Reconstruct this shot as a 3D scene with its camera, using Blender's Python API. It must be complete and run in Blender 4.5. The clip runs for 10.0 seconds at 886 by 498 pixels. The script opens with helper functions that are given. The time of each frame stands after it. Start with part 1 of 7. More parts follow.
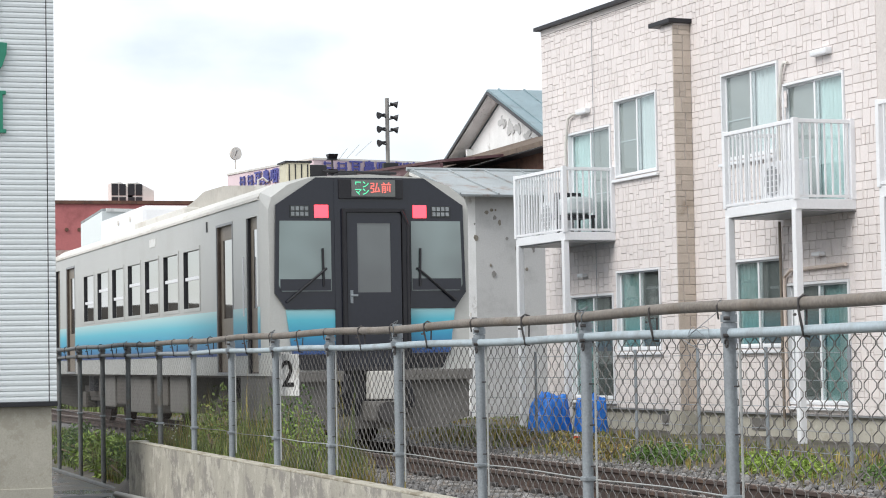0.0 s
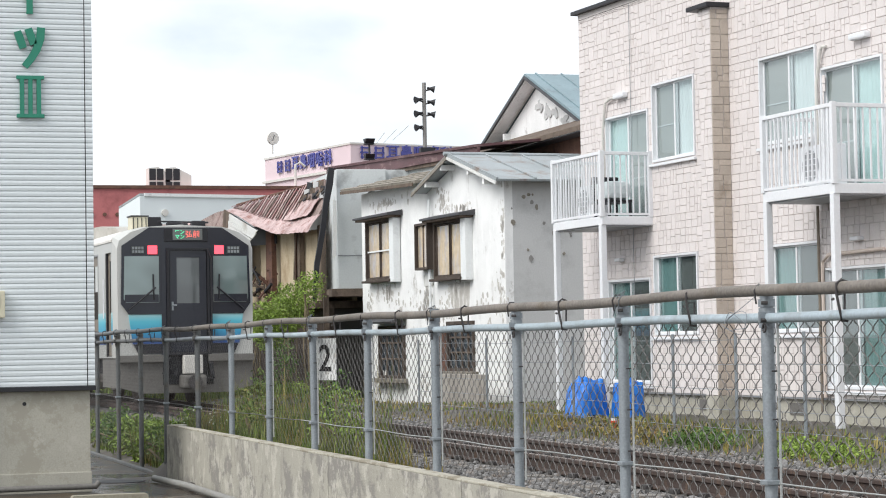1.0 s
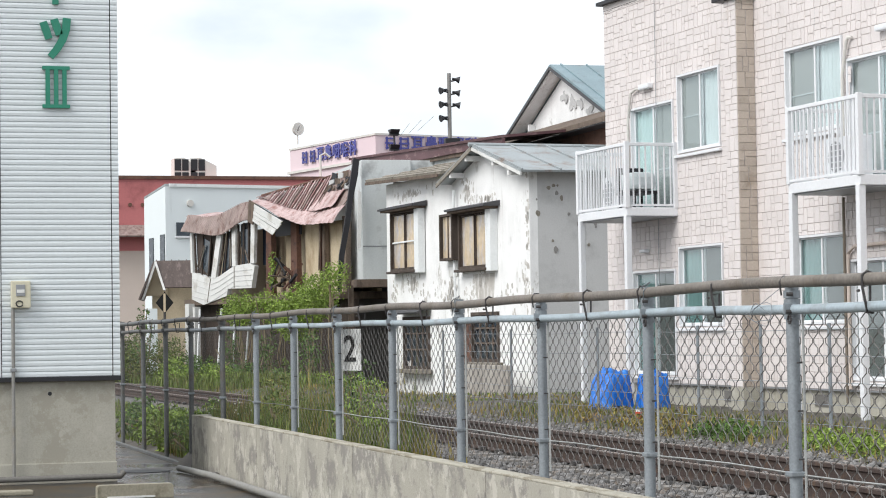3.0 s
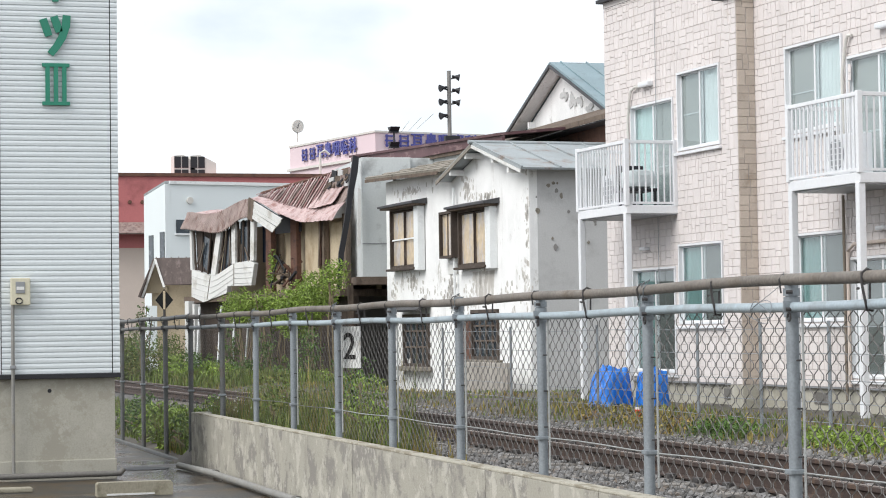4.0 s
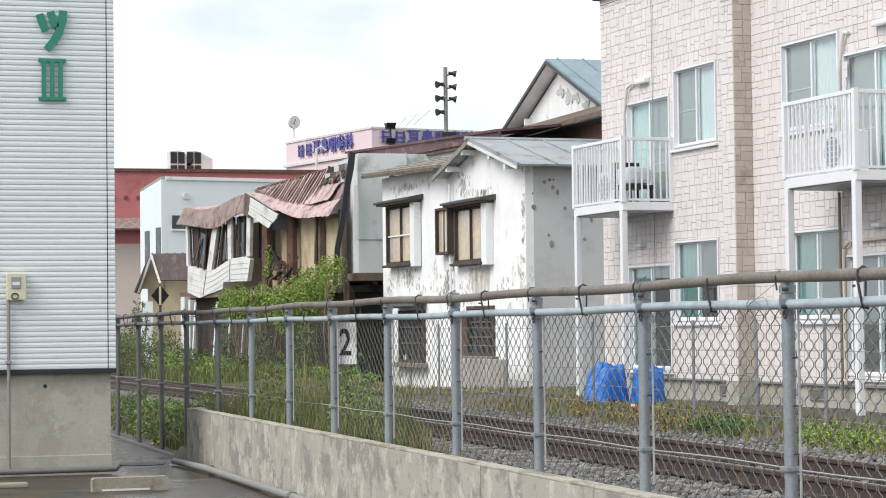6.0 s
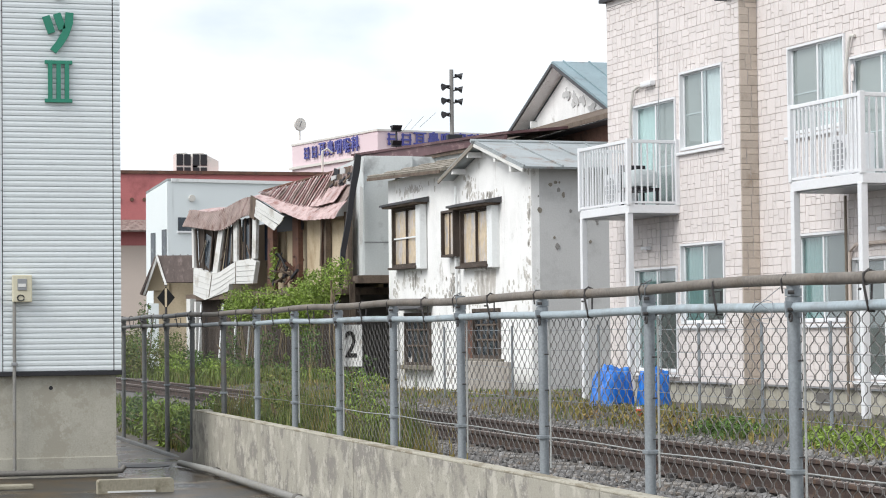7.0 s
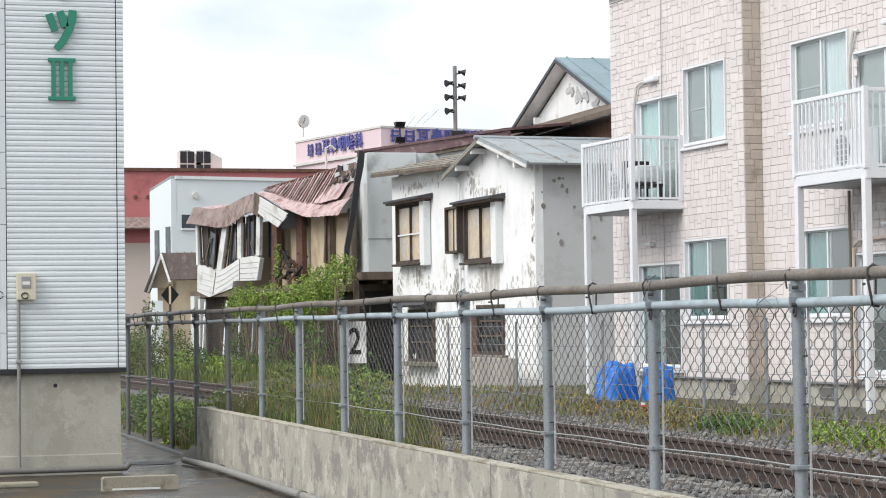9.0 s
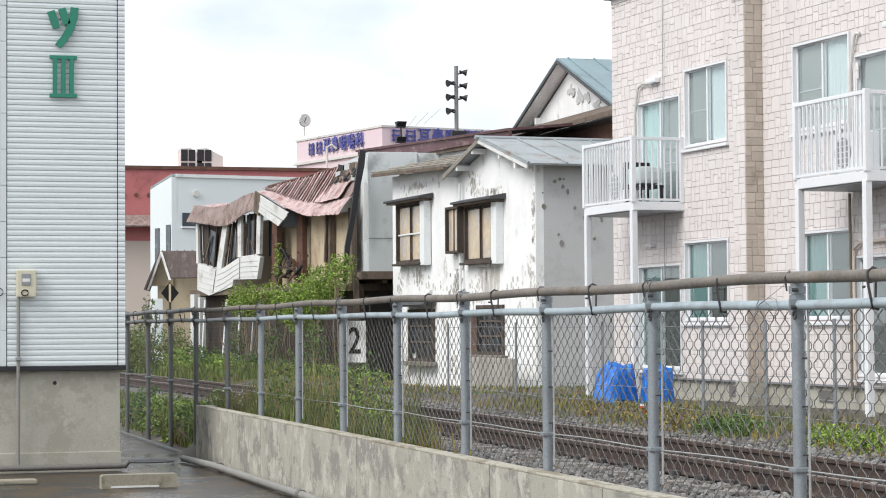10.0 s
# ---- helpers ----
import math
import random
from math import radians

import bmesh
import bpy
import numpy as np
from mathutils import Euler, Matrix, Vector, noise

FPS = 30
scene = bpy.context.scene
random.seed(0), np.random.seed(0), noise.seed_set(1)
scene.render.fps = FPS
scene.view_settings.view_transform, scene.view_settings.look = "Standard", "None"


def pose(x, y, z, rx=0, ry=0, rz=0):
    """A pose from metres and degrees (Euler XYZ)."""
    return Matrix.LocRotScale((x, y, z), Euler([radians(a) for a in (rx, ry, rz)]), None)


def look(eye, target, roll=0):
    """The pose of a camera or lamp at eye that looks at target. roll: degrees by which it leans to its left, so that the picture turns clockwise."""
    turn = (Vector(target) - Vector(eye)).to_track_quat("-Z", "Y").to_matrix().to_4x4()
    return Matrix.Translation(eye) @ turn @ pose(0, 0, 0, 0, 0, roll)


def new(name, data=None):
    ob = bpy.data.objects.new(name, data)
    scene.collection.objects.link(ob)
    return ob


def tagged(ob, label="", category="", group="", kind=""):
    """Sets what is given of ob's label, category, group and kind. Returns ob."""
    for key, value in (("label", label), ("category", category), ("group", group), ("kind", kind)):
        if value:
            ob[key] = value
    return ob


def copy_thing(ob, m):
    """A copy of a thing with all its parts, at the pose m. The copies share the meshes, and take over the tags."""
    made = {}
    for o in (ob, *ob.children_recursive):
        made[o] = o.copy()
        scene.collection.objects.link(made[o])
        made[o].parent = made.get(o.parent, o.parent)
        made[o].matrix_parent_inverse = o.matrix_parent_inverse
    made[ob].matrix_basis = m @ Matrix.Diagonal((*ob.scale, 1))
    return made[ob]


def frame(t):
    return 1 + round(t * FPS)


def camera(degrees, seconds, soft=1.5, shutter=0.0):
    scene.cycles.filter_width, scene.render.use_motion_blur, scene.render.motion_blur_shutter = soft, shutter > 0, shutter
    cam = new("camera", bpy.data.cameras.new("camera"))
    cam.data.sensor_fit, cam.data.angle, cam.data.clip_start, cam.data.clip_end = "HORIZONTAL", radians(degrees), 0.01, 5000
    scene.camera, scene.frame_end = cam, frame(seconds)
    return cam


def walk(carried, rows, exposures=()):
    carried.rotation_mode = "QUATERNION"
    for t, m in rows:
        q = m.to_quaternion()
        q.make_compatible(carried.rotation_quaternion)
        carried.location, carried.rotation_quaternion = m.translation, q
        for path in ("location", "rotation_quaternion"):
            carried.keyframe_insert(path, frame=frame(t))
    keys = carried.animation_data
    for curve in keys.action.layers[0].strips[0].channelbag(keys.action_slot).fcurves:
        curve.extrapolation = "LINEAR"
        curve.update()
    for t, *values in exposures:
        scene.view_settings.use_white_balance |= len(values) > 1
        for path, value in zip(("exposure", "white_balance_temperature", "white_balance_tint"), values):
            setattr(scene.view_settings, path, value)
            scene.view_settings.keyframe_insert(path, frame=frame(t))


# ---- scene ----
# The camera stands on the car park and only turns a little.
EYE = (0.0, 0.0, 1.73)
cam = camera(23.03, 10.0, soft=1.05)
TURNS = [
    (0.0, -17.768, 2.842, 1.028),
    (0.5, -17.176, 2.614, 0.873),
    (1.0, -16.792, 2.452, 0.996),
    (1.5, -16.535, 2.319, 1.075),
    (2.0, -16.303, 2.279, 1.034),
    (2.5, -16.163, 2.249, 0.905),
    (4.0, -16.153, 2.154, 0.833),
    (4.5, -16.180, 2.094, 0.761),
    (5.0, -16.231, 2.064, 0.707),
    (5.5, -16.303, 2.034, 0.719),
    (7.0, -16.113, 2.122, 0.592),
    (7.5, -16.078, 2.116, 0.610),
    (8.0, -16.074, 2.057, 0.732),
    (8.5, -16.073, 2.028, 0.774),
    (9.0, -16.005, 2.029, 0.772),
    (9.5, -15.983, 2.024, 0.665),
    (10.0, -16.012, 2.027, 0.380),
]
walk(cam, [(t, pose(*EYE, 90 + pitch, roll, yaw)) for t, yaw, pitch, roll in TURNS], exposures=[(0.0, 0.26), (10.0, 0.26)])

# ---- light: bright overcast sky, weak veiled sun from beyond the track ----
world = bpy.data.worlds.new("overcast_sky")
scene.world = world
world.use_nodes = True
wn, wl = world.node_tree.nodes, world.node_tree.links
wn.clear()
w_out = wn.new("ShaderNodeOutputWorld")
w_sky = wn.new("ShaderNodeTexSky")
w_sky.sky_type, w_sky.sun_disc = "NISHITA", False
w_sky.sun_elevation, w_sky.sun_rotation = radians(43), radians(-111)
w_blue = wn.new("ShaderNodeBackground")
w_blue.inputs["Strength"].default_value = 0.11
w_cloud = wn.new("ShaderNodeBackground")
w_cloud.inputs["Color"].default_value = (0.94, 0.982, 1.032, 1)
w_cloud.inputs["Strength"].default_value = 1.0
w_mix = wn.new("ShaderNodeMixShader")
w_tc = wn.new("ShaderNodeTexCoord")
w_map = wn.new("ShaderNodeMapping")
w_map.inputs["Scale"].default_value = (1.0, 1.0, 2.2)
w_noise = wn.new("ShaderNodeTexNoise")
w_noise.inputs["Scale"].default_value, w_noise.inputs["Detail"].default_value = 5.0, 6.0
w_ramp = wn.new("ShaderNodeValToRGB")
w_ramp.color_ramp.elements[0].position, w_ramp.color_ramp.elements[1].position = 0.30, 0.50
w_ramp.color_ramp.elements[0].color = (0.48, 0.48, 0.48, 1)
w_ramp.color_ramp.elements[1].color = (1, 1, 1, 1)
wl.new(w_tc.outputs["Generated"], w_map.inputs["Vector"])
wl.new(w_map.outputs["Vector"], w_noise.inputs["Vector"])
wl.new(w_noise.outputs["Fac"], w_ramp.inputs["Fac"])
wl.new(w_ramp.outputs["Color"], w_mix.inputs["Fac"])
wl.new(w_sky.outputs["Color"], w_blue.inputs["Color"])
wl.new(w_blue.outputs["Background"], w_mix.inputs[1])
wl.new(w_cloud.outputs["Background"], w_mix.inputs[2])
wl.new(w_mix.outputs["Shader"], w_out.inputs["Surface"])

sun = new("sun", bpy.data.lights.new("sun", "SUN"))
sun.data.energy, sun.data.angle, sun.data.color = 2.2, radians(34), (1.0, 0.98, 0.95)
sun.matrix_world = look((-10.0, -3.9, 10.0), (0, 0, 0))


# ---- materials ----
def mat(name, col, rough=0.6, metal=0.0, var=0.18, scale=1.5, fine=40.0, bump=0.15, stain=None, amount=0.45, stretch=(1, 1, 1), rnd=0.0, spec=0.5):
    """A painted or natural surface with blotches, fine grain, relief and, if asked, stains of a second colour."""
    m = bpy.data.materials.new(name)
    m.use_nodes = True
    nt = m.node_tree
    n, l = nt.nodes, nt.links
    b = n["Principled BSDF"]
    b.inputs["Roughness"].default_value, b.inputs["Metallic"].default_value = rough, metal
    b.inputs["Specular IOR Level"].default_value = spec
    tc = n.new("ShaderNodeTexCoord")
    mp = n.new("ShaderNodeMapping")
    mp.inputs["Scale"].default_value = stretch
    l.new(tc.outputs["Object"], mp.inputs["Vector"])
    big, small = n.new("ShaderNodeTexNoise"), n.new("ShaderNodeTexNoise")
    big.inputs["Scale"].default_value, big.inputs["Detail"].default_value = scale, 5
    small.inputs["Scale"].default_value, small.inputs["Detail"].default_value = fine, 3
    l.new(mp.outputs["Vector"], big.inputs["Vector"])
    l.new(tc.outputs["Object"], small.inputs["Vector"])
    add = n.new("ShaderNodeMath")
    add.operation = "ADD"
    l.new(big.outputs["Fac"], add.inputs[0])
    l.new(small.outputs["Fac"], add.inputs[1])
    rng = n.new("ShaderNodeMapRange")
    rng.inputs["From Min"].default_value, rng.inputs["From Max"].default_value = 0.65, 1.35
    rng.inputs["To Min"].default_value, rng.inputs["To Max"].default_value = 1 - var, 1 + var
    l.new(add.outputs[0], rng.inputs["Value"])
    value = rng.outputs["Result"]
    if rnd:
        info = n.new("ShaderNodeObjectInfo")
        geo = n.new("ShaderNodeNewGeometry")
        both = n.new("ShaderNodeMath")
        both.operation = "ADD"
        l.new(info.outputs["Random"], both.inputs[0])
        l.new(geo.outputs["Random Per Island"], both.inputs[1])
        frac = n.new("ShaderNodeMath")
        frac.operation = "FRACT"
        l.new(both.outputs[0], frac.inputs[0])
        r2 = n.new("ShaderNodeMapRange")
        r2.inputs["To Min"].default_value, r2.inputs["To Max"].default_value = 1 - rnd, 1 + rnd
        l.new(frac.outputs[0], r2.inputs["Value"])
        mul = n.new("ShaderNodeMath")
        mul.operation = "MULTIPLY"
        l.new(value, mul.inputs[0])
        l.new(r2.outputs["Result"], mul.inputs[1])
        value = mul.outputs[0]
    base = n.new("ShaderNodeRGB")
    base.outputs[0].default_value = (*col, 1)
    colour = base.outputs[0]
    if stain:
        st = n.new("ShaderNodeTexNoise")
        st.inputs["Scale"].default_value, st.inputs["Detail"].default_value, st.inputs["Roughness"].default_value = scale * 1.7, 8, 0.65
        l.new(mp.outputs["Vector"], st.inputs["Vector"])
        rp = n.new("ShaderNodeValToRGB")
        rp.color_ramp.elements[0].position, rp.color_ramp.elements[1].position = 0.63 - amount * 0.25, 0.76 - amount * 0.15
        l.new(st.outputs["Fac"], rp.inputs["Fac"])
        mx = n.new("ShaderNodeMixRGB")
        l.new(rp.outputs["Color"], mx.inputs["Fac"])
        l.new(colour, mx.inputs["Color1"])
        mx.inputs["Color2"].default_value = (*stain, 1)
        colour = mx.outputs["Color"]
    sc = n.new("ShaderNodeVectorMath")
    sc.operation = "SCALE"
    l.new(colour, sc.inputs[0])
    l.new(value, sc.inputs["Scale"])
    l.new(sc.outputs["Vector"], b.inputs["Base Color"])
    if bump:
        bp = n.new("ShaderNodeBump")
        bp.inputs["Strength"].default_value, bp.inputs["Distance"].default_value = bump, 0.01
        l.new(add.outputs[0], bp.inputs["Height"])
        l.new(bp.outputs["Normal"], b.inputs["Normal"])
    return m


def glass(name, tint=(0.85, 0.9, 0.9), rough=0.02):
    """Window glass: clear, with the sky's gloss at a slant."""
    m = bpy.data.materials.new(name)
    m.use_nodes = True
    n, l = m.node_tree.nodes, m.node_tree.links
    n.clear()
    out, mix, lw = n.new("ShaderNodeOutputMaterial"), n.new("ShaderNodeMixShader"), n.new("ShaderNodeLayerWeight")
    fr = n.new("ShaderNodeMapRange")
    tr, gl = n.new("ShaderNodeBsdfTransparent"), n.new("ShaderNodeBsdfGlossy")
    lw.inputs["Blend"].default_value = 0.25
    fr.inputs["To Min"].default_value, fr.inputs["To Max"].default_value = 0.03, 0.45
    l.new(lw.outputs["Facing"], fr.inputs["Value"])
    tr.inputs["Color"].default_value, gl.inputs["Roughness"].default_value = (*tint, 1), rough
    l.new(fr.outputs["Result"], mix.inputs["Fac"])
    l.new(tr.outputs["BSDF"], mix.inputs[1])
    l.new(gl.outputs["BSDF"], mix.inputs[2])
    l.new(mix.outputs["Shader"], out.inputs["Surface"])
    return m


def mirror_pane(name, dark, low, high, blend=0.45):
    """Dark window glass of a vehicle: a dim inside and a mirror gloss that grows at a slant."""
    m = bpy.data.materials.new(name)
    m.use_nodes = True
    n, l = m.node_tree.nodes, m.node_tree.links
    n.clear()
    out, mix, lw = n.new("ShaderNodeOutputMaterial"), n.new("ShaderNodeMixShader"), n.new("ShaderNodeLayerWeight")
    fr, di, gl = n.new("ShaderNodeMapRange"), n.new("ShaderNodeBsdfDiffuse"), n.new("ShaderNodeBsdfGlossy")
    tc, nz, rp = n.new("ShaderNodeTexCoord"), n.new("ShaderNodeTexNoise"), n.new("ShaderNodeValToRGB")
    nz.inputs["Scale"].default_value = 0.7
    rp.color_ramp.elements[0].position, rp.color_ramp.elements[1].position = 0.35, 0.65
    rp.color_ramp.elements[0].color = (*[c * 0.55 for c in dark], 1)
    rp.color_ramp.elements[1].color = (*[c * 1.3 for c in dark], 1)
    lw.inputs["Blend"].default_value = blend
    fr.inputs["To Min"].default_value, fr.inputs["To Max"].default_value = low, high
    gl.inputs["Roughness"].default_value = 0.03
    l.new(tc.outputs["Object"], nz.inputs["Vector"])
    l.new(nz.outputs["Fac"], rp.inputs["Fac"])
    l.new(rp.outputs["Color"], di.inputs["Color"])
    l.new(lw.outputs["Facing"], fr.inputs["Value"])
    l.new(fr.outputs["Result"], mix.inputs["Fac"])
    l.new(di.outputs["BSDF"], mix.inputs[1])
    l.new(gl.outputs["BSDF"], mix.inputs[2])
    l.new(mix.outputs["Shader"], out.inputs["Surface"])
    return m


def glow(name, col, strength):
    m = bpy.data.materials.new(name)
    m.use_nodes = True
    b = m.node_tree.nodes["Principled BSDF"]
    b.inputs["Base Color"].default_value = (*col, 1)
    b.inputs["Emission Color"].default_value, b.inputs["Emission Strength"].default_value = (*col, 1), strength
    return m


def livery(name):
    """Train stripe: pale cyan above that deepens to blue, by the height on the car body."""
    m = mat(name, (0.1, 0.5, 0.7), 0.3, 0.0, 0.05, 1, 30, 0.0)
    n, l = m.node_tree.nodes, m.node_tree.links
    tc, sep, rp = n.new("ShaderNodeTexCoord"), n.new("ShaderNodeSeparateXYZ"), n.new("ShaderNodeValToRGB")
    mr = n.new("ShaderNodeMapRange")
    mr.inputs["From Min"].default_value, mr.inputs["From Max"].default_value = 1.25, 1.83
    l.new(tc.outputs["Object"], sep.inputs[0])
    l.new(sep.outputs["Z"], mr.inputs["Value"])
    l.new(mr.outputs["Result"], rp.inputs["Fac"])
    e = rp.color_ramp.elements
    e[0].position, e[0].color = 0.0, (0.04, 0.09, 0.26, 1)
    e[1].position, e[1].color = 1.0, (0.40, 0.64, 0.66, 1)
    for at, col in ((0.38, (0.05, 0.32, 0.52, 1)), (0.72, (0.11, 0.50, 0.62, 1))):
        e.new(at).color = col
    l.new(rp.outputs["Color"], n["Principled BSDF"].inputs["Base Color"])
    return m


def wet(m, dry, pool, size):
    """Standing water: patches of low roughness with soft, uneven edges."""
    n, l = m.node_tree.nodes, m.node_tree.links
    tc, ns, rp = n.new("ShaderNodeTexCoord"), n.new("ShaderNodeTexNoise"), n.new("ShaderNodeMapRange")
    ns.inputs["Scale"].default_value, ns.inputs["Detail"].default_value = size, 5
    rp.inputs["From Min"].default_value, rp.inputs["From Max"].default_value = 0.52, 0.60
    rp.inputs["To Min"].default_value, rp.inputs["To Max"].default_value = dry, pool
    l.new(tc.outputs["Object"], ns.inputs["Vector"])
    l.new(ns.outputs["Fac"], rp.inputs["Value"])
    l.new(rp.outputs["Result"], n["Principled BSDF"].inputs["Roughness"])
    return m


def old_concrete(name, base, dark, pale, blotch=4.5, streak=7.0, dark_cut=0.53, pale_cut=0.58, squash=(1, 0.3, 1), run_cut=0.55, relief=0.4):
    """Cast concrete with sharp-edged dark blotches, pale scoured patches, vertical runs and pitted grain."""
    m = mat(name, base, 0.88, 0, 0.13, 1.3, 60, relief)
    n, l = m.node_tree.nodes, m.node_tree.links
    b = n["Principled BSDF"]
    colour = b.inputs["Base Color"].links[0].from_socket
    tc = n.new("ShaderNodeTexCoord")
    for col, scale, stretch, cut, soft, most in ((dark, blotch, squash, dark_cut, 0.06, 0.85), (dark, streak, (1, 0.5, 0.13), run_cut, 0.12, 0.6), (dark, blotch * 3.5, squash, dark_cut + 0.07, 0.05, 0.6), (pale, blotch * 1.6, (squash[0], squash[1], squash[2] * 0.8), pale_cut, 0.05, 0.8)):
        mp, ns, rp, mx = n.new("ShaderNodeMapping"), n.new("ShaderNodeTexNoise"), n.new("ShaderNodeMapRange"), n.new("ShaderNodeMixRGB")
        mp.inputs["Scale"].default_value = stretch
        mp.inputs["Location"].default_value = (scale, scale * 0.7, cut * 9)
        ns.inputs["Scale"].default_value, ns.inputs["Detail"].default_value, ns.inputs["Roughness"].default_value = scale, 9, 0.72
        rp.inputs["From Min"].default_value, rp.inputs["From Max"].default_value, rp.inputs["To Max"].default_value = cut, cut + soft, most
        l.new(tc.outputs["Object"], mp.inputs["Vector"])
        l.new(mp.outputs["Vector"], ns.inputs["Vector"])
        l.new(ns.outputs["Fac"], rp.inputs["Value"])
        l.new(rp.outputs["Result"], mx.inputs["Fac"])
        l.new(colour, mx.inputs["Color1"])
        mx.inputs["Color2"].default_value = (*col, 1)
        colour = mx.outputs["Color"]
    l.new(colour, b.inputs["Base Color"])
    return m


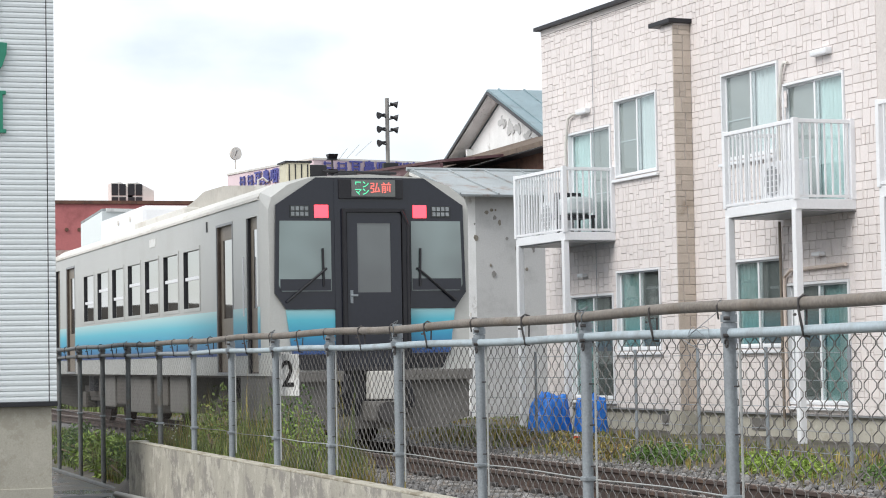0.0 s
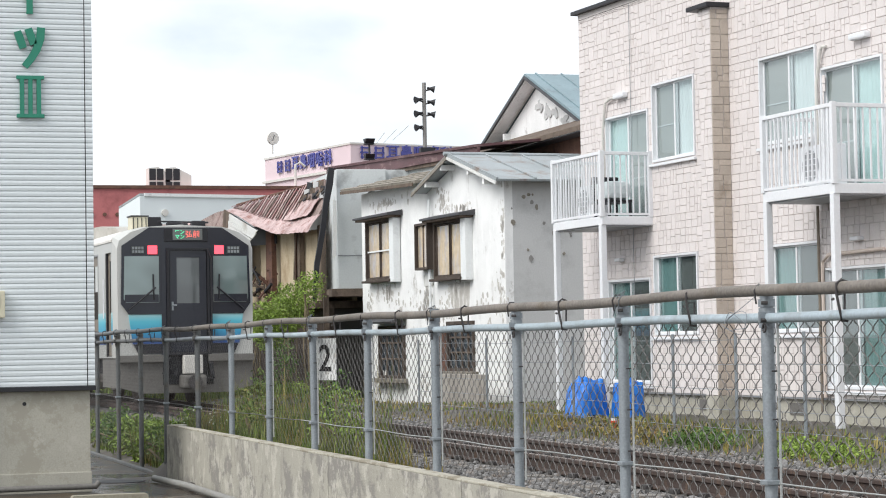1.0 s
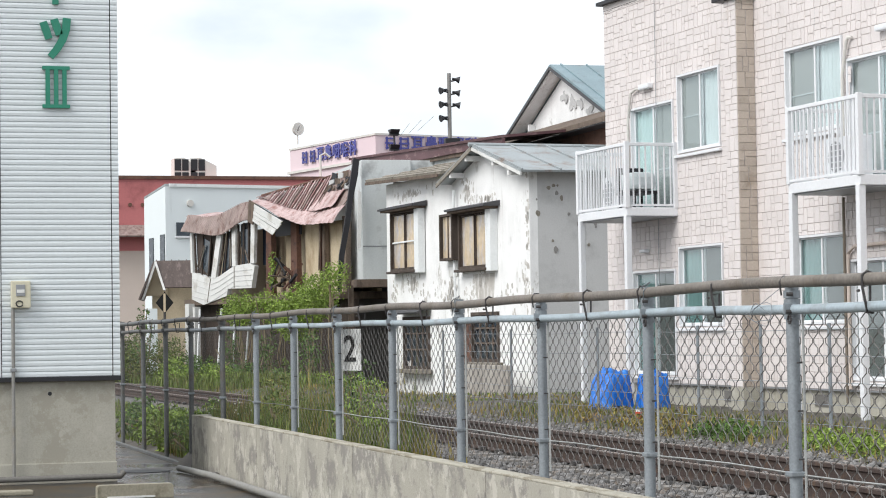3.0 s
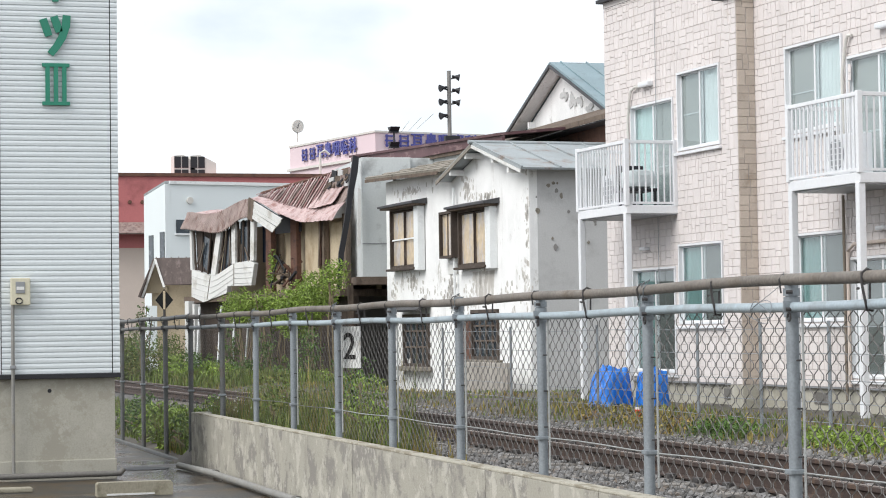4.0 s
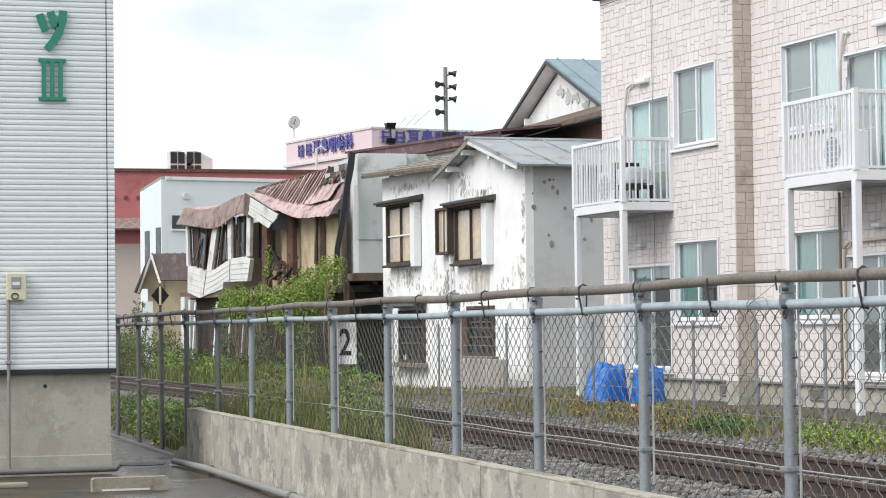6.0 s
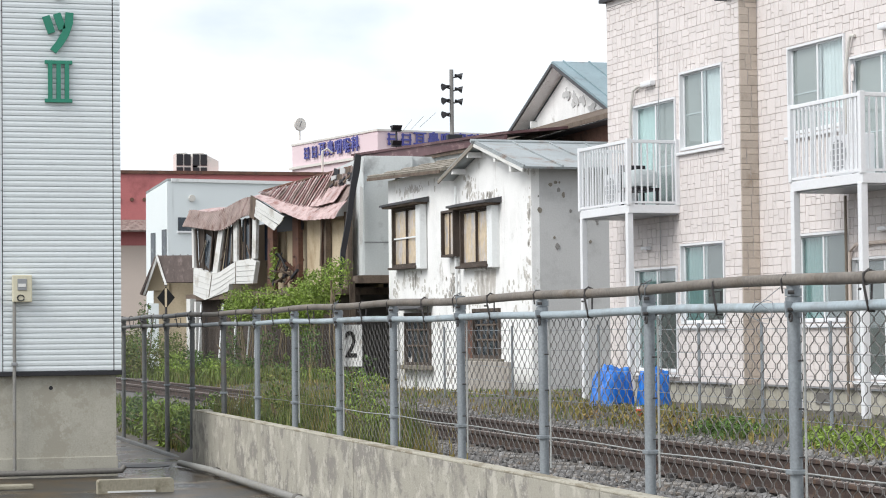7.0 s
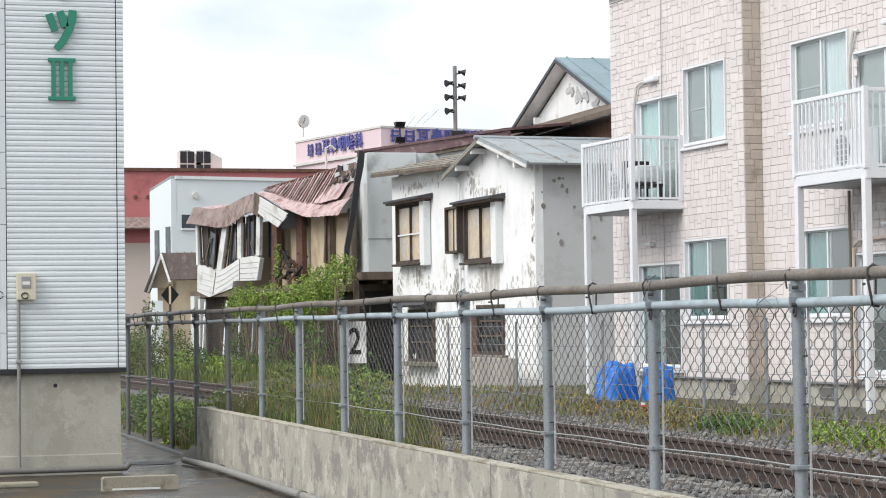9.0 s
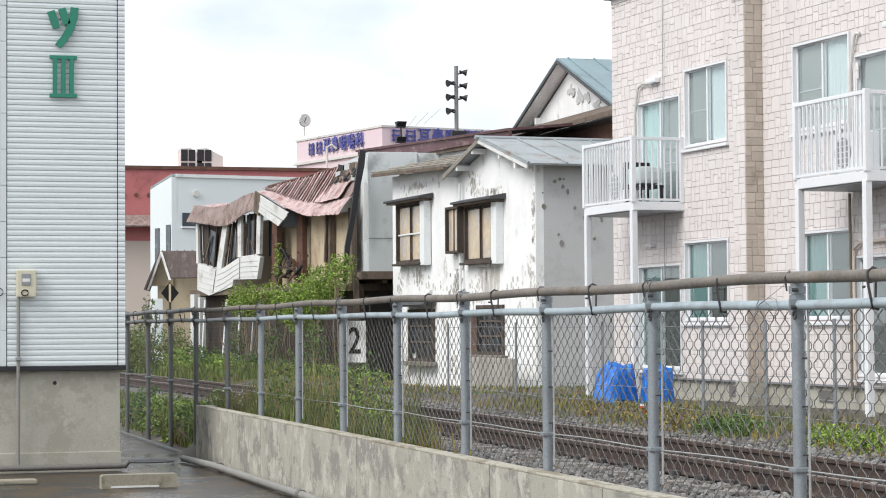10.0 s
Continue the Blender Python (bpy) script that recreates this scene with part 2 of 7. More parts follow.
M = {
    "asphalt": wet(mat("wet_asphalt", (0.034, 0.034, 0.034), 0.6, 0, 0.35, 0.9, 90, 0.25, (0.085, 0.055, 0.024), 0.8, spec=0.32), 0.40, 0.07, 0.55),
    "earth": mat("earth", (0.088, 0.078, 0.067), 0.9, 0, 0.4, 0.9, 20, 0.6, (0.09, 0.10, 0.045), 0.45),
    "stone": mat("ballast_stone", (0.175, 0.17, 0.167), 0.85, 0, 0.2, 3, 60, 0.3, (0.20, 0.15, 0.11), 0.4, rnd=0.5),
    "rust": mat("rusty_rail", (0.062, 0.043, 0.037), 0.75, 0.1, 0.3, 4, 60, 0.3, (0.12, 0.075, 0.05), 0.4),
    "railtop": mat("worn_rail_top", (0.22, 0.175, 0.15), 0.45, 0.4, 0.15, 3, 50, 0.05),
    "sleeper": mat("sleeper_concrete", (0.22, 0.20, 0.18), 0.9, 0, 0.2, 3, 50, 0.3),
    "concrete": old_concrete("stained_concrete", (0.385, 0.365, 0.31), (0.235, 0.22, 0.20), (0.53, 0.505, 0.44), 5.0, 9.0, 0.51, 0.53, (1, 0.42, 0.5), 0.52),
    "concrete_top": old_concrete("pale_concrete", (0.41, 0.385, 0.32), (0.23, 0.20, 0.145), (0.49, 0.465, 0.40), 6.0, 7.0, 0.50),
    "foundation": old_concrete("foundation_concrete", (0.41, 0.392, 0.335), (0.335, 0.315, 0.26), (0.46, 0.44, 0.385), 2.2, 3.0, 0.53, 0.57, (1, 0.3, 1), 0.55, 0.12),
    "siding": mat("white_metal_siding", (0.655, 0.695, 0.71), 0.45, 0.0, 0.04, 0.8, 25, 0.03),
    "green": mat("green_sign_paint", (0.02, 0.22, 0.14), 0.4, 0, 0.1, 3, 40, 0.03),
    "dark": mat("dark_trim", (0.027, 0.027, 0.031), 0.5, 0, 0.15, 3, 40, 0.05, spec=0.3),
    "galv": mat("galvanised_steel", (0.25, 0.275, 0.295), 0.45, 0.3, 0.2, 3, 70, 0.1, (0.27, 0.30, 0.32), 0.5),
    "rail_paint": mat("pale_blue_grey_pipe", (0.40, 0.47, 0.51), 0.45, 0.15, 0.15, 3, 60, 0.1, (0.30, 0.33, 0.35), 0.45),
    "bar": mat("weathered_top_bar", (0.185, 0.165, 0.145), 0.75, 0.1, 0.3, 2.5, 50, 0.3, (0.16, 0.13, 0.10), 0.5),
    "iron": mat("dark_iron", (0.08, 0.075, 0.075), 0.6, 0.5, 0.3, 6, 60, 0.2),
    "wire": mat("fence_wire", (0.155, 0.148, 0.142), 0.55, 0.4, 0.25, 3, 30, 0.0),
    "brick": mat("cream_stone_siding", (0.712, 0.66, 0.643), 0.75, 0, 0.06, 1.5, 35, 0.25, (0.64, 0.58, 0.55), 0.3, rnd=0.04),
    # same stone, its colour darkened for the pilaster's shaded side
    "brick_shade": mat("tan_stone_siding", (0.49, 0.425, 0.365), 0.78, 0, 0.09, 1.5, 35, 0.25, (0.33, 0.27, 0.21), 0.3, rnd=0.1),
    "joint": mat("siding_joint", (0.60, 0.556, 0.535), 0.85, 0, 0.1, 2, 30, 0.1),
    "white": mat("white_aluminium", (0.76, 0.77, 0.79), 0.4, 0.0, 0.05, 2, 30, 0.02),
    "grey_frame": mat("grey_sash", (0.30, 0.31, 0.32), 0.45, 0.3, 0.05, 2, 30, 0.02),
    "curtain_teal": mat("teal_curtain", (0.66, 0.81, 0.80), 0.9, 0, 0.1, 2, 40, 0.1),
    "curtain_white": mat("white_curtain", (0.82, 0.86, 0.87), 0.9, 0, 0.08, 2, 40, 0.1),
    "screen": mat("insect_screen", (0.43, 0.43, 0.42), 0.8, 0, 0.12, 1, 60, 0.05),
    # dark colour that stands in for unlit room depth
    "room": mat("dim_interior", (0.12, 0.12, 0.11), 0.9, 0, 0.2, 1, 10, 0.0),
    "pane": glass("window_glass"),
    "plaster": old_concrete("peeling_white_plaster", (0.83, 0.83, 0.82), (0.47, 0.45, 0.42), (0.88, 0.88, 0.87), 1.5, 2.4, 0.60, 0.55, (1, 1, 0.55), 0.585),
    "worn_plaster": mat("worn_plaster", (0.50, 0.475, 0.44), 0.9, 0, 0.2, 3.0, 40, 0.4, (0.80, 0.79, 0.77), 0.6, (1.6, 1, 0.5)),
    # grey for walls away from the sun, and for bare render patches
    "plaster_shade_bare": mat("grey_plaster", (0.53, 0.53, 0.525), 0.88, 0, 0.08, 0.7, 30, 0.3, (0.43, 0.43, 0.425), 0.45),
    "panel_grey": mat("grey_wall_panel", (0.76, 0.78, 0.78), 0.7, 0, 0.07, 0.8, 20, 0.1, (0.52, 0.53, 0.53), 0.3),
    "old_wood": mat("weathered_wood", (0.14, 0.105, 0.08), 0.85, 0, 0.35, 3, 30, 0.4, (0.07, 0.05, 0.04), 0.5, (1, 1, 0.3)),
    "frame_wood": mat("dark_frame_wood", (0.065, 0.048, 0.038), 0.8, 0, 0.3, 3, 30, 0.3, (0.12, 0.10, 0.085), 0.4, (1, 1, 0.3)),
    "brown_wood": mat("brown_boards", (0.13, 0.065, 0.045), 0.85, 0, 0.3, 2, 30, 0.3, (0.06, 0.035, 0.03), 0.5),
    "lead": mat("dark_hood_metal", (0.07, 0.07, 0.075), 0.55, 0.3, 0.25, 3, 40, 0.1),
    "amber": mat("frosted_amber_glass", (0.55, 0.43, 0.28), 0.22, 0, 0.2, 1.1, 8, 0.03, (0.44, 0.43, 0.45), 0.75, (1.6, 1, 0.6)),
    "roof_grey": mat("weathered_sheet_roof", (0.36, 0.39, 0.40), 0.55, 0.35, 0.15, 1.2, 30, 0.1, (0.27, 0.22, 0.19), 0.4),
    "roof_blue": mat("blue_grey_roof", (0.22, 0.30, 0.33), 0.5, 0.2, 0.15, 1.2, 30, 0.1, (0.16, 0.19, 0.2), 0.4),
    "roof_rust": mat("faded_red_sheet", (0.50, 0.375, 0.365), 0.65, 0.1, 0.28, 1.1, 30, 0.2, (0.27, 0.14, 0.12), 0.6, (2.2, 2.2, 0.8)),
    "roof_brown": mat("rusty_brown_sheet", (0.29, 0.225, 0.205), 0.7, 0.1, 0.3, 1.6, 30, 0.2, (0.15, 0.085, 0.07), 0.6, (2.0, 2.0, 0.6)),
    "roof_wood": mat("mossy_shingles", (0.25, 0.225, 0.19), 0.9, 0, 0.3, 2.5, 30, 0.4, (0.11, 0.10, 0.07), 0.5),
    "cream": mat("cream_inner_wall", (0.53, 0.44, 0.31), 0.85, 0, 0.12, 1, 25, 0.2, (0.36, 0.27, 0.17), 0.45, (1, 1, 0.4)),
    "maroon": mat("faded_maroon_fascia", (0.105, 0.05, 0.055), 0.6, 0.1, 0.25, 1.4, 30, 0.2, (0.27, 0.18, 0.18), 0.35, (1, 1, 2.5)),
    "annex_grey": mat("dull_grey_panel", (0.62, 0.65, 0.65), 0.7, 0, 0.07, 0.8, 20, 0.1, (0.36, 0.37, 0.37), 0.35),
    "rust_dark": mat("dark_rusted_sheet", (0.105, 0.08, 0.072), 0.7, 0.1, 0.3, 1.6, 30, 0.2, (0.20, 0.155, 0.145), 0.45, (3.0, 3.0, 0.5)),
    "red_rib": mat("red_ribbed_sheet", (0.25, 0.12, 0.115), 0.6, 0.1, 0.3, 1.6, 30, 0.2, (0.42, 0.31, 0.30), 0.5, (3.0, 3.0, 0.6)),
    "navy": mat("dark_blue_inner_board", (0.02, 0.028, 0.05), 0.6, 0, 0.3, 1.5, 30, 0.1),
    "roof_unit": mat("dusty_roof_unit", (0.44, 0.42, 0.38), 0.65, 0.1, 0.12, 1.2, 30, 0.05, (0.36, 0.33, 0.29), 0.4),
    "old_post": mat("tarnished_fence_steel", (0.135, 0.14, 0.14), 0.6, 0.3, 0.25, 3, 60, 0.15, (0.13, 0.12, 0.105), 0.5),
    "bright_wire": mat("galvanised_strand", (0.42, 0.43, 0.42), 0.45, 0.4, 0.2, 4, 60, 0.05),
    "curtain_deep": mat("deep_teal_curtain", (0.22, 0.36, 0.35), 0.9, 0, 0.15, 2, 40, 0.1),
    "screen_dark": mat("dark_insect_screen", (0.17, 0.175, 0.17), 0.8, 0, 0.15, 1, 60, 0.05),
    "quilt": mat("pale_quilted_cover", (0.62, 0.68, 0.69), 0.85, 0, 0.1, 3, 30, 0.3),
    "block_wall": mat("weathered_block_wall", (0.36, 0.335, 0.30), 0.9, 0, 0.2, 2.0, 40, 0.4, (0.23, 0.20, 0.17), 0.5, (1, 1, 0.4)),
    "board_white": mat("broken_white_siding", (0.68, 0.68, 0.66), 0.75, 0, 0.1, 1, 30, 0.2, (0.42, 0.39, 0.34), 0.4),
    "old_pane": mat("dusty_window_pane", (0.03, 0.042, 0.055), 0.18, 0, 0.4, 1.2, 20, 0.02, (0.16, 0.18, 0.19), 0.4),
    "red_metal": mat("dull_red_cladding", (0.47, 0.15, 0.15), 0.6, 0.0, 0.08, 0.3, 10, 0.03, (0.30, 0.09, 0.09), 0.3),
    "white_wall": mat("white_render", (0.72, 0.77, 0.78), 0.8, 0, 0.04, 0.4, 20, 0.05),
    "beige_wall": mat("beige_render", (0.60, 0.51, 0.45), 0.8, 0, 0.06, 0.4, 20, 0.05),
    "pink_wall": mat("pink_render", (0.70, 0.57, 0.60), 0.8, 0, 0.04, 0.3, 15, 0.05),
    "violet": mat("blue_sign_letters", (0.07, 0.075, 0.30), 0.4, 0, 0.1, 2, 30, 0.0),
    "machine": mat("beige_machine", (0.62, 0.60, 0.56), 0.6, 0, 0.1, 1, 30, 0.05),
    "steel": mat("train_steel", (0.47, 0.475, 0.455), 0.36, 0.15, 0.05, 0.5, 30, 0.01, (0.43, 0.43, 0.405), 0.4),
    "steel_front": mat("train_front_paint", (0.53, 0.53, 0.505), 0.4, 0.1, 0.05, 0.7, 30, 0.01),
    "train_roof": mat("train_roof_paint", (0.66, 0.64, 0.60), 0.55, 0.1, 0.08, 0.6, 20, 0.02, (0.52, 0.47, 0.40), 0.4),
    "black": mat("gloss_black", (0.013, 0.015, 0.024), 0.12, 0, 0.1, 1, 20, 0.0),
    "train_glass": mirror_pane("train_window_glass", (0.03, 0.035, 0.04), 0.05, 1.0, 0.68),
    # base colour raised to stand in for reflected light on the windscreen
    "cab_glass": mirror_pane("cab_window_glass", (0.16, 0.215, 0.21), 0.10, 0.7),
    "door_glass": mirror_pane("gangway_door_glass", (0.085, 0.10, 0.10), 0.10, 0.7),
    "display": mat("grey_display_panel", (0.15, 0.16, 0.155), 0.35, 0, 0.15, 3, 60, 0.0),
    "door_brown": mat("bronze_door", (0.23, 0.195, 0.155), 0.45, 0.2, 0.15, 1.5, 30, 0.02),
    "under": mat("underframe_grey", (0.10, 0.09, 0.08), 0.8, 0.2, 0.3, 2, 30, 0.2),
    "skirt": mat("grey_skirt", (0.165, 0.157, 0.145), 0.7, 0.2, 0.2, 2, 30, 0.1),
    "stripe": livery("blue_livery"),
    "lens_red": glow("tail_lamp", (1.0, 0.07, 0.10), 1.7),
    "led_green": glow("led_green", (0.12, 0.75, 0.40), 0.6),
    "led_red": glow("led_red", (0.9, 0.19, 0.16), 0.5),
    "led_panel": mat("led_panel", (0.03, 0.035, 0.035), 0.3, 0, 0.2, 3, 60, 0.0),
    "lamp_grey": mat("unlit_lamps", (0.26, 0.28, 0.29), 0.3, 0.2, 0.4, 6, 60, 0.0),
    "leaf": mat("leaf", (0.18, 0.265, 0.04), 0.6, 0, 0.3, 2.0, 10, 0.0, (0.26, 0.31, 0.075), 0.5, rnd=0.45),
    "leaf_dark": mat("dark_leaf", (0.07, 0.135, 0.025), 0.6, 0, 0.3, 2.0, 10, 0.0, (0.14, 0.19, 0.05), 0.4, rnd=0.4),
    "grass": mat("grass", (0.105, 0.15, 0.028), 0.7, 0, 0.3, 1.2, 10, 0.0, (0.24, 0.20, 0.075), 0.5, rnd=0.4),
    "dry": mat("dry_weed", (0.24, 0.20, 0.06), 0.8, 0, 0.3, 1.2, 10, 0.0, (0.28, 0.16, 0.08), 0.5, rnd=0.4),
    "flower": mat("small_white_flowers", (0.72, 0.72, 0.62), 0.8, 0, 0.1, 2, 20, 0.0),
    "twig": mat("dry_stem", (0.20, 0.16, 0.10), 0.85, 0, 0.2, 3, 20, 0.0),
    "tarp": mat("blue_tarp", (0.015, 0.17, 0.62), 0.42, 0, 0.2, 3, 25, 0.4, (0.05, 0.27, 0.75), 0.4),
    "sign_white": mat("white_sign_plate", (0.72, 0.72, 0.70), 0.5, 0, 0.06, 4, 40, 0.05, (0.55, 0.52, 0.46), 0.3),
    "ink": mat("black_lettering", (0.012, 0.012, 0.012), 0.6, 0, 0.1, 4, 40, 0.0, spec=0.2),
    "orange": mat("red_orange_marker", (0.62, 0.06, 0.03), 0.5, 0, 0.1, 4, 30, 0.0),
    "meter": mat("cream_plastic", (0.62, 0.58, 0.44), 0.5, 0, 0.08, 3, 30, 0.02),
    "block": mat("parking_block", (0.31, 0.285, 0.22), 0.9, 0, 0.2, 4, 40, 0.3, (0.19, 0.17, 0.12), 0.5),
    "pipe": mat("grey_pipe", (0.27, 0.265, 0.25), 0.6, 0.1, 0.15, 3, 30, 0.05, (0.26, 0.24, 0.2), 0.4),
    "pole": mat("pole_concrete", (0.24, 0.23, 0.22), 0.8, 0, 0.15, 2, 30, 0.1),
}


# ---- mesh tools ----
ROUND = {"post", "top_bar", "lower_rail", "hook", "clamp", "collar", "cap", "drain_pipe", "conduit", "duct", "downpipe", "u_bolt", "wire_coil", "ridge_cap", "hose", "grab_rail", "horn", "bell"}


def link(name, bm, material, parent=None, label="", matrix=None):
    me = bpy.data.meshes.new(name)
    if not isinstance(bm, tuple):
        bmesh.ops.recalc_face_normals(bm, faces=bm.faces)
        bm.to_mesh(me)
        bm.free()
    else:
        me.from_pydata(bm[0], [], bm[1])
    me.materials.append(M[material])
    if name in ROUND:
        me.shade_smooth()
        me.set_sharp_from_angle(angle=radians(40))
    ob = new(name, me)
    if parent is not None:
        ob.parent = parent
    if matrix is not None:
        ob.matrix_basis = matrix
    return tagged(ob, label)


def part(name, bm, material, parent, label="", matrix=None):
    """One mesh object under a thing or a part."""
    return link(name, bm, material, parent, label, matrix)


def empty(name, m, label, category, group="", kind=""):
    ob = new(name)
    ob.matrix_basis = m
    return tagged(ob, label, category, group, kind)


def again(ob, m, parent):
    """Another piece on the same mesh."""
    o = bpy.data.objects.new(ob.name, ob.data)
    scene.collection.objects.link(o)
    o.parent = parent
    o.matrix_basis = m
    return o


def box(x0, x1, y0, y1, z0, z1, bm=None, bevel=0.0):
    bm = bm or bmesh.new()
    v = [bm.verts.new((x, y, z)) for x in (x0, x1) for y in (y0, y1) for z in (z0, z1)]
    fs = [bm.faces.new([v[i] for i in f]) for f in ((0, 1, 3, 2), (4, 6, 7, 5), (0, 4, 5, 1), (2, 3, 7, 6), (0, 2, 6, 4), (1, 5, 7, 3))]
    if bevel:
        es = list({e for f in fs for e in f.edges})
        bmesh.ops.bevel(bm, geom=es, offset=bevel, segments=2, affect="EDGES", profile=0.6)
    return bm


def tube(points, r, sides=8, bm=None, close=True):
    """A round bar along points."""
    bm = bm or bmesh.new()
    pts = [Vector(p) for p in points]
    rings = []
    for i, p in enumerate(pts):
        d = (pts[min(i + 1, len(pts) - 1)] - pts[max(i - 1, 0)]).normalized()
        a = d.orthogonal().normalized() if abs(d.z) > 0.9 else Vector((0, 0, 1)).cross(d).normalized()
        b = d.cross(a)
        rings.append([bm.verts.new(p + r * (math.cos(2 * math.pi * k / sides) * a + math.sin(2 * math.pi * k / sides) * b)) for k in range(sides)])
    for s, t in zip(rings, rings[1:]):
        for k in range(sides):
            bm.faces.new((s[k], s[(k + 1) % sides], t[(k + 1) % sides], t[k]))
    if close:
        bm.faces.new(rings[0][::-1])
        bm.faces.new(rings[-1])
    return bm


def prism(outline, depth, bm=None, axis="y", at=0.0):
    """An outline in (x, z) pushed along y by depth, or in (y, z) along x."""
    bm = bm or bmesh.new()

    def P(a, b, c):
        return (a, c, b) if axis == "y" else (c, a, b)
    f = [bm.verts.new(P(a, b, at)) for a, b in outline]
    g = [bm.verts.new(P(a, b, at + depth)) for a, b in outline]
    bm.faces.new(f)
    bm.faces.new(g[::-1])
    for i in range(len(f)):
        j = (i + 1) % len(f)
        bm.faces.new((f[i], g[i], g[j], f[j]))
    return bm


def wall(x0, x1, z0, z1, thick, holes=(), bm=None, y=0.0):
    """A wall in the x-z plane, front at y, with openings (x0, x1, z0, z1) right through it."""
    bm = bm or bmesh.new()
    xs = sorted({x0, x1, *[h[0] for h in holes], *[h[1] for h in holes]})
    zs = sorted({z0, z1, *[h[2] for h in holes], *[h[3] for h in holes]})

    def solid(i, j):
        if not (0 <= i < len(xs) - 1 and 0 <= j < len(zs) - 1):
            return False
        cx, cz = (xs[i] + xs[i + 1]) / 2, (zs[j] + zs[j + 1]) / 2
        return not any(h[0] < cx < h[1] and h[2] < cz < h[3] for h in holes)
    for i in range(len(xs) - 1):
        for j in range(len(zs) - 1):
            if not solid(i, j):
                continue
            a, b, c, d = xs[i], xs[i + 1], zs[j], zs[j + 1]
            quads = [[(a, y, c), (b, y, c), (b, y, d), (a, y, d)], [(a, y + thick, c), (a, y + thick, d), (b, y + thick, d), (b, y + thick, c)]]
            if not solid(i - 1, j):
                quads.append([(a, y, c), (a, y, d), (a, y + thick, d), (a, y + thick, c)])
            if not solid(i + 1, j):
                quads.append([(b, y, c), (b, y + thick, c), (b, y + thick, d), (b, y, d)])
            if not solid(i, j - 1):
                quads.append([(a, y, c), (a, y + thick, c), (b, y + thick, c), (b, y, c)])
            if not solid(i, j + 1):
                quads.append([(a, y, d), (b, y, d), (b, y + thick, d), (a, y + thick, d)])
            for q in quads:
                bm.faces.new([bm.verts.new(p) for p in q])
    bmesh.ops.remove_doubles(bm, verts=bm.verts, dist=0.0005)
    return bm


def ring(x0, x1, z0, z1, w, y0, y1, bm=None):
    """A rectangular frame of bar width w."""
    return wall(x0, x1, z0, z1, y1 - y0, [(x0 + w, x1 - w, z0 + w, z1 - w)], bm, y0)


def letters(text, size, material, parent, m, label="", depth=0.004, bold=0.0):
    c = bpy.data.curves.new("lettering", "FONT")
    c.body, c.size, c.extrude, c.align_x, c.align_y, c.offset = text, size, depth, "CENTER", "CENTER", bold
    c.materials.append(M[material])
    ob = new("lettering", c)
    ob.parent = parent
    ob.matrix_basis = m
    return tagged(ob, label)


FRONT = pose(0, 0, 0, 90, 0, 0)


# ---- ground, car park, track ----
CURVE_FROM, CURVE = 27.5, 0.00087


def track_x(y):
    return 7.84 - CURVE * max(0.0, min(y, 260) - CURVE_FROM) ** 2


def smooth(a, b, v):
    t = min(1, max(0, (v - a) / (b - a)))
    return t * t * (3 - 2 * t)


def ground_z(x, y):
    """Car park level 0; the track bed lies behind the retaining wall, the land beyond it level with the rails."""
    bed = smooth(4.95, 6.0, x + 0.7 * smooth(29.2, 31, -y + 60)) * 0.36
    if x > 4.8 and y < 28.9:
        bed = max(bed, 0.30 + 0.06 * smooth(5, 6, x))
    beyond = 0.14 * smooth(9.6, 11.0, x) - 0.40 * smooth(40, 48, y) * smooth(11.5, 14, x)
    near = smooth(4.7, 4.85, x)
    far = smooth(60, 120, y)
    bump = 0.035 * noise.noise((x * 0.9, y * 0.9, 0)) * near
    return (bed + beyond) * near * (1 - far) + 0.3 * far + bump - 0.02 * (1 - near)


def axis_steps(a, b, fine_a, fine_b, step):
    inner = list(np.arange(fine_a, fine_b + 1e-6, step))
    lo, hi, d = [], [], step
    v = fine_a
    while v > a:
        d *= 1.5
        v -= d
        lo.append(max(v, a))
    v, d = fine_b, step
    while v < b:
        d *= 1.5
        v += d
        hi.append(min(v, b))
    return lo[::-1] + inner + hi


gx, gy = axis_steps(-2500, 2500, 4.2, 20, 0.25), axis_steps(-2500, 2500, 6, 60, 0.5)
gv = [(x, y, ground_z(x, y)) for x in gx for y in gy]
gn = len(gy)
gf = [(i * gn + j, (i + 1) * gn + j, (i + 1) * gn + j + 1, i * gn + j + 1) for i in range(len(gx) - 1) for j in range(gn - 1)]
ground = tagged(link("ground", (gv, gf), "earth"), "brown earth ground with patchy weeds along the railway", "ground", kind="structure")
ground.data.shade_smooth()

park = tagged(link("pavement", box(-40, 4.73, -30, 70, -0.12, 0.0), "asphalt"), "wet grey asphalt of a small car park", "pavement", kind="structure")

# retaining wall in cast sections with open joints
retaining = empty("retaining_wall", pose(0, 0, 0), "low stained concrete retaining wall below the fence", "wall", kind="structure")
cuts = [5.0, 9.2, 12.9, 15.3, 19.4, 23.9, 28.05]
for a, b in zip(cuts, cuts[1:]):
    part("wall_section", prism([(4.735, -0.1), (4.86, -0.1), (4.86, 0.70), (4.855, 0.704), (4.74, 0.704), (4.735, 0.70)], b - a - 0.014, at=a), "concrete", retaining)
    part("coping", box(4.734, 4.862, a, b - 0.014, 0.702, 0.724, bevel=0.010), "concrete_top", retaining, "pale weathered coping")
part("wall_end", box(4.735, 4.98, 28.05, 28.2, -0.1, 0.72, bevel=0.01), "concrete", retaining)

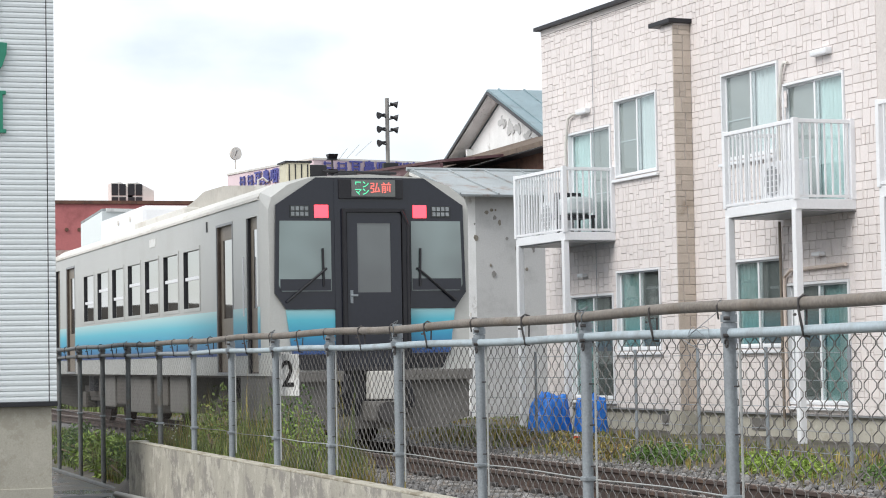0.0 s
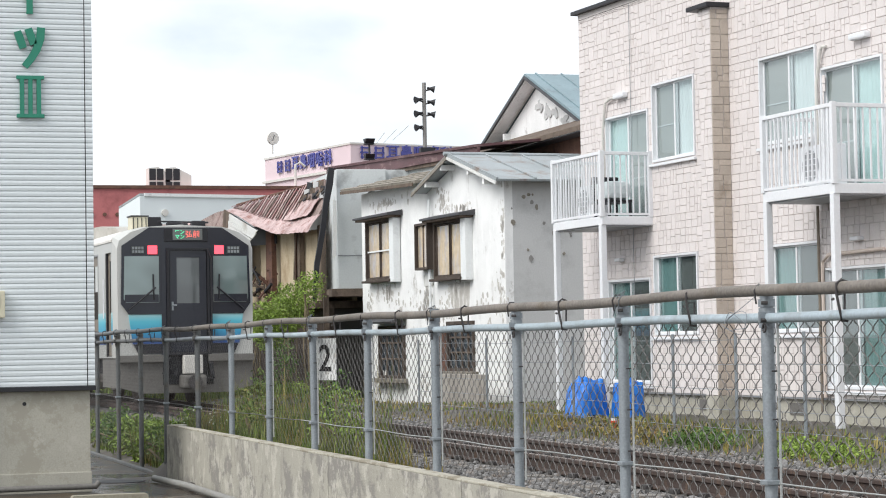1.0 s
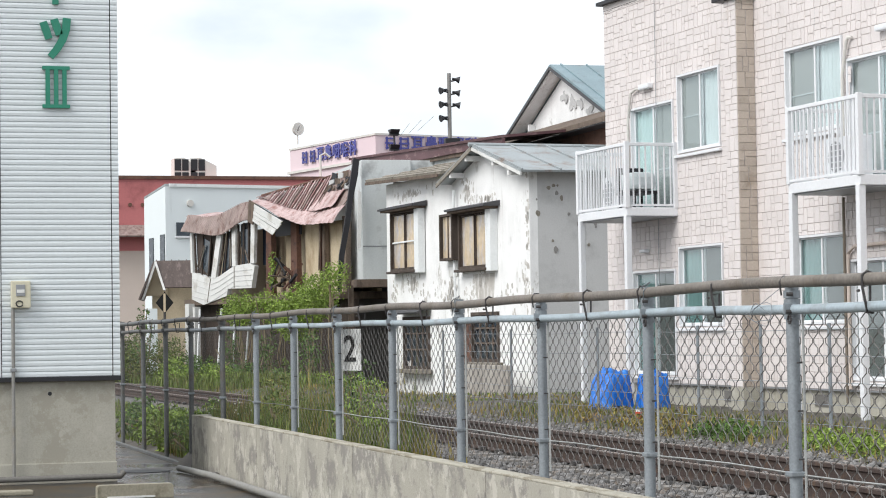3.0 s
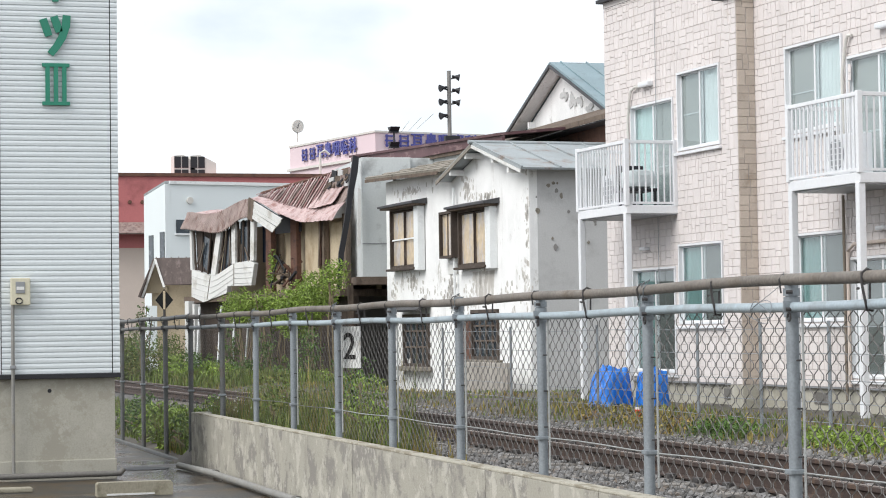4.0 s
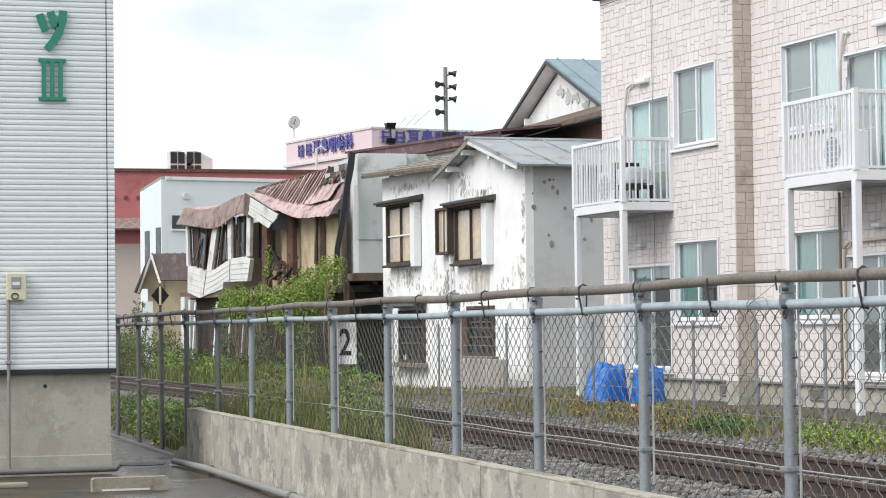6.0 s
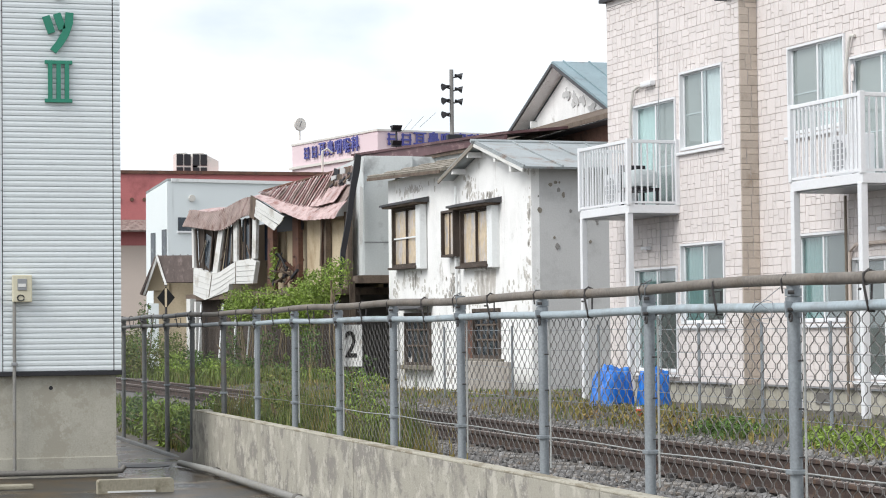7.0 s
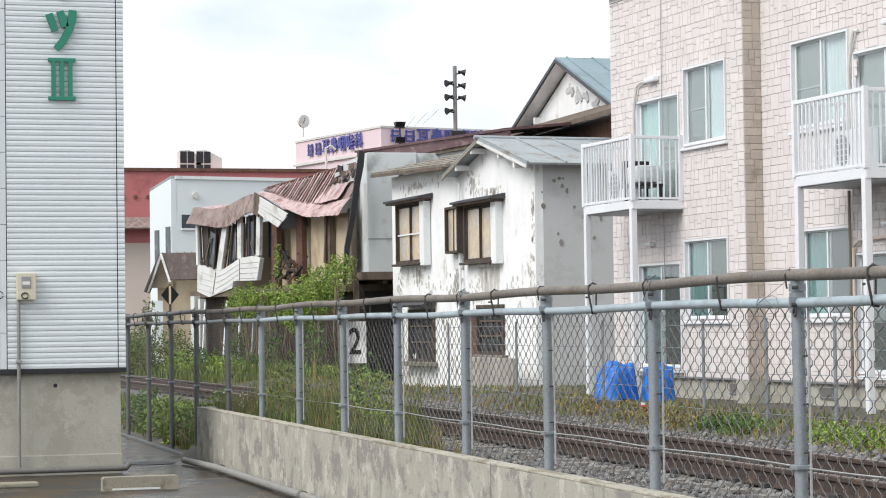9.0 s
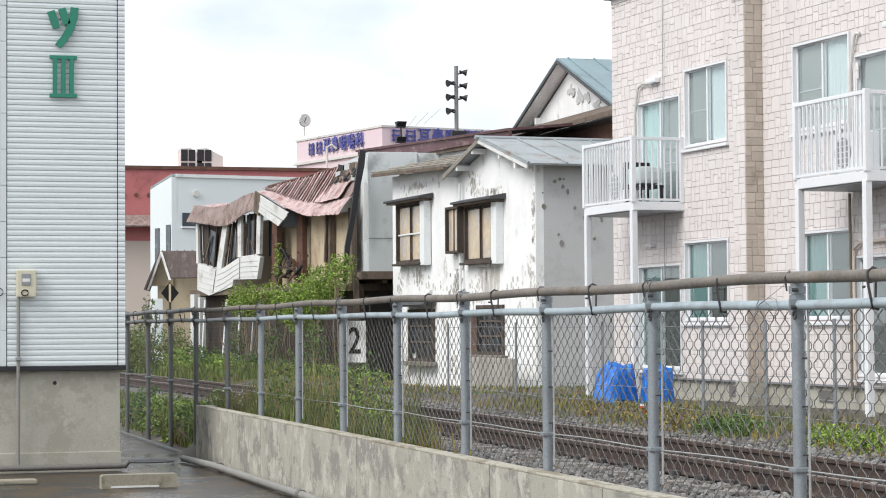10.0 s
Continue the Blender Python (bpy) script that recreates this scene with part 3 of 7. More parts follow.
# track
ys = list(np.arange(4, 60, 0.6))
rail_profile = [(-0.064, 0), (0.064, 0), (0.064, 0.012), (0.012, 0.03), (0.010, 0.105), (0.033, 0.118), (0.033, 0.147), (0.026, 0.153), (-0.026, 0.153), (-0.033, 0.147), (-0.033, 0.118), (-0.010, 0.105), (-0.012, 0.03), (-0.064, 0.012)]


def swept(profile, offset, z, ys):
    v, f, n = [], [], len(profile)
    for y in ys:
        v += [(track_x(y) + offset + a, y, z + b) for a, b in profile]
    for i in range(len(ys) - 1):
        f += [(i * n + k, i * n + (k + 1) % n, (i + 1) * n + (k + 1) % n, (i + 1) * n + k) for k in range(n)]
    return v, f


rail_ys = list(np.arange(3, 40, 1.0)) + list(np.arange(40, 200, 4.0))
for off in (-0.5335, 0.5335):
    r = tagged(link("rail", swept(rail_profile, off, 0.417, rail_ys), "rust"), "rusty brown steel rail on concrete sleepers", "rail", "rails of the track")
    part("running_surface", swept([(-0.024, 0.1535), (0.024, 0.1535), (0.024, 0.156), (-0.024, 0.156)], off, 0.417, rail_ys), "railtop", r, "worn paler top")
sleeper_mesh = prism([(-1.0, 0.30), (1.0, 0.30), (0.98, 0.415), (0.35, 0.40), (-0.35, 0.40), (-0.98, 0.415)], 0.24, at=-0.12)
first = None
for i in range(62):
    y = 6 + i * 0.62
    m = pose(track_x(y), y, 0)
    if first is None:
        first = tagged(link("sleeper", sleeper_mesh, "sleeper", None, "", m), "grey concrete sleeper bedded in ballast", "sleeper", "sleepers under the rails")
        for sx in (-0.5335, 0.5335):
            for dx in (-0.1, 0.1):
                part("rail_clip", box(sx + dx - 0.035, sx + dx + 0.035, -0.05, 0.05, 0.41, 0.455, bevel=0.01), "iron", first)
    else:
        copy_thing(first, m)

# ballast shoulders: a bed and loose stones
bed_ys = list(np.arange(4, 60, 1.0)) + list(np.arange(60, 200, 5.0))
bed = tagged(link("ballast_bed", swept([(-2.1, 0.0), (-1.55, 0.36), (-0.62, 0.395), (0.62, 0.395), (1.55, 0.39), (2.6, 0.28), (2.6, -0.2), (-2.1, -0.2)], 0, 0, bed_ys), "stone"), "grey crushed stone bed of the track", "ballast", kind="stuff")
rng = np.random.default_rng(5)
phi = (1 + 5 ** 0.5) / 2
ico = np.array([(-1, phi, 0), (1, phi, 0), (-1, -phi, 0), (1, -phi, 0), (0, -1, phi), (0, 1, phi), (0, -1, -phi), (0, 1, -phi), (phi, 0, -1), (phi, 0, 1), (-phi, 0, -1), (-phi, 0, 1)]) / 1.9
ico_f = [(0, 11, 5), (0, 5, 1), (0, 1, 7), (0, 7, 10), (0, 10, 11), (1, 5, 9), (5, 11, 4), (11, 10, 2), (10, 7, 6), (7, 1, 8), (3, 9, 4), (3, 4, 2), (3, 2, 6), (3, 6, 8), (3, 8, 9), (4, 9, 5), (2, 4, 11), (6, 2, 10), (8, 6, 7), (9, 8, 1)]


def stones(name, count, y0, y1, power, size, label):
    vs, fs = [], []
    for i in range(count):
        y = y0 + (y1 - y0) * rng.random() ** power
        o = rng.uniform(-2.6, 2.75)
        if 0.45 < abs(o) < 0.62:
            continue
        x = track_x(y) + o
        top = np.interp(o, [-2.6, -2.1, -1.55, -0.62, 0.62, 1.55, 2.75], [0.31, 0.33, 0.37, 0.40, 0.40, 0.40, 0.42])
        if y > 28.8 and o < -1.7:
            continue
        s = size * rng.uniform(0.6, 1.35)
        q = ico * rng.uniform(0.65, 1.25, (12, 1)) * np.array([1, rng.uniform(0.7, 1.2), rng.uniform(0.55, 0.9)]) * s
        a = rng.uniform(0, 6.28)
        q = np.stack([q[:, 0] * np.cos(a) - q[:, 1] * np.sin(a), q[:, 0] * np.sin(a) + q[:, 1] * np.cos(a), q[:, 2]], 1) + (x, y, top + s * rng.uniform(-0.25, 0.35))
        k = len(vs)
        vs += q.tolist()
        fs += [(a + k, b + k, c + k) for a, b, c in ico_f]
    return tagged(link(name, (vs, fs), "stone"), label, "ballast", kind="stuff")


stones("ballast_stones", 26000, 8.5, 40, 1.5, 0.033, "loose grey crushed ballast stones round the rails")


# ---- near fence ----
FX = 4.90
POSTS = [8.36, 10.38, 12.42, 14.45, 16.46, 18.53, 20.62, 22.64, 24.67, 26.84, 29.16, 31.37, 33.62, 35.93, 38.2]
fence = empty("fence", pose(FX, 0, 0), "galvanised chain-link fence with pipe rails along the railway", "fence")


def post_foot(y):
    return 0.28 if y < 28.9 else -0.05


for i, y in enumerate(POSTS):
    lean = 0.008 * math.sin(i * 2.3)
    metal = "galv" if y < 26 else "old_post"
    p = part("post", tube([(lean, y, post_foot(y)), (0, y, 1.93)], 0.034, 16), metal, fence)
    part("cap", tube([(0, y, 1.93), (0, y, 1.97), (0, y, 1.995)], 0.037, 12), metal, p)
    part("clamp", tube([(0, y, 1.775), (0, y, 1.80), (0, y, 1.855), (0, y, 1.88)], 0.043, 14), metal, p)
    part("eye_loop", tube([(-0.04, y - 0.05 + 0.018 * math.cos(a * 0.7), 1.775 + 0.022 * math.sin(a * 0.7)) for a in range(10)], 0.006, 5), "iron", p)
    part("clamp_ear", box(-0.068, -0.03, y - 0.05, y - 0.035, 1.80, 1.86, bevel=0.004), metal, p)
    part("bolt", tube([(-0.058, y - 0.05, 1.815), (-0.03, y - 0.055, 1.815)], 0.010, 8), "iron", p)
    part("bolt", tube([(-0.052, y - 0.045, 1.905), (-0.02, y - 0.055, 1.905)], 0.010, 8), "iron", p)
    part("collar", tube([(0, y, 1.885), (0, y, 1.925)], 0.045, 12), metal, p)
    part("u_bolt", tube([(-0.05, y + 0.02, 1.90), (-0.06, y + 0.02, 1.97), (-0.04, y + 0.02, 1.999), (-0.01, y + 0.02, 1.999), (0.012, y + 0.02, 1.97), (0.03, y + 0.02, 1.90)], 0.005, 6), "iron", p)
    part("wire_clamp", box(-0.042, 0.042, y - 0.042, y + 0.042, 0.958, 0.985, bevel=0.006), "galv", p)
    if y < 24:
        part("tension_bar", tube([(0.03, y - 0.062, 0.76), (0.03, y - 0.062, 1.80)], 0.007, 6), "bright_wire", p, "thin bright stretcher bar")
        for z in (1.05, 1.3, 1.55):
            part("band", tube([(-0.01, y - 0.07, z), (0.036, y - 0.05, z)], 0.005, 5), "iron", p)
    if i % 2 == 0:
        part("tie_wire", tube([(-0.04, y - 0.03, 1.88), (-0.06, y - 0.09, 1.97), (-0.03, y - 0.12, 2.02), (-0.05, y - 0.05, 2.0), (-0.045, y + 0.05, 1.87)], 0.004, 5), "galv", p)


def sag(y):
    return 0.006 * math.sin(y * 1.7) + 0.004 * math.sin(y * 0.6 + 1)


for a, b in zip(POSTS, POSTS[1:]):
    seg = [a + (b - a) * k / 4 for k in range(5)]
    part("lower_rail", tube([(-0.01, y, 1.828 + sag(y)) for y in seg], 0.026, 16), "rail_paint" if a < 24 else "old_post" if a > 27 else "galv", fence)
    part("top_bar", tube([(-0.025, y, 1.962 + 1.3 * sag(y + 1)) for y in seg], 0.031, 16), "bar" if a < 27 else "old_post", fence, "brown weathered pipe")
    c = (a + b) / 2 + 0.12 * math.sin(a)
    part("hook", tube([(0.0, c, 1.797), (-0.035, c, 1.80), (-0.042, c, 1.85), (-0.058, c, 1.93), (-0.056, c, 1.98), (-0.03, c, 1.999), (0.002, c, 1.985)], 0.007, 6), "iron", fence)
    part("hook_pin", tube([(-0.075, c, 1.905), (-0.03, c + 0.1, 1.905)], 0.007, 6), "iron", fence)
    part("hook", tube([(0.018, c + 0.07, 1.81), (0.022, c + 0.07, 1.93), (-0.02, c + 0.07, 1.925)], 0.006, 6), "iron", fence)
for z, r, a, b, m in ((0.972, 0.0045, 0, 26, "bright_wire"), (0.972, 0.004, 26, 60, "wire"), (1.815, 0.003, 0, 60, "wire")):
    part("tension_wire", tube([(0.03, 8.3 + 0.5 * k, z + 0.006 * math.sin(k * 1.3)) for k in range(a, b + 1)], r, 5), m, fence)
# loose coil of tie wire by a near post
coil = [(-0.05 + 0.012 * math.sin(k * 1.1), 10.66 + 0.15 * math.cos(k * 0.45) + 0.03 * math.sin(k * 0.31), 1.80 + 0.05 * math.sin(k * 0.45) + 0.02 * math.sin(k * 0.77)) for k in range(30)]
part("wire_coil", tube(coil + [(-0.04, 10.40, 1.95), (-0.05, 10.36, 2.01)], 0.002, 5), "galv", fence, "loose coil of wire")


def chain_link():
    """Hexagonal-looking chain link: zigzag wires that hook into their neighbours."""
    v, f = [], []
    cell, rise = 0.066, 0.049

    def stick(p, q):
        r = 0.0030 - 0.0021 * smooth(16.5, 23.5, p.y)
        d = (q - p).normalized()
        a = d.cross(Vector((1, 0, 0))).normalized() * r
        b = Vector((r, 0, 0))
        k = len(v)
        for e in (p, q):
            v.extend([tuple(e + a), tuple(e - a * 0.5 + b), tuple(e - a * 0.5 - b)])
        f.extend([(k, k + 1, k + 4, k + 3), (k + 1, k + 2, k + 5, k + 4), (k + 2, k, k + 3, k + 5)])
    for col in range(int((37.5 - 8.3) / cell)):
        y = 8.3 + col * cell
        low = 0.72 if y < 28.9 else 0.12
        step = 1
        w = cell * step
        z, side = 1.82, col % 2
        pts = []
        jig = 0.004 * math.sin(col * 1.9)
        while z > low:
            yy = y + (0.06 if side == 0 else 0.94) * w
            pts.append(Vector((0.036 + (0.003 if side else -0.003), yy + jig + 0.003 * noise.noise((y * 3, z * 5, 1)), z)))
            pts.append(Vector((0.036 + (0.003 if side else -0.003), yy + jig, z - rise * 0.45 * step)))
            z -= rise * step
            side = 1 - side
        for p, q in zip(pts, pts[1:]):
            stick(p, q)
    return v, f


tagged(part("chain_link", chain_link(), "wire", fence, "rusty grey wire mesh"), kind="stuff")

sign = empty("distance_sign", pose(FX + 0.08, 20.68, 1.58, 0, 0, -60), "white steel railway sign plate with a black numeral", "sign")
part("plate", box(-0.09, 0.235, -0.008, 0.004, -0.20, 0.205, bevel=0.003), "sign_white", sign)
part("side_plate", box(-0.16, -0.098, 0.02, 0.03, -0.17, 0.16, bevel=0.003), "sign_white", sign)
letters("2", 0.36, "ink", sign, pose(0.09, -0.012, 0.0, 90, 0, 0), "black numeral", 0.002, 0.004)
part("bracket", tube([(-0.1, 0.02, 0.1), (0.1, 0.02, 0.1)], 0.012, 6), "galv", sign)
part("bracket", tube([(-0.1, 0.02, -0.12), (0.1, 0.02, -0.12)], 0.012, 6), "galv", sign)

kerb = tagged(link("kerb", box(4.79, 4.86, 28.2, 39, -0.05, 0.028, bevel=0.01), "old_post"), "low dark concrete kerb under the fence", "kerb")

# ---- building with ribbed white metal siding ----
LY = 26.49
left = empty("metal_clad_building", pose(3.57, LY, 0), "building clad in ribbed white metal siding on a concrete base", "building")
part("foundation_wall", box(-7, -0.045, 0.06, 3, -0.1, 1.245), "foundation", left, "grey concrete base")
part("tie_hole", tube([(-0.83, 0.055, 1.075), (-0.83, 0.066, 1.075)], 0.025, 10), "dark", left)
part("footing", box(-7, -0.03, 0.035, 0.06, -0.1, 0.24, bevel=0.01), "foundation", left)
part("drip_edge", box(-7, 0.02, -0.03, 3, 1.222, 1.278, bevel=0.006), "dark", left, "dark metal drip edge")
part("core_wall", box(-7, -0.02, 0.02, 3, 1.27, 6.6), "siding", left)


def ribs(x0, x1, z0, z1, pitch=0.0655):
    """Horizontal ribbed sheet: flat boards with a narrow groove at each rib."""
    v, f = [], []
    z = z0
    while z < z1:
        for dz, y in ((0.0, 0.0), (0.006, -0.010), (pitch * 0.55, -0.012), (pitch * 0.88, -0.006), (pitch * 0.95, 0.001)):
            v.extend([(x0, y, z + dz), (x1, y, z + dz)])
        z += pitch
    for k in range(len(v) // 2 - 1):
        f.append((2 * k, 2 * k + 1, 2 * k + 3, 2 * k + 2))
    return v, f


for a, b in ((-7, -5.3), (-5.28, -3.4), (-3.38, -1.485), (-1.40, -0.085)):
    part("siding_sheet", ribs(a, b, 1.278, 6.6), "siding", left)
part("corner_sheet", ribs(-0.073, 0.012, 1.278, 6.6), "siding", left)
part("joint_strip", box(-0.085, -0.073, -0.006, 0.02, 1.278, 6.6), "dark", left)
part("joint_strip", box(-1.408, -1.40, -0.006, 0.02, 1.278, 6.6), "dark", left)
for k in range(12):
    part("edge_trim", box(-1.483, -1.410, -0.016, 0.02, 1.283 + k * 0.434, 1.283 + k * 0.434 + 0.428, bevel=0.003), "siding", left)
part("roof", box(-7.1, 0.06, -0.06, 3.1, 6.6, 6.7, bevel=0.02), "dark", left)
# sign characters standing off the wall, drawn as bent bars


def stroke(pts, w, d0=-0.055, d1=-0.02):
    """A flat brush stroke of width w (or widths) along points."""
    n = len(pts)
    ws = w if isinstance(w, (list, tuple)) else [w] * n
    a, b = [], []
    for i, p in enumerate(pts):
        p0, p1 = Vector(pts[max(i - 1, 0)]), Vector(pts[min(i + 1, n - 1)])
        d = (p1 - p0).normalized()
        s = Vector((-d.y, d.x)) * ws[i] / 2
        a.append((p[0] + s.x, p[1] + s.y))
        b.append((p[0] - s.x, p[1] - s.y))
    return prism(a + b[::-1], d1 - d0, at=d0)


part("sign_stroke", stroke([(-0.885, 5.565), (-0.85, 5.465), (-0.815, 5.36)], [0.09, 0.095, 0.085]), "green", left)
part("sign_stroke", stroke([(-0.755, 5.60), (-0.72, 5.50), (-0.69, 5.41)], [0.09, 0.095, 0.085]), "green", left)
part("sign_stroke", stroke([(-0.60, 5.615), (-0.61, 5.49), (-0.655, 5.35), (-0.72, 5.24), (-0.80, 5.14)], [0.095, 0.1, 0.095, 0.09, 0.085]), "green", left)
part("sign_stroke", stroke([(-0.575, 6.44), (-0.66, 6.28), (-0.78, 6.14), (-0.90, 6.03)], [0.085, 0.085, 0.08, 0.075]), "green", left)
part("sign_stroke", stroke([(-0.735, 6.15), (-0.735, 5.78)], 0.075), "green", left)
part("sign_bar", box(-0.90, -0.57, -0.055, -0.02, 4.985, 5.03, bevel=0.004), "green", left)
part("sign_bar", box(-0.90, -0.57, -0.055, -0.02, 4.52, 4.565, bevel=0.004), "green", left)
for xx in (-0.835, -0.735, -0.635):
    part("sign_bar", box(xx - 0.026, xx + 0.026, -0.054, -0.02, 4.56, 4.99), "green", left)
meter = empty("meter_box", pose(3.57 - 1.18, LY - 0.02, 2.27), "cream plastic electric meter box on the siding", "meter box")
part("case", box(-0.115, 0.115, -0.10, 0, -0.16, 0.165, bevel=0.012), "meter", meter)
part("window", box(-0.06, 0.05, -0.112, -0.098, -0.02, 0.12, bevel=0.006), "grey_frame", meter)
part("display", box(-0.05, 0.04, -0.116, -0.11, 0.02, 0.06), "sign_white", meter)
part("seal_ring", tube([(-0.02 + 0.04 * math.cos(a * 0.6), -0.105, -0.11 + 0.035 * math.sin(a * 0.6)) for a in range(11)], 0.008, 6), "dark", meter)
part("conduit", tube([(-0.09, -0.03, -0.15), (-0.09, -0.03, -0.9), (-0.09, -0.01, -1.0), (-0.09, -0.01, -2.2)], 0.021, 8), "pipe", meter)
part("conduit_clip", box(-0.125, -0.055, -0.06, 0.0, -0.92, -0.88, bevel=0.006), "grey_frame", meter)
part("wire_loop", tube([(-0.32 + 0.05 * math.cos(a * 0.6), -0.04, -0.1 + 0.045 * math.sin(a * 0.6)) for a in range(11)], 0.007, 6), "dark", meter)
pipe1 = tagged(link("drain_pipe", tube([(-4, LY - 0.12, 0.06), (3.45, LY - 0.12, 0.07), (3.56, LY - 0.12, 0.07), (3.6, LY - 0.1, 0.12)], 0.036, 10), "skirt"), "grey plastic drain pipe lying along the building base", "pipe")
pipe2 = tagged(link("drain_pipe", tube([(4.66, 6, 0.055), (4.65, 14, 0.055), (4.64, 20, 0.055), (4.62, 26.2, 0.055), (4.50, 27.8, 0.055)], 0.042, 12), "pipe"), "grey pipe lying along the retaining wall", "pipe")
for y in (12.3, 16.8, 21.3, 25.9):
    part("coupling", tube([(4.642, y, 0.055), (4.64, y + 0.12, 0.055)], 0.052, 12), "skirt", pipe2)
block = empty("parking_block", pose(3.33, 23.55, 0, 0, 0, 1.5), "worn concrete wheel stop on wet asphalt", "wheel stop")
part("block", prism([(-0.40, 0), (0.42, 0), (0.42, 0.13), (0.40, 0.15), (-0.38, 0.15), (-0.40, 0.13)], 0.16), "block", block)
part("reflector", box(-0.30, 0.22, -0.006, 0.0, 0.01, 0.03), "sign_white", block)
block2 = tagged(link("parking_block", box(-1.4, 2.35, 24.6, 24.85, 0.0, 0.05, bevel=0.015), "block"), "low worn concrete kerb by the building", "kerb")
cover = tagged(link("drain_cover", tube([(4.12, 28.2, 0.0), (4.12, 28.2, 0.008)], 0.32, 24), "dark"), "dark round iron drain cover", "drain cover")


# ---- two-storey flats with cream stone-pattern siding ----
flats = empty("apartment_building", pose(13.725, 32.538, 0.56, 0, 0, -86.3), "two-storey flats with cream stone-pattern siding and white balconies", "apartment building")
# openings: x0, x1, z0, z1, kind
OPEN = [(-0.64, 0.88, 4.06, 5.35, "w"), (-2.46, -0.80, 3.10, 4.98, "d"), (3.0, 4.66, 4.0, 5.31, "w"), (4.78, 6.4, 3.10, 4.95, "d"),
        (-0.69, 0.88, 1.22, 2.53, "w"), (-2.48, -0.82, 0.42, 2.18, "d"), (3.2, 4.64, 1.22, 2.52, "w"), (4.76, 6.4, 0.42, 2.12, "d")]
fw = part("facade_wall", wall(-3.55, 12.0, 0.28, 6.83, 0.16, [o[:4] for o in OPEN], y=0.012), "joint", flats)
part("end_wall", box(-3.55, -3.39, 0.172, 8, 0.28, 6.83), "brick", flats)
part("back_wall", box(-3.55, 12, 8.0, 8.16, 0.0, 7.2), "brick", flats)
# dark sheets behind the openings give the rooms' dimness by colour
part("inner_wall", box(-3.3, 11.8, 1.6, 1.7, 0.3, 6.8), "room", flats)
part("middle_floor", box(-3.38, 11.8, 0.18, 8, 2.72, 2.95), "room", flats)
part("foundation", box(-3.5, 12, 0.05, 8, -0.4, 0.28), "foundation", flats, "grey concrete base")
part("base_trim", box(-3.56, 12, -0.012, 0.03, 0.262, 0.285), "grey_frame", flats)
part("roof", prism([(0.0, 6.83), (0.0, 6.85), (8.3, 7.9), (8.3, 6.83)], 15.6, axis="x", at=-3.55), "dark", flats, "dark metal roof")
part("parapet", prism([(-3.55, 6.831), (12.0, 6.831), (12.0, 6.835), (-3.55, 6.93)], 0.15, at=-0.002), "brick", flats)
part("roof_edge", prism([(-3.65, 6.93), (12.0, 6.835), (12.0, 6.895), (-3.65, 6.99)], 0.30, at=-0.10), "dark", flats, "dark metal roof edge")
part("pilaster", box(1.66, 2.045, -0.30, 0.012, 0.28, 6.225), "joint", flats)
part("pilaster_base", box(1.65, 2.055, -0.31, 0.04, -0.4, 0.28), "foundation", flats)
part("pilaster_cap", box(1.42, 2.12, -0.40, 0.0, 6.225, 6.295, bevel=0.01), "dark", flats)


def sash(o):
    x0, x1, z0, z1, kind = o
    w = part("window" if kind == "w" else "sliding_door", ring(x0 + 0.001, x1 - 0.001, z0 + 0.001, z1 - 0.001, 0.034, -0.022, 0.10), "white", flats)
    mid = (x0 + x1) / 2 + 0.02
    for a, b, y in ((x0 + 0.02, mid + 0.03, 0.06), (mid - 0.03, x1 - 0.02, 0.03)):
        part("sash", ring(a, b, z0 + 0.02, z1 - 0.02, 0.04, y - 0.012, y + 0.012), "white", w)
        pane = part("pane", box(a + 0.045, b - 0.045, y - 0.003, y + 0.003, z0 + 0.065, z1 - 0.065), "pane", w)
        pane.visible_shadow = False
    part("sill", box(x0 - 0.05, x1 + 0.05, -0.06, 0.02, z0 - 0.075, z0 - 0.03, bevel=0.008), "white", w)
    return w, mid


def drape(x0, x1, z0, z1, y):
    v, f, n = [], [], 28
    for k in range(n + 1):
        x = x0 + (x1 - x0) * k / n
        yy = y + 0.010 * math.sin(k * 1.7)
        v += [(x, yy, z0), (x, yy, z1)]
    f = [(2 * k, 2 * k + 2, 2 * k + 3, 2 * k + 1) for k in range(n)]
    return v, f


for i, o in enumerate(OPEN):
    w, mid = sash(o)
    x0, x1, z0, z1, kind = o
    teal = i in (0, 2, 4, 6)
    left_screen = i in (0, 2, 3, 7)
    scr = (x0 + 0.05, mid - 0.02) if left_screen else (mid + 0.02, x1 - 0.05)
    cur = (mid + 0.0, x1 - 0.03) if left_screen else (x0 + 0.03, mid)
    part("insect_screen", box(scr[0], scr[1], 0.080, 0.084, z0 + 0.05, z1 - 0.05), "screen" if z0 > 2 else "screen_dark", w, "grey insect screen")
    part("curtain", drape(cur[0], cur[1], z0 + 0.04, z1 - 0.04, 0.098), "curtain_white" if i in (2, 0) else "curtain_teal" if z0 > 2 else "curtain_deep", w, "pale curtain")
    if kind == "w" or i in (1, 3):
        part("crossbar", box(scr[0], scr[1], 0.070, 0.078, z0 + 0.45 * (z1 - z0) * (1.0 if kind == "w" else 0.9), z0 + 0.45 * (z1 - z0) * (1.0 if kind == "w" else 0.9) + 0.018), "white", w)


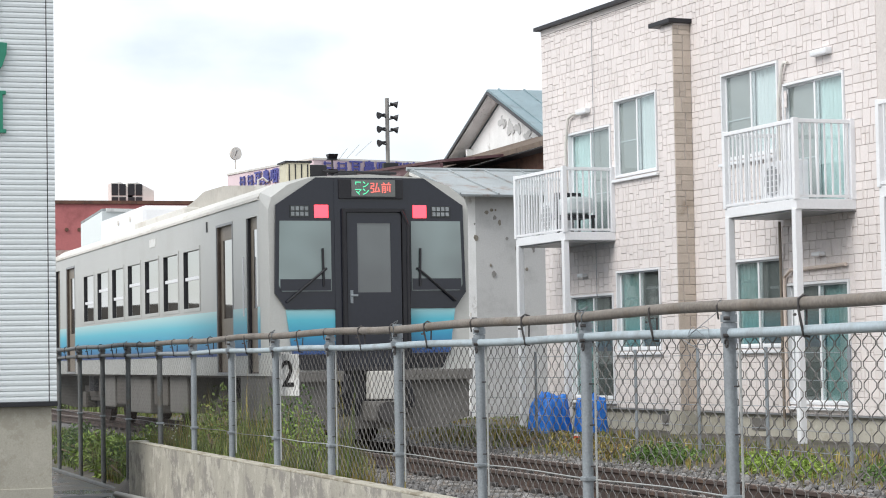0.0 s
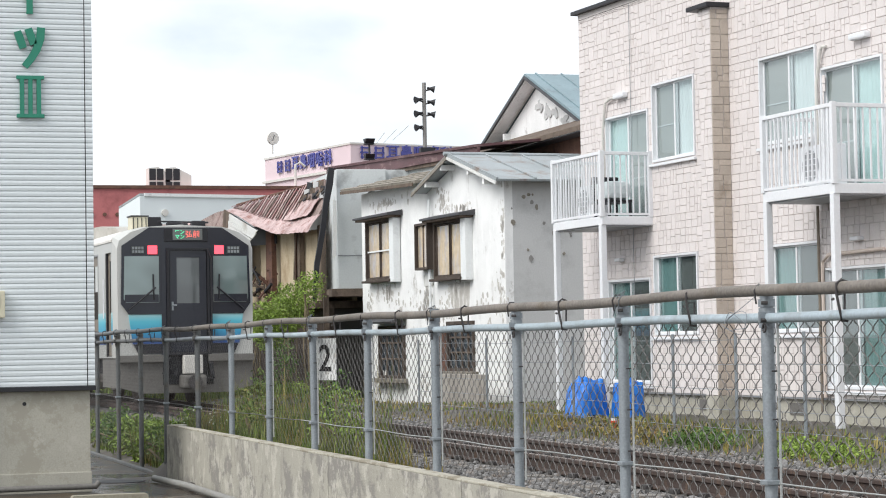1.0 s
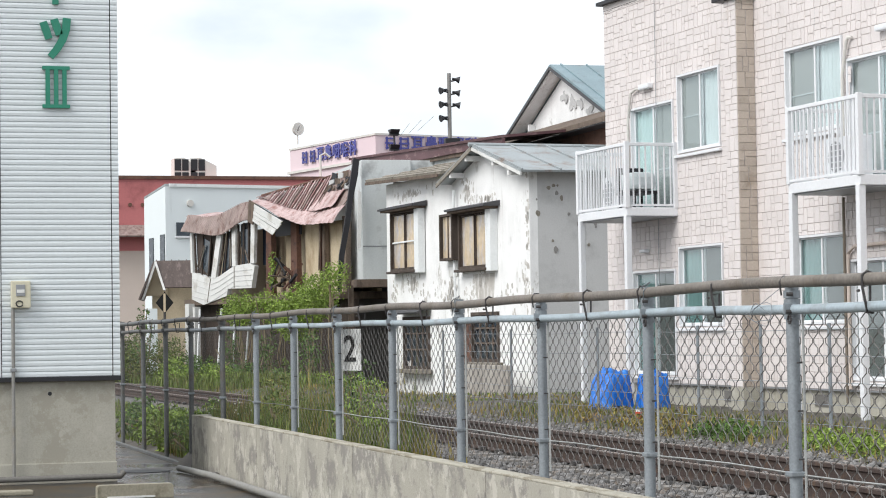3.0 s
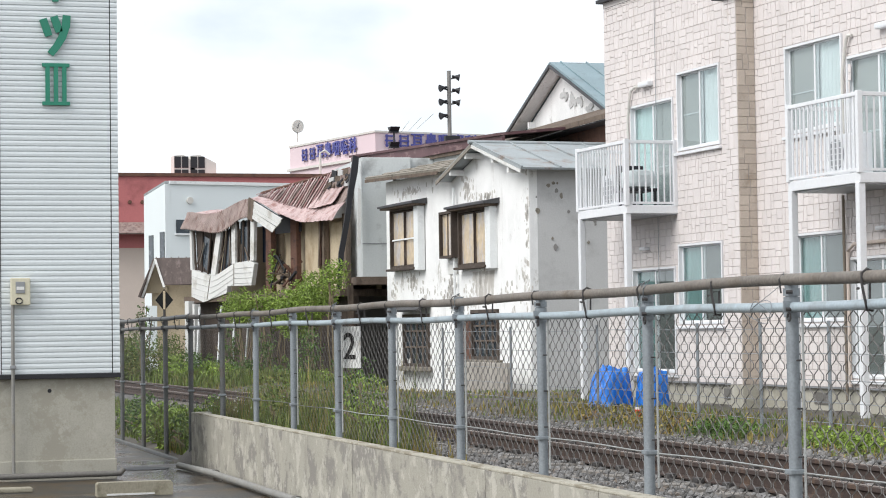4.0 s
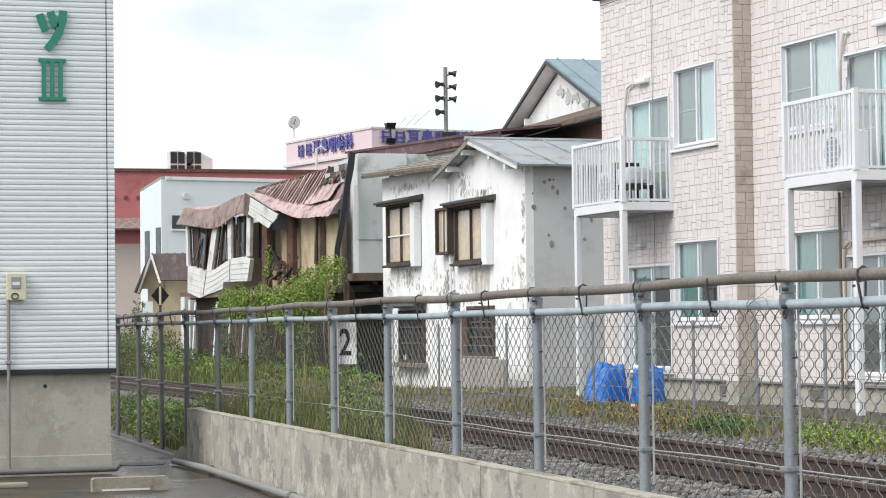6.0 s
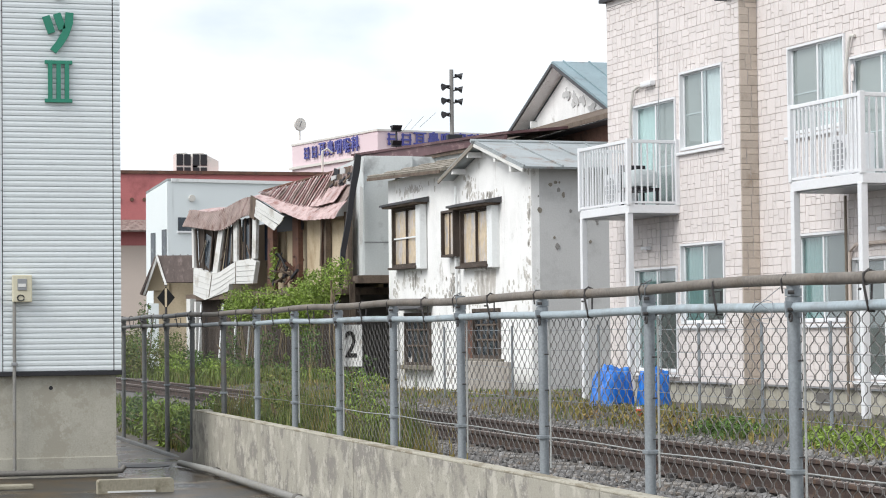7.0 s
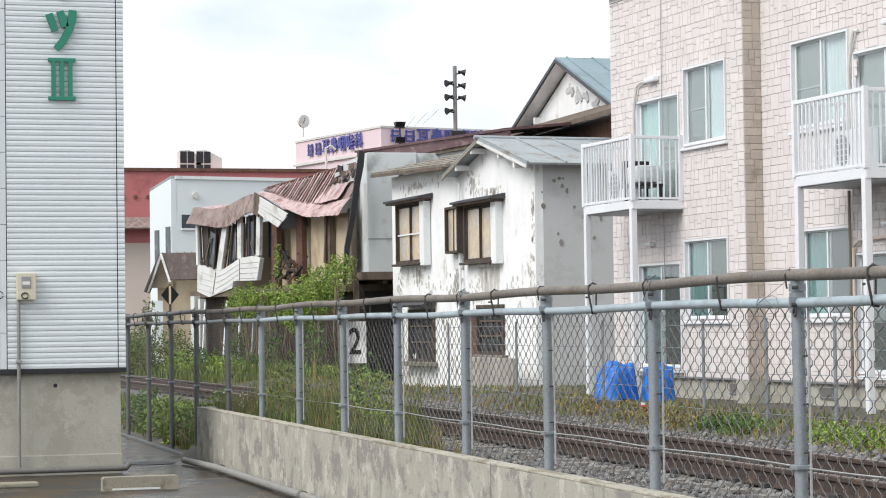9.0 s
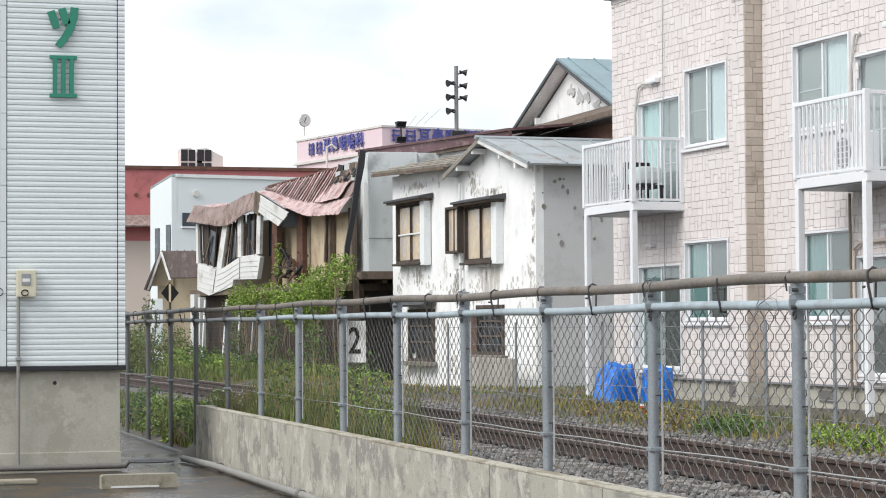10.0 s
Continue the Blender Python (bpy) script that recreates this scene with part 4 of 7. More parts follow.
def balcony(x0, x1, feet, end_only=False):
    b = part("balcony", box(x0, x1, -0.92, 0.0, 3.04, 3.18, bevel=0.01), "white", flats, "white aluminium balcony with thin balusters")
    part("soffit", box(x0 + 0.03, x1 - 0.03, -0.88, -0.02, 3.02, 3.036), "grey_frame", b)
    part("top_rail", box(x0, x1, -0.94, -0.89, 4.19, 4.245, bevel=0.008), "white", b)
    part("bottom_rail", box(x0, x1, -0.93, -0.90, 3.20, 3.235), "white", b)
    for xx in (x0, x1 - 0.05):
        part("top_rail", box(xx, xx + 0.05, -0.89, -0.02, 4.19, 4.245, bevel=0.008), "white", b)
        part("bottom_rail", box(xx + 0.01, xx + 0.04, -0.89, -0.02, 3.20, 3.235), "white", b)
        for yy in (-0.945, -0.07):
            part("corner_post", box(xx - 0.012, xx + 0.062, yy, yy + 0.075, 3.17, 4.26, bevel=0.008), "white", b)
        for k in range(1, 8):
            yy = -0.91 + k * 0.112
            part("baluster", box(xx + 0.014, xx + 0.034, yy, yy + 0.022, 3.23, 4.2), "white", b)
    n = int((x1 - x0) / 0.108)
    for k in range(1, n):
        xx = x0 + 0.03 + k * (x1 - x0 - 0.06) / n
        part("baluster", box(xx, xx + 0.022, -0.926, -0.904, 3.23, 4.2), "white", b)
    for xx in feet:
        part("support_post", box(xx - 0.05, xx + 0.05, -0.93, -0.83, -0.06, 3.05, bevel=0.01), "white", b)
    return b


balcony(-2.72, -0.70, (-2.65, -0.78))
balcony(4.68, 6.62, (4.74, 6.55))
balcony(8.6, 10.6, (8.66, 10.5))


def cooler(x, z, on):
    c = empty("air_conditioner_unit", on @ pose(x, -0.42, z), "white air-conditioner outdoor unit on a balcony", "air conditioner", "outdoor units on the balconies")
    part("case", box(-0.39, 0.39, -0.14, 0.14, 0.05, 0.60, bevel=0.02), "white", c)
    part("grille", tube([(-0.1, -0.142, 0.33), (-0.1, -0.155, 0.33)], 0.21, 20), "grey_frame", c)
    for k in range(5):
        part("grille_bar", box(-0.3, 0.1, -0.162, -0.156, 0.17 + k * 0.08, 0.18 + k * 0.08), "white", c)
    for s in (-0.3, 0.3):
        part("foot", box(s - 0.04, s + 0.04, -0.15, 0.15, 0, 0.05), "dark", c)
    return c


on = pose(13.725, 32.538, 0.56, 0, 0, -86.3)
cooler(-2.1, 3.18, on)
cooler(5.5, 3.18, on)
seat = empty("balcony_chair", on @ pose(-1.25, -0.50, 3.18), "low dark chair with a pale quilted cushion on a balcony", "chair")
part("cushion", box(-0.18, 0.34, -0.22, 0.22, 0.30, 0.60, bevel=0.09), "quilt", seat, "pale quilted cushion")
part("back", box(-0.25, -0.19, -0.24, 0.24, 0.28, 0.70, bevel=0.02), "dark", seat)
part("seat_board", box(-0.25, 0.36, -0.24, 0.24, 0.24, 0.29, bevel=0.01), "dark", seat)
for sx in (-0.24, 0.30):
    for sy in (-0.20, 0.18):
        part("leg", box(sx, sx + 0.04, sy, sy + 0.04, 0.0, 0.25), "dark", seat)
# vents, ducts, pipes on the wall
for x, z, w, h in ((-1.95, 5.25, 0.40, 0.09), (5.70, 5.21, 0.42, 0.09), (-2.02, 2.48, 0.22, 0.06), (5.60, 2.46, 0.22, 0.06)):
    part("vent_hood", box(x, x + w, -0.11, 0.0, z, z + h, bevel=0.025), "white", flats)
for x, z0, z1, reach in ((-2.5, 3.2, 5.2, 0.5), (4.72, 3.2, 5.15, 0.26)):
    part("duct", tube([(x, -0.05, z0), (x + 0.01, -0.05, z1 - 0.45), (x + 0.08, -0.05, z1 - 0.15), (x + 0.15, -0.05, z1 + 0.04), (x + reach * 0.7, -0.05, z1 + 0.09), (x + reach, -0.03, z1 + 0.08)], 0.024, 8), "machine", flats)
part("downpipe", tube([(4.70, -0.06, 0.1), (4.70, -0.06, 3.0)], 0.022, 8), "door_brown", flats)
part("duct", tube([(4.78, -0.05, 0.3), (4.78, -0.05, 2.2), (4.95, -0.05, 2.3), (6.4, -0.05, 2.32)], 0.026, 8), "beige_wall", flats)
part("cable", tube([(-1.4, -0.03, 6.8), (-1.4, -0.03, 0.3)], 0.006, 5), "grey_frame", flats)
part("panel_joint", box(3.9, 3.905, -0.002, 0.005, 5.4, 6.8), "grey_frame", flats)
for x in (0.75, 3.6):
    part("floor_vent", box(x, x + 0.4, 0.035, 0.052, 0.03, 0.2), "skirt", flats)

# stone-pattern pieces on the facade: an uneven ashlar of tall, low and long blocks
stone_rng = random.Random(11)


def ashlar(x0, x1, z0, z1, holes):
    """Blocks (x, z, w, h) that leave the openings free."""
    out, course, z = [], 0.24, z0
    while z < z1 - 0.05:
        x = x0
        h = min(course, z1 - z)
        while x < x1 - 0.02:
            w = min(stone_rng.choice((0.10, 0.14, 0.17, 0.20, 0.26)), x1 - x)
            if x1 - x - w < 0.1:
                w = x1 - x
            split = stone_rng.random()
            if split < 0.8:
                lift = stone_rng.choice((0.5, 0.5, 0.5, 0.36, 0.62))
                cells = [(x, z, w, h * lift), (x, z + h * lift, w, h * (1 - lift))]
            else:
                cells = [(x, z, w, h)]
            for c in cells:
                if not any(c[0] < q[1] + 0.003 and c[0] + c[2] > q[0] - 0.003 and c[1] < q[3] + 0.003 and c[1] + c[3] > q[2] - 0.003 for q in holes):
                    out.append(c)
                else:
                    for q in holes:
                        if c[0] < q[1] + 0.003 and c[0] + c[2] > q[0] - 0.003 and c[1] < q[3] + 0.003 and c[1] + c[3] > q[2] - 0.003:
                            for r in ((c[0], c[1], q[0] - 0.003 - c[0], c[3]), (q[1] + 0.003, c[1], c[0] + c[2] - q[1] - 0.003, c[3]), (max(c[0], q[0] - 0.003), c[1], min(c[0] + c[2], q[1] + 0.003) - max(c[0], q[0] - 0.003), q[2] - 0.003 - c[1]), (max(c[0], q[0] - 0.003), q[3] + 0.003, min(c[0] + c[2], q[1] + 0.003) - max(c[0], q[0] - 0.003), c[1] + c[3] - q[3] - 0.003)):
                                if r[2] > 0.03 and r[3] > 0.03:
                                    out.append(r)
                            break
            x += w
        z += h
    return out


GAP = 0.003


def block_data(c, y_front, depth, out):
    """One block with chamfered front edges, added to the lists of verts and faces."""
    v, f = out
    x, z, w, h = c
    k = len(v)
    a, b, s, t, e = x + 2.3 * GAP, x + w - 2.3 * GAP, z + GAP, z + h - GAP, 0.005
    v += [(a, y_front + depth, s), (b, y_front + depth, s), (b, y_front + depth, t), (a, y_front + depth, t)]
    v += [(a, y_front + e, s), (b, y_front + e, s), (b, y_front + e, t), (a, y_front + e, t)]
    v += [(a + e, y_front, s + e), (b - e, y_front, s + e), (b - e, y_front, t - e), (a + e, y_front, t - e)]
    for lo in (0, 4):
        for i in range(4):
            j = (i + 1) % 4
            f.append((k + lo + i, k + lo + j, k + lo + 4 + j, k + lo + 4 + i))
    f.append((k + 8, k + 9, k + 10, k + 11))


FACE_BLOCKS = [c for c in ashlar(-3.55, 7.2, 0.285, 6.825, [o[:4] for o in OPEN] + [(1.69, 2.02, 0.0, 6.26)])]
near_blocks = [c for c in FACE_BLOCKS if -0.70 < c[0] < 2.95 and 2.7 < c[1] < 4.3][:290]
near_set = set(near_blocks)
rest = ([], [])
for c in FACE_BLOCKS:
    if c not in near_set:
        block_data(c, -0.002, 0.014, rest)
tagged(part("stone_cladding", rest, "brick", fw), kind="stuff")
shapes = {}
for c in near_blocks:
    key = (round(c[2], 3), round(c[3], 3))
    if key not in shapes:
        one = ([], [])
        block_data((0, 0, c[2], c[3]), -0.002, 0.014, one)
        shapes[key] = part("stone_piece", one, "brick", fw, "", pose(c[0], 0, c[1]))
    else:
        again(shapes[key], pose(c[0], 0, c[1]), fw)
# pilaster faces
pil = ([], [])
for c in ashlar(1.655, 2.045, 0.285, 6.2, []):
    block_data(c, -0.314, 0.014, pil)
tagged(part("stone_cladding", pil, "brick", flats), kind="stuff")
# side face turned from the sun: shade is put into the stone colour
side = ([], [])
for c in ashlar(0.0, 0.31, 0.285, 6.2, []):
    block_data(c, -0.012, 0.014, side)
tagged(part("stone_cladding", side, "brick_shade", flats, "", pose(2.047, -0.312, 0, 0, 0, 90)), kind="stuff")

# low wire fence before the flats
wire_fence = empty("garden_fence", pose(11.0, 0, 0), "thin grey wire fence between the track and the flats", "fence")
for y in (38.0, 34.0, 29.9, 26.15, 24.2, 22.35, 20.4):
    part("post", tube([(0, y, 0.30), (0, y, 1.78)], 0.022, 8), "galv", wire_fence)
for z in (0.62, 0.85, 1.1, 1.4, 1.7):
    part("wire", tube([(0, 20.4 + k * 1.1, z + 0.01 * math.sin(k)) for k in range(17)], 0.004, 4), "galv", wire_fence)

# blue tarpaulins over stacked things beside the flats
def tarp(m, w, d, h, seed, slant=0.0):
    t = empty("tarpaulin", m, "crumpled bright blue tarpaulin over a low pile beside the flats", "tarpaulin", "tarpaulins by the flats")
    v, f, n = [], [], 22
    for i in range(n + 1):
        for j in range(n + 1):
            a, b = i / n * 2 - 1, j / n * 2 - 1
            e = (abs(a) ** 5 + abs(b) ** 5) ** 0.2
            top = h * (1 - 0.08 * smooth(0.2, 0.7, e) - 0.92 * smooth(0.86, 1.05, e)) * (0.95 + 0.10 * noise.noise((a * 2, b * 2, seed))) * (1 - slant * smooth(0.35, 1.0, -b))
            x = a * w / 2 * (0.88 + 0.2 * smooth(0.6, 1, e)) + 0.05 * noise.noise((a * 4, b * 4, seed + 2))
            y = b * d / 2 * (0.88 + 0.2 * smooth(0.6, 1, e)) + 0.05 * noise.noise((a * 4, b * 4, seed + 7))
            z = max(0.0, top + 0.045 * noise.noise((a * 6, b * 6, seed + 4)) * (1 - 0.5 * e))
            v.append((x, y, z))
    f = [(i * (n + 1) + j, (i + 1) * (n + 1) + j, (i + 1) * (n + 1) + j + 1, i * (n + 1) + j + 1) for i in range(n) for j in range(n)]
    part("sheet", (v, f), "tarp", t).data.shade_smooth()
    return t


tarp(pose(12.08, 32.3, 0.44, 0, 0, -72), 0.46, 0.62, 0.72, 1.0, 0.66)
tarp(pose(12.70, 32.0, 0.42, 0, 0, -74), 0.40, 0.42, 0.70, 5.0, 0.1)
marker = empty("marker_stake", pose(11.0, 28.3, 0.35), "short stake with a red band in the weeds", "stake")
part("stake", tube([(0, 0, 0), (0, 0, 0.28)], 0.04, 8), "sign_white", marker)
part("band", tube([(0, 0, 0.10), (0, 0, 0.25)], 0.046, 8), "orange", marker)


# ---- diesel railcar ----
def railcar():
    t = empty("railcar", pose(7.84, 27.5, 0.573), "silver-grey diesel railcar with a blue gradient stripe and black cab front", "train")
    L = 18.45
    wins = [(4.05 + 1.525 * i, 4.05 + 1.525 * i + 1.14) for i in range(7)]
    doors = [(1.95, 2.93), (15.42, 16.44)]
    cabs = [(0.54, 1.15), (17.3, 17.9)]
    for s in (-1, 1):
        turn = pose(s * 1.40, 0, 0, 0, 0, -90) if s < 0 else pose(s * 1.40, 0, 0, 0, 0, 90)

        def span(a, b, s=s):
            return (-b, -a) if s < 0 else (a, b)
        holes = [(*span(a, b), 1.93, 2.83) for a, b in wins] + [(*span(a, b), 0.98, 3.06) for a, b in doors + cabs]
        side = part("side_wall", wall(*span(0.42, L - 0.42), 0.95, 3.28, 0.08, holes), "steel", t, "brushed grey steel side", turn)
        cuts = sorted([0.42, L - 0.42] + [q for d in doors + cabs for q in d])
        for a, b in zip(cuts[::2], cuts[1::2]):
            part("stripe", box(*span(a, b), -0.005, 0.0, 1.22, 1.86), "stripe", side, "cyan to blue gradient stripe")
        for a, b in wins:
            w = part("window", ring(*span(a - 0.03, b + 0.03), 1.90, 2.86, 0.05, -0.008, 0.05), "steel", side)
            part("pane", box(*span(a + 0.02, b - 0.02), 0.03, 0.04, 1.95, 2.81), "train_glass", w)
            # dark strip at the far edge paints the window recess's shading
            part("jamb", box(*span(b - 0.024, b - 0.004), -0.004, 0.03, 1.95, 2.81), "dark", w)
            # white bar across the pane, at a height that varies by window
            drop = 2.36 + 0.10 * math.sin(a * 2.3)
            part("blind_bar", box(*span(a + 0.02, b - 0.05), 0.015, 0.026, drop, drop + 0.05), "white", w)
        for a, b in doors:
            d = part("door", wall(*span(a, b), 0.98, 3.06, 0.04, [(*span(a + 0.2, b - 0.2), 1.75, 2.85)], y=0.045), "door_brown", side, "brown-grey sliding door")
            part("pane", box(*span(a + 0.2, b - 0.2), 0.055, 0.065, 1.75, 2.85), "train_glass", d)
            # door recess shading, put in as a dark strip at the far edge
            part("jamb", box(*span(b - 0.07, b - 0.003), 0.005, 0.045, 0.98, 3.06), "frame_wood", d)
            part("door_frame", ring(*span(a - 0.02, b + 0.02), 0.96, 3.08, 0.035, -0.006, 0.05), "grey_frame", d)
        for a, b in cabs:
            d = part("cab_door", wall(*span(a, b), 0.98, 3.06, 0.03, [(*span(a + 0.1, b - 0.2), 1.85, 2.9)], y=0.05), "door_brown", side, "brown-grey cab door")
            part("pane", box(*span(a + 0.1, b - 0.2), 0.055, 0.065, 1.85, 2.9), "train_glass", d)
            # likewise a dark strip for the shading in the cab door recess
            part("jamb", box(*span(b - 0.07, b - 0.003), 0.01, 0.05, 0.98, 3.06), "dark", d)
            part("grab_rail", tube([(span(a, b)[0] - 0.06, -0.03, 1.75), (span(a, b)[0] - 0.06, -0.03, 2.55)], 0.014, 6), "white", d)
        part("gutter", box(*span(0.42, L - 0.42), -0.02, 0.02, 3.265, 3.305), "train_roof", side)
        part("side_lamp", box(*span(3.5, 3.56), -0.012, 0.0, 3.02, 3.17), "dark", side)
        part("side_sign", box(*span(7.3, 7.8), -0.008, 0.0, 3.02, 3.15), "sign_white", side)
    # roof: arched section the length of the car
    arch = [(-1.42, 3.28), (-1.38, 3.36), (-1.20, 3.47), (-0.8, 3.56), (0, 3.61), (0.8, 3.56), (1.20, 3.47), (1.38, 3.36), (1.42, 3.28)]
    part("roof", prism(arch, L - 0.84, at=0.42), "train_roof", t, "pale grey arched roof")
    part("floor", box(-1.36, 1.36, 0.4, L - 0.4, 0.92, 1.0), "under", t)
    # unseen dark sheet down the car stands in for a dim interior
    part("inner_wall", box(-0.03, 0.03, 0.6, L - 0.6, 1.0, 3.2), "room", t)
    part("roof_unit", prism([(2.6, 3.5), (3.4, 3.70), (5.2, 3.84), (6.6, 3.86), (7.6, 3.74), (9.6, 3.6), (9.6, 3.5)], 1.5, axis="x", at=-0.75), "roof_unit", t, "dusty grey-brown roof air conditioner")
    for k in range(9):
        part("roof_louvre", box(-0.99, -0.965, 7.2 + k * 0.42, 7.46 + k * 0.42, 3.545, 3.62), "dark", t)
    part("roof_vent_deck", box(-1.0, 0.9, 7.0, 11.2, 3.5, 3.64, bevel=0.03), "train_roof", t)
    big = part("roof_case", box(-0.85, 0.85, 11.3, 15.6, 3.5, 3.98, bevel=0.08), "white", t, "white roof equipment case")
    for y in (12.4, 13.6):
        part("roof_hatch", tube([(-0.87, y, 3.80), (-0.84, y, 3.80)], 0.05, 8), "machine", big)
    ex = part("exhaust_box", box(-0.93, -0.60, 0.75, 1.15, 3.42, 3.80, bevel=0.02), "meter", t, "pale box with slots")
    for k in range(4):
        part("slot", box(-0.90 + k * 0.085, -0.885 + k * 0.085, 0.742, 0.75, 3.52, 3.77), "dark", ex)
    part("exhaust_rim", box(-0.95, -0.58, 0.73, 1.17, 3.79, 3.815), "dark", ex)
    for x, y, h in ((-0.35, 1.4, 0.22), (-0.15, 2.2, 0.14), (0.3, 1.8, 0.12), (0.6, 1.5, 0.15), (0.02, 1.2, 0.1)):
        part("roof_fitting", box(x - 0.14, x + 0.14, y - 0.1, y + 0.1, 3.5, 3.6 + h, bevel=0.02), "dark", t)
    part("roof_rail", tube([(-0.3, 1.2, 3.72), (0.75, 1.2, 3.70)], 0.02, 6), "dark", t)

    def front(sign):
        """The cab end: grey surround, black mask, door, lamps. Built facing -y, turned for the far end."""
        m = Matrix() if sign > 0 else pose(0, L, 0, 0, 0, 180)
        # grey surround that closes the car, tapered in plan
        bm = bmesh.new()
        back = [(-1.40, 0.95), (1.40, 0.95), (1.40, 3.28), (1.38, 3.36), (1.20, 3.47), (0.8, 3.56), (0, 3.61), (-0.8, 3.56), (-1.20, 3.47), (-1.38, 3.36), (-1.40, 3.28)]
        fore = [(-1.36, 0.95), (1.36, 0.95), (1.375, 3.10), (1.33, 3.27), (1.10, 3.44), (0.76, 3.545), (0, 3.58), (-0.76, 3.545), (-1.10, 3.44), (-1.33, 3.27), (-1.375, 3.10)]
        a = [bm.verts.new((x, 0.42, z)) for x, z in back]
        b = [bm.verts.new((x, 0.03, z)) for x, z in fore]
        for i in range(len(a)):
            j = (i + 1) % len(a)
            bm.faces.new((a[i], a[j], b[j], b[i]))
        bm.faces.new(b)
        cab = part("cab_front", bm, "steel_front", t, "grey cab end with a black mask", m)
        for side_x in (-1, 1):
            panel = [(side_x * 0.50, 3.53), (side_x * 0.74, 3.53), (side_x * 1.285, 3.17), (side_x * 1.31, 2.02), (side_x * 1.16, 1.81), (side_x * 0.50, 1.81)]
            part("mask_panel", prism(panel, 0.05, at=-0.02), "black", cab, "gloss black panel")
            g = [(side_x * 0.55, 2.04), (side_x * 0.55, 2.96), (side_x * 1.24, 2.96), (side_x * 1.26, 2.12), (side_x * 1.22, 2.04)]
            w = part("windscreen", prism(g, 0.012, at=-0.034), "cab_glass", cab, "windscreen, coloured grey-green for its reflection")
            part("wiper", tube([(side_x * 0.62, -0.06, 2.34), (side_x * 1.16, -0.06, 1.90)], 0.017, 6), "dark", w)
            part("wiper_blade", tube([(side_x * 0.66, -0.055, 2.10), (side_x * 0.67, -0.055, 2.60)], 0.015, 6), "dark", w)
            part("lower_band", box(min(side_x * 0.56, side_x * 1.24), max(side_x * 0.56, side_x * 1.24), -0.042, -0.036, 2.05, 2.2), "black", w)
            part("tail_lamp", box(min(side_x * 0.58, side_x * 0.77), max(side_x * 0.58, side_x * 0.77), -0.04, -0.018, 3.0, 3.17, bevel=0.008), "lens_red", cab, "lit red tail lamp")
            h = part("headlamp", box(min(side_x * 0.84, side_x * 1.10), max(side_x * 0.84, side_x * 1.10), -0.032, -0.018, 3.01, 3.16), "led_panel", cab)
            for k in range(4):
                for q in range(2):
                    cx, cz = side_x * (0.875 + k * 0.062), 3.05 + q * 0.07
                    part("lamp_lens", box(cx - 0.023, cx + 0.023, -0.038, -0.031, cz - 0.026, cz + 0.026, bevel=0.004), "lamp_grey", h)
            st = [(side_x * 0.50, 1.805), (side_x * 1.16, 1.805), (side_x * 1.08, 1.22), (side_x * 0.50, 1.22)]
            part("stripe", prism(st, 0.03, at=-0.004), "stripe", cab, "cyan to blue gradient stripe")
            part("lower_mask", prism([(side_x * 0.42, 1.215), (side_x * 1.06, 1.215), (side_x * 0.97, 1.02), (side_x * 0.42, 1.02)], 0.03, at=-0.004), "dark", cab)
            part("step", box(min(side_x * 0.42, side_x * 1.36), max(side_x * 0.42, side_x * 1.36), -0.10, 0.35, 0.86, 1.0, bevel=0.01), "skirt", cab)
        part("mask_panel", box(-0.50, 0.50, -0.03, 0.03, 1.0, 3.53), "black", cab)
        part("header", box(-0.44, 0.44, -0.06, -0.028, 3.25, 3.51, bevel=0.008), "dark", cab)
        dest = part("destination_display", box(-0.27, 0.33, -0.068, -0.06, 3.28, 3.50), "display", cab, "lit destination display")
        letters("ワン\nマン", 0.10, "led_green", dest, pose(-0.13, -0.072, 3.385, 90, 0, 0), "green lettering", 0.001, 0.002).data.space_line = 0.95
        letters("弘前", 0.15, "led_red", dest, pose(0.13, -0.072, 3.385, 90, 0, 0), "red lettering", 0.001, 0.002)
        d = part("front_door", wall(-0.34, 0.40, 1.05, 3.06, 0.035, [(-0.2, 0.26, 2.02, 2.93)], y=-0.062), "black", cab, "black gangway door")
        part("pane", box(-0.2, 0.26, -0.048, -0.04, 2.02, 2.93), "door_glass", d)
        part("frame", ring(-0.40, 0.46, 1.0, 3.12, 0.045, -0.095, -0.03), "dark", d)
        part("handle", tube([(-0.3, -0.075, 1.98), (-0.21, -0.1, 1.98)], 0.014, 6), "galv", d)
        part("handle_plate", box(-0.31, -0.27, -0.075, -0.06, 1.88, 2.05), "galv", d)
        part("frame_bar", tube([(0.49, -0.1, 1.2), (0.49, -0.1, 2.9), (0.40, -0.1, 3.1)], 0.02, 6), "dark", d)
        # coupler and plough
        part("coupler_box", box(-0.10, 0.28, -0.22, 0.0, 0.62, 0.99, bevel=0.02), "machine", cab, "pale coupler box")
        part("coupler", box(-0.16, 0.30, -0.45, 0.2, 0.34, 0.60, bevel=0.05), "skirt", cab)
        part("coupler_face", tube([(0.06, -0.52, 0.46), (0.06, -0.40, 0.46)], 0.14, 12), "iron", cab)
        part("recess", box(-0.48, 0.55, 0.02, 0.05, 0.4, 1.0), "dark", cab)
        part("plough", prism([(-1.36, 0.93), (-0.42, 0.93), (-0.42, 0.42), (0.42, 0.42), (0.42, 0.93), (1.36, 0.93), (1.32, 0.36), (0.9, 0.24), (-0.9, 0.24), (-1.32, 0.36)], 0.06, at=0.02), "skirt", cab)
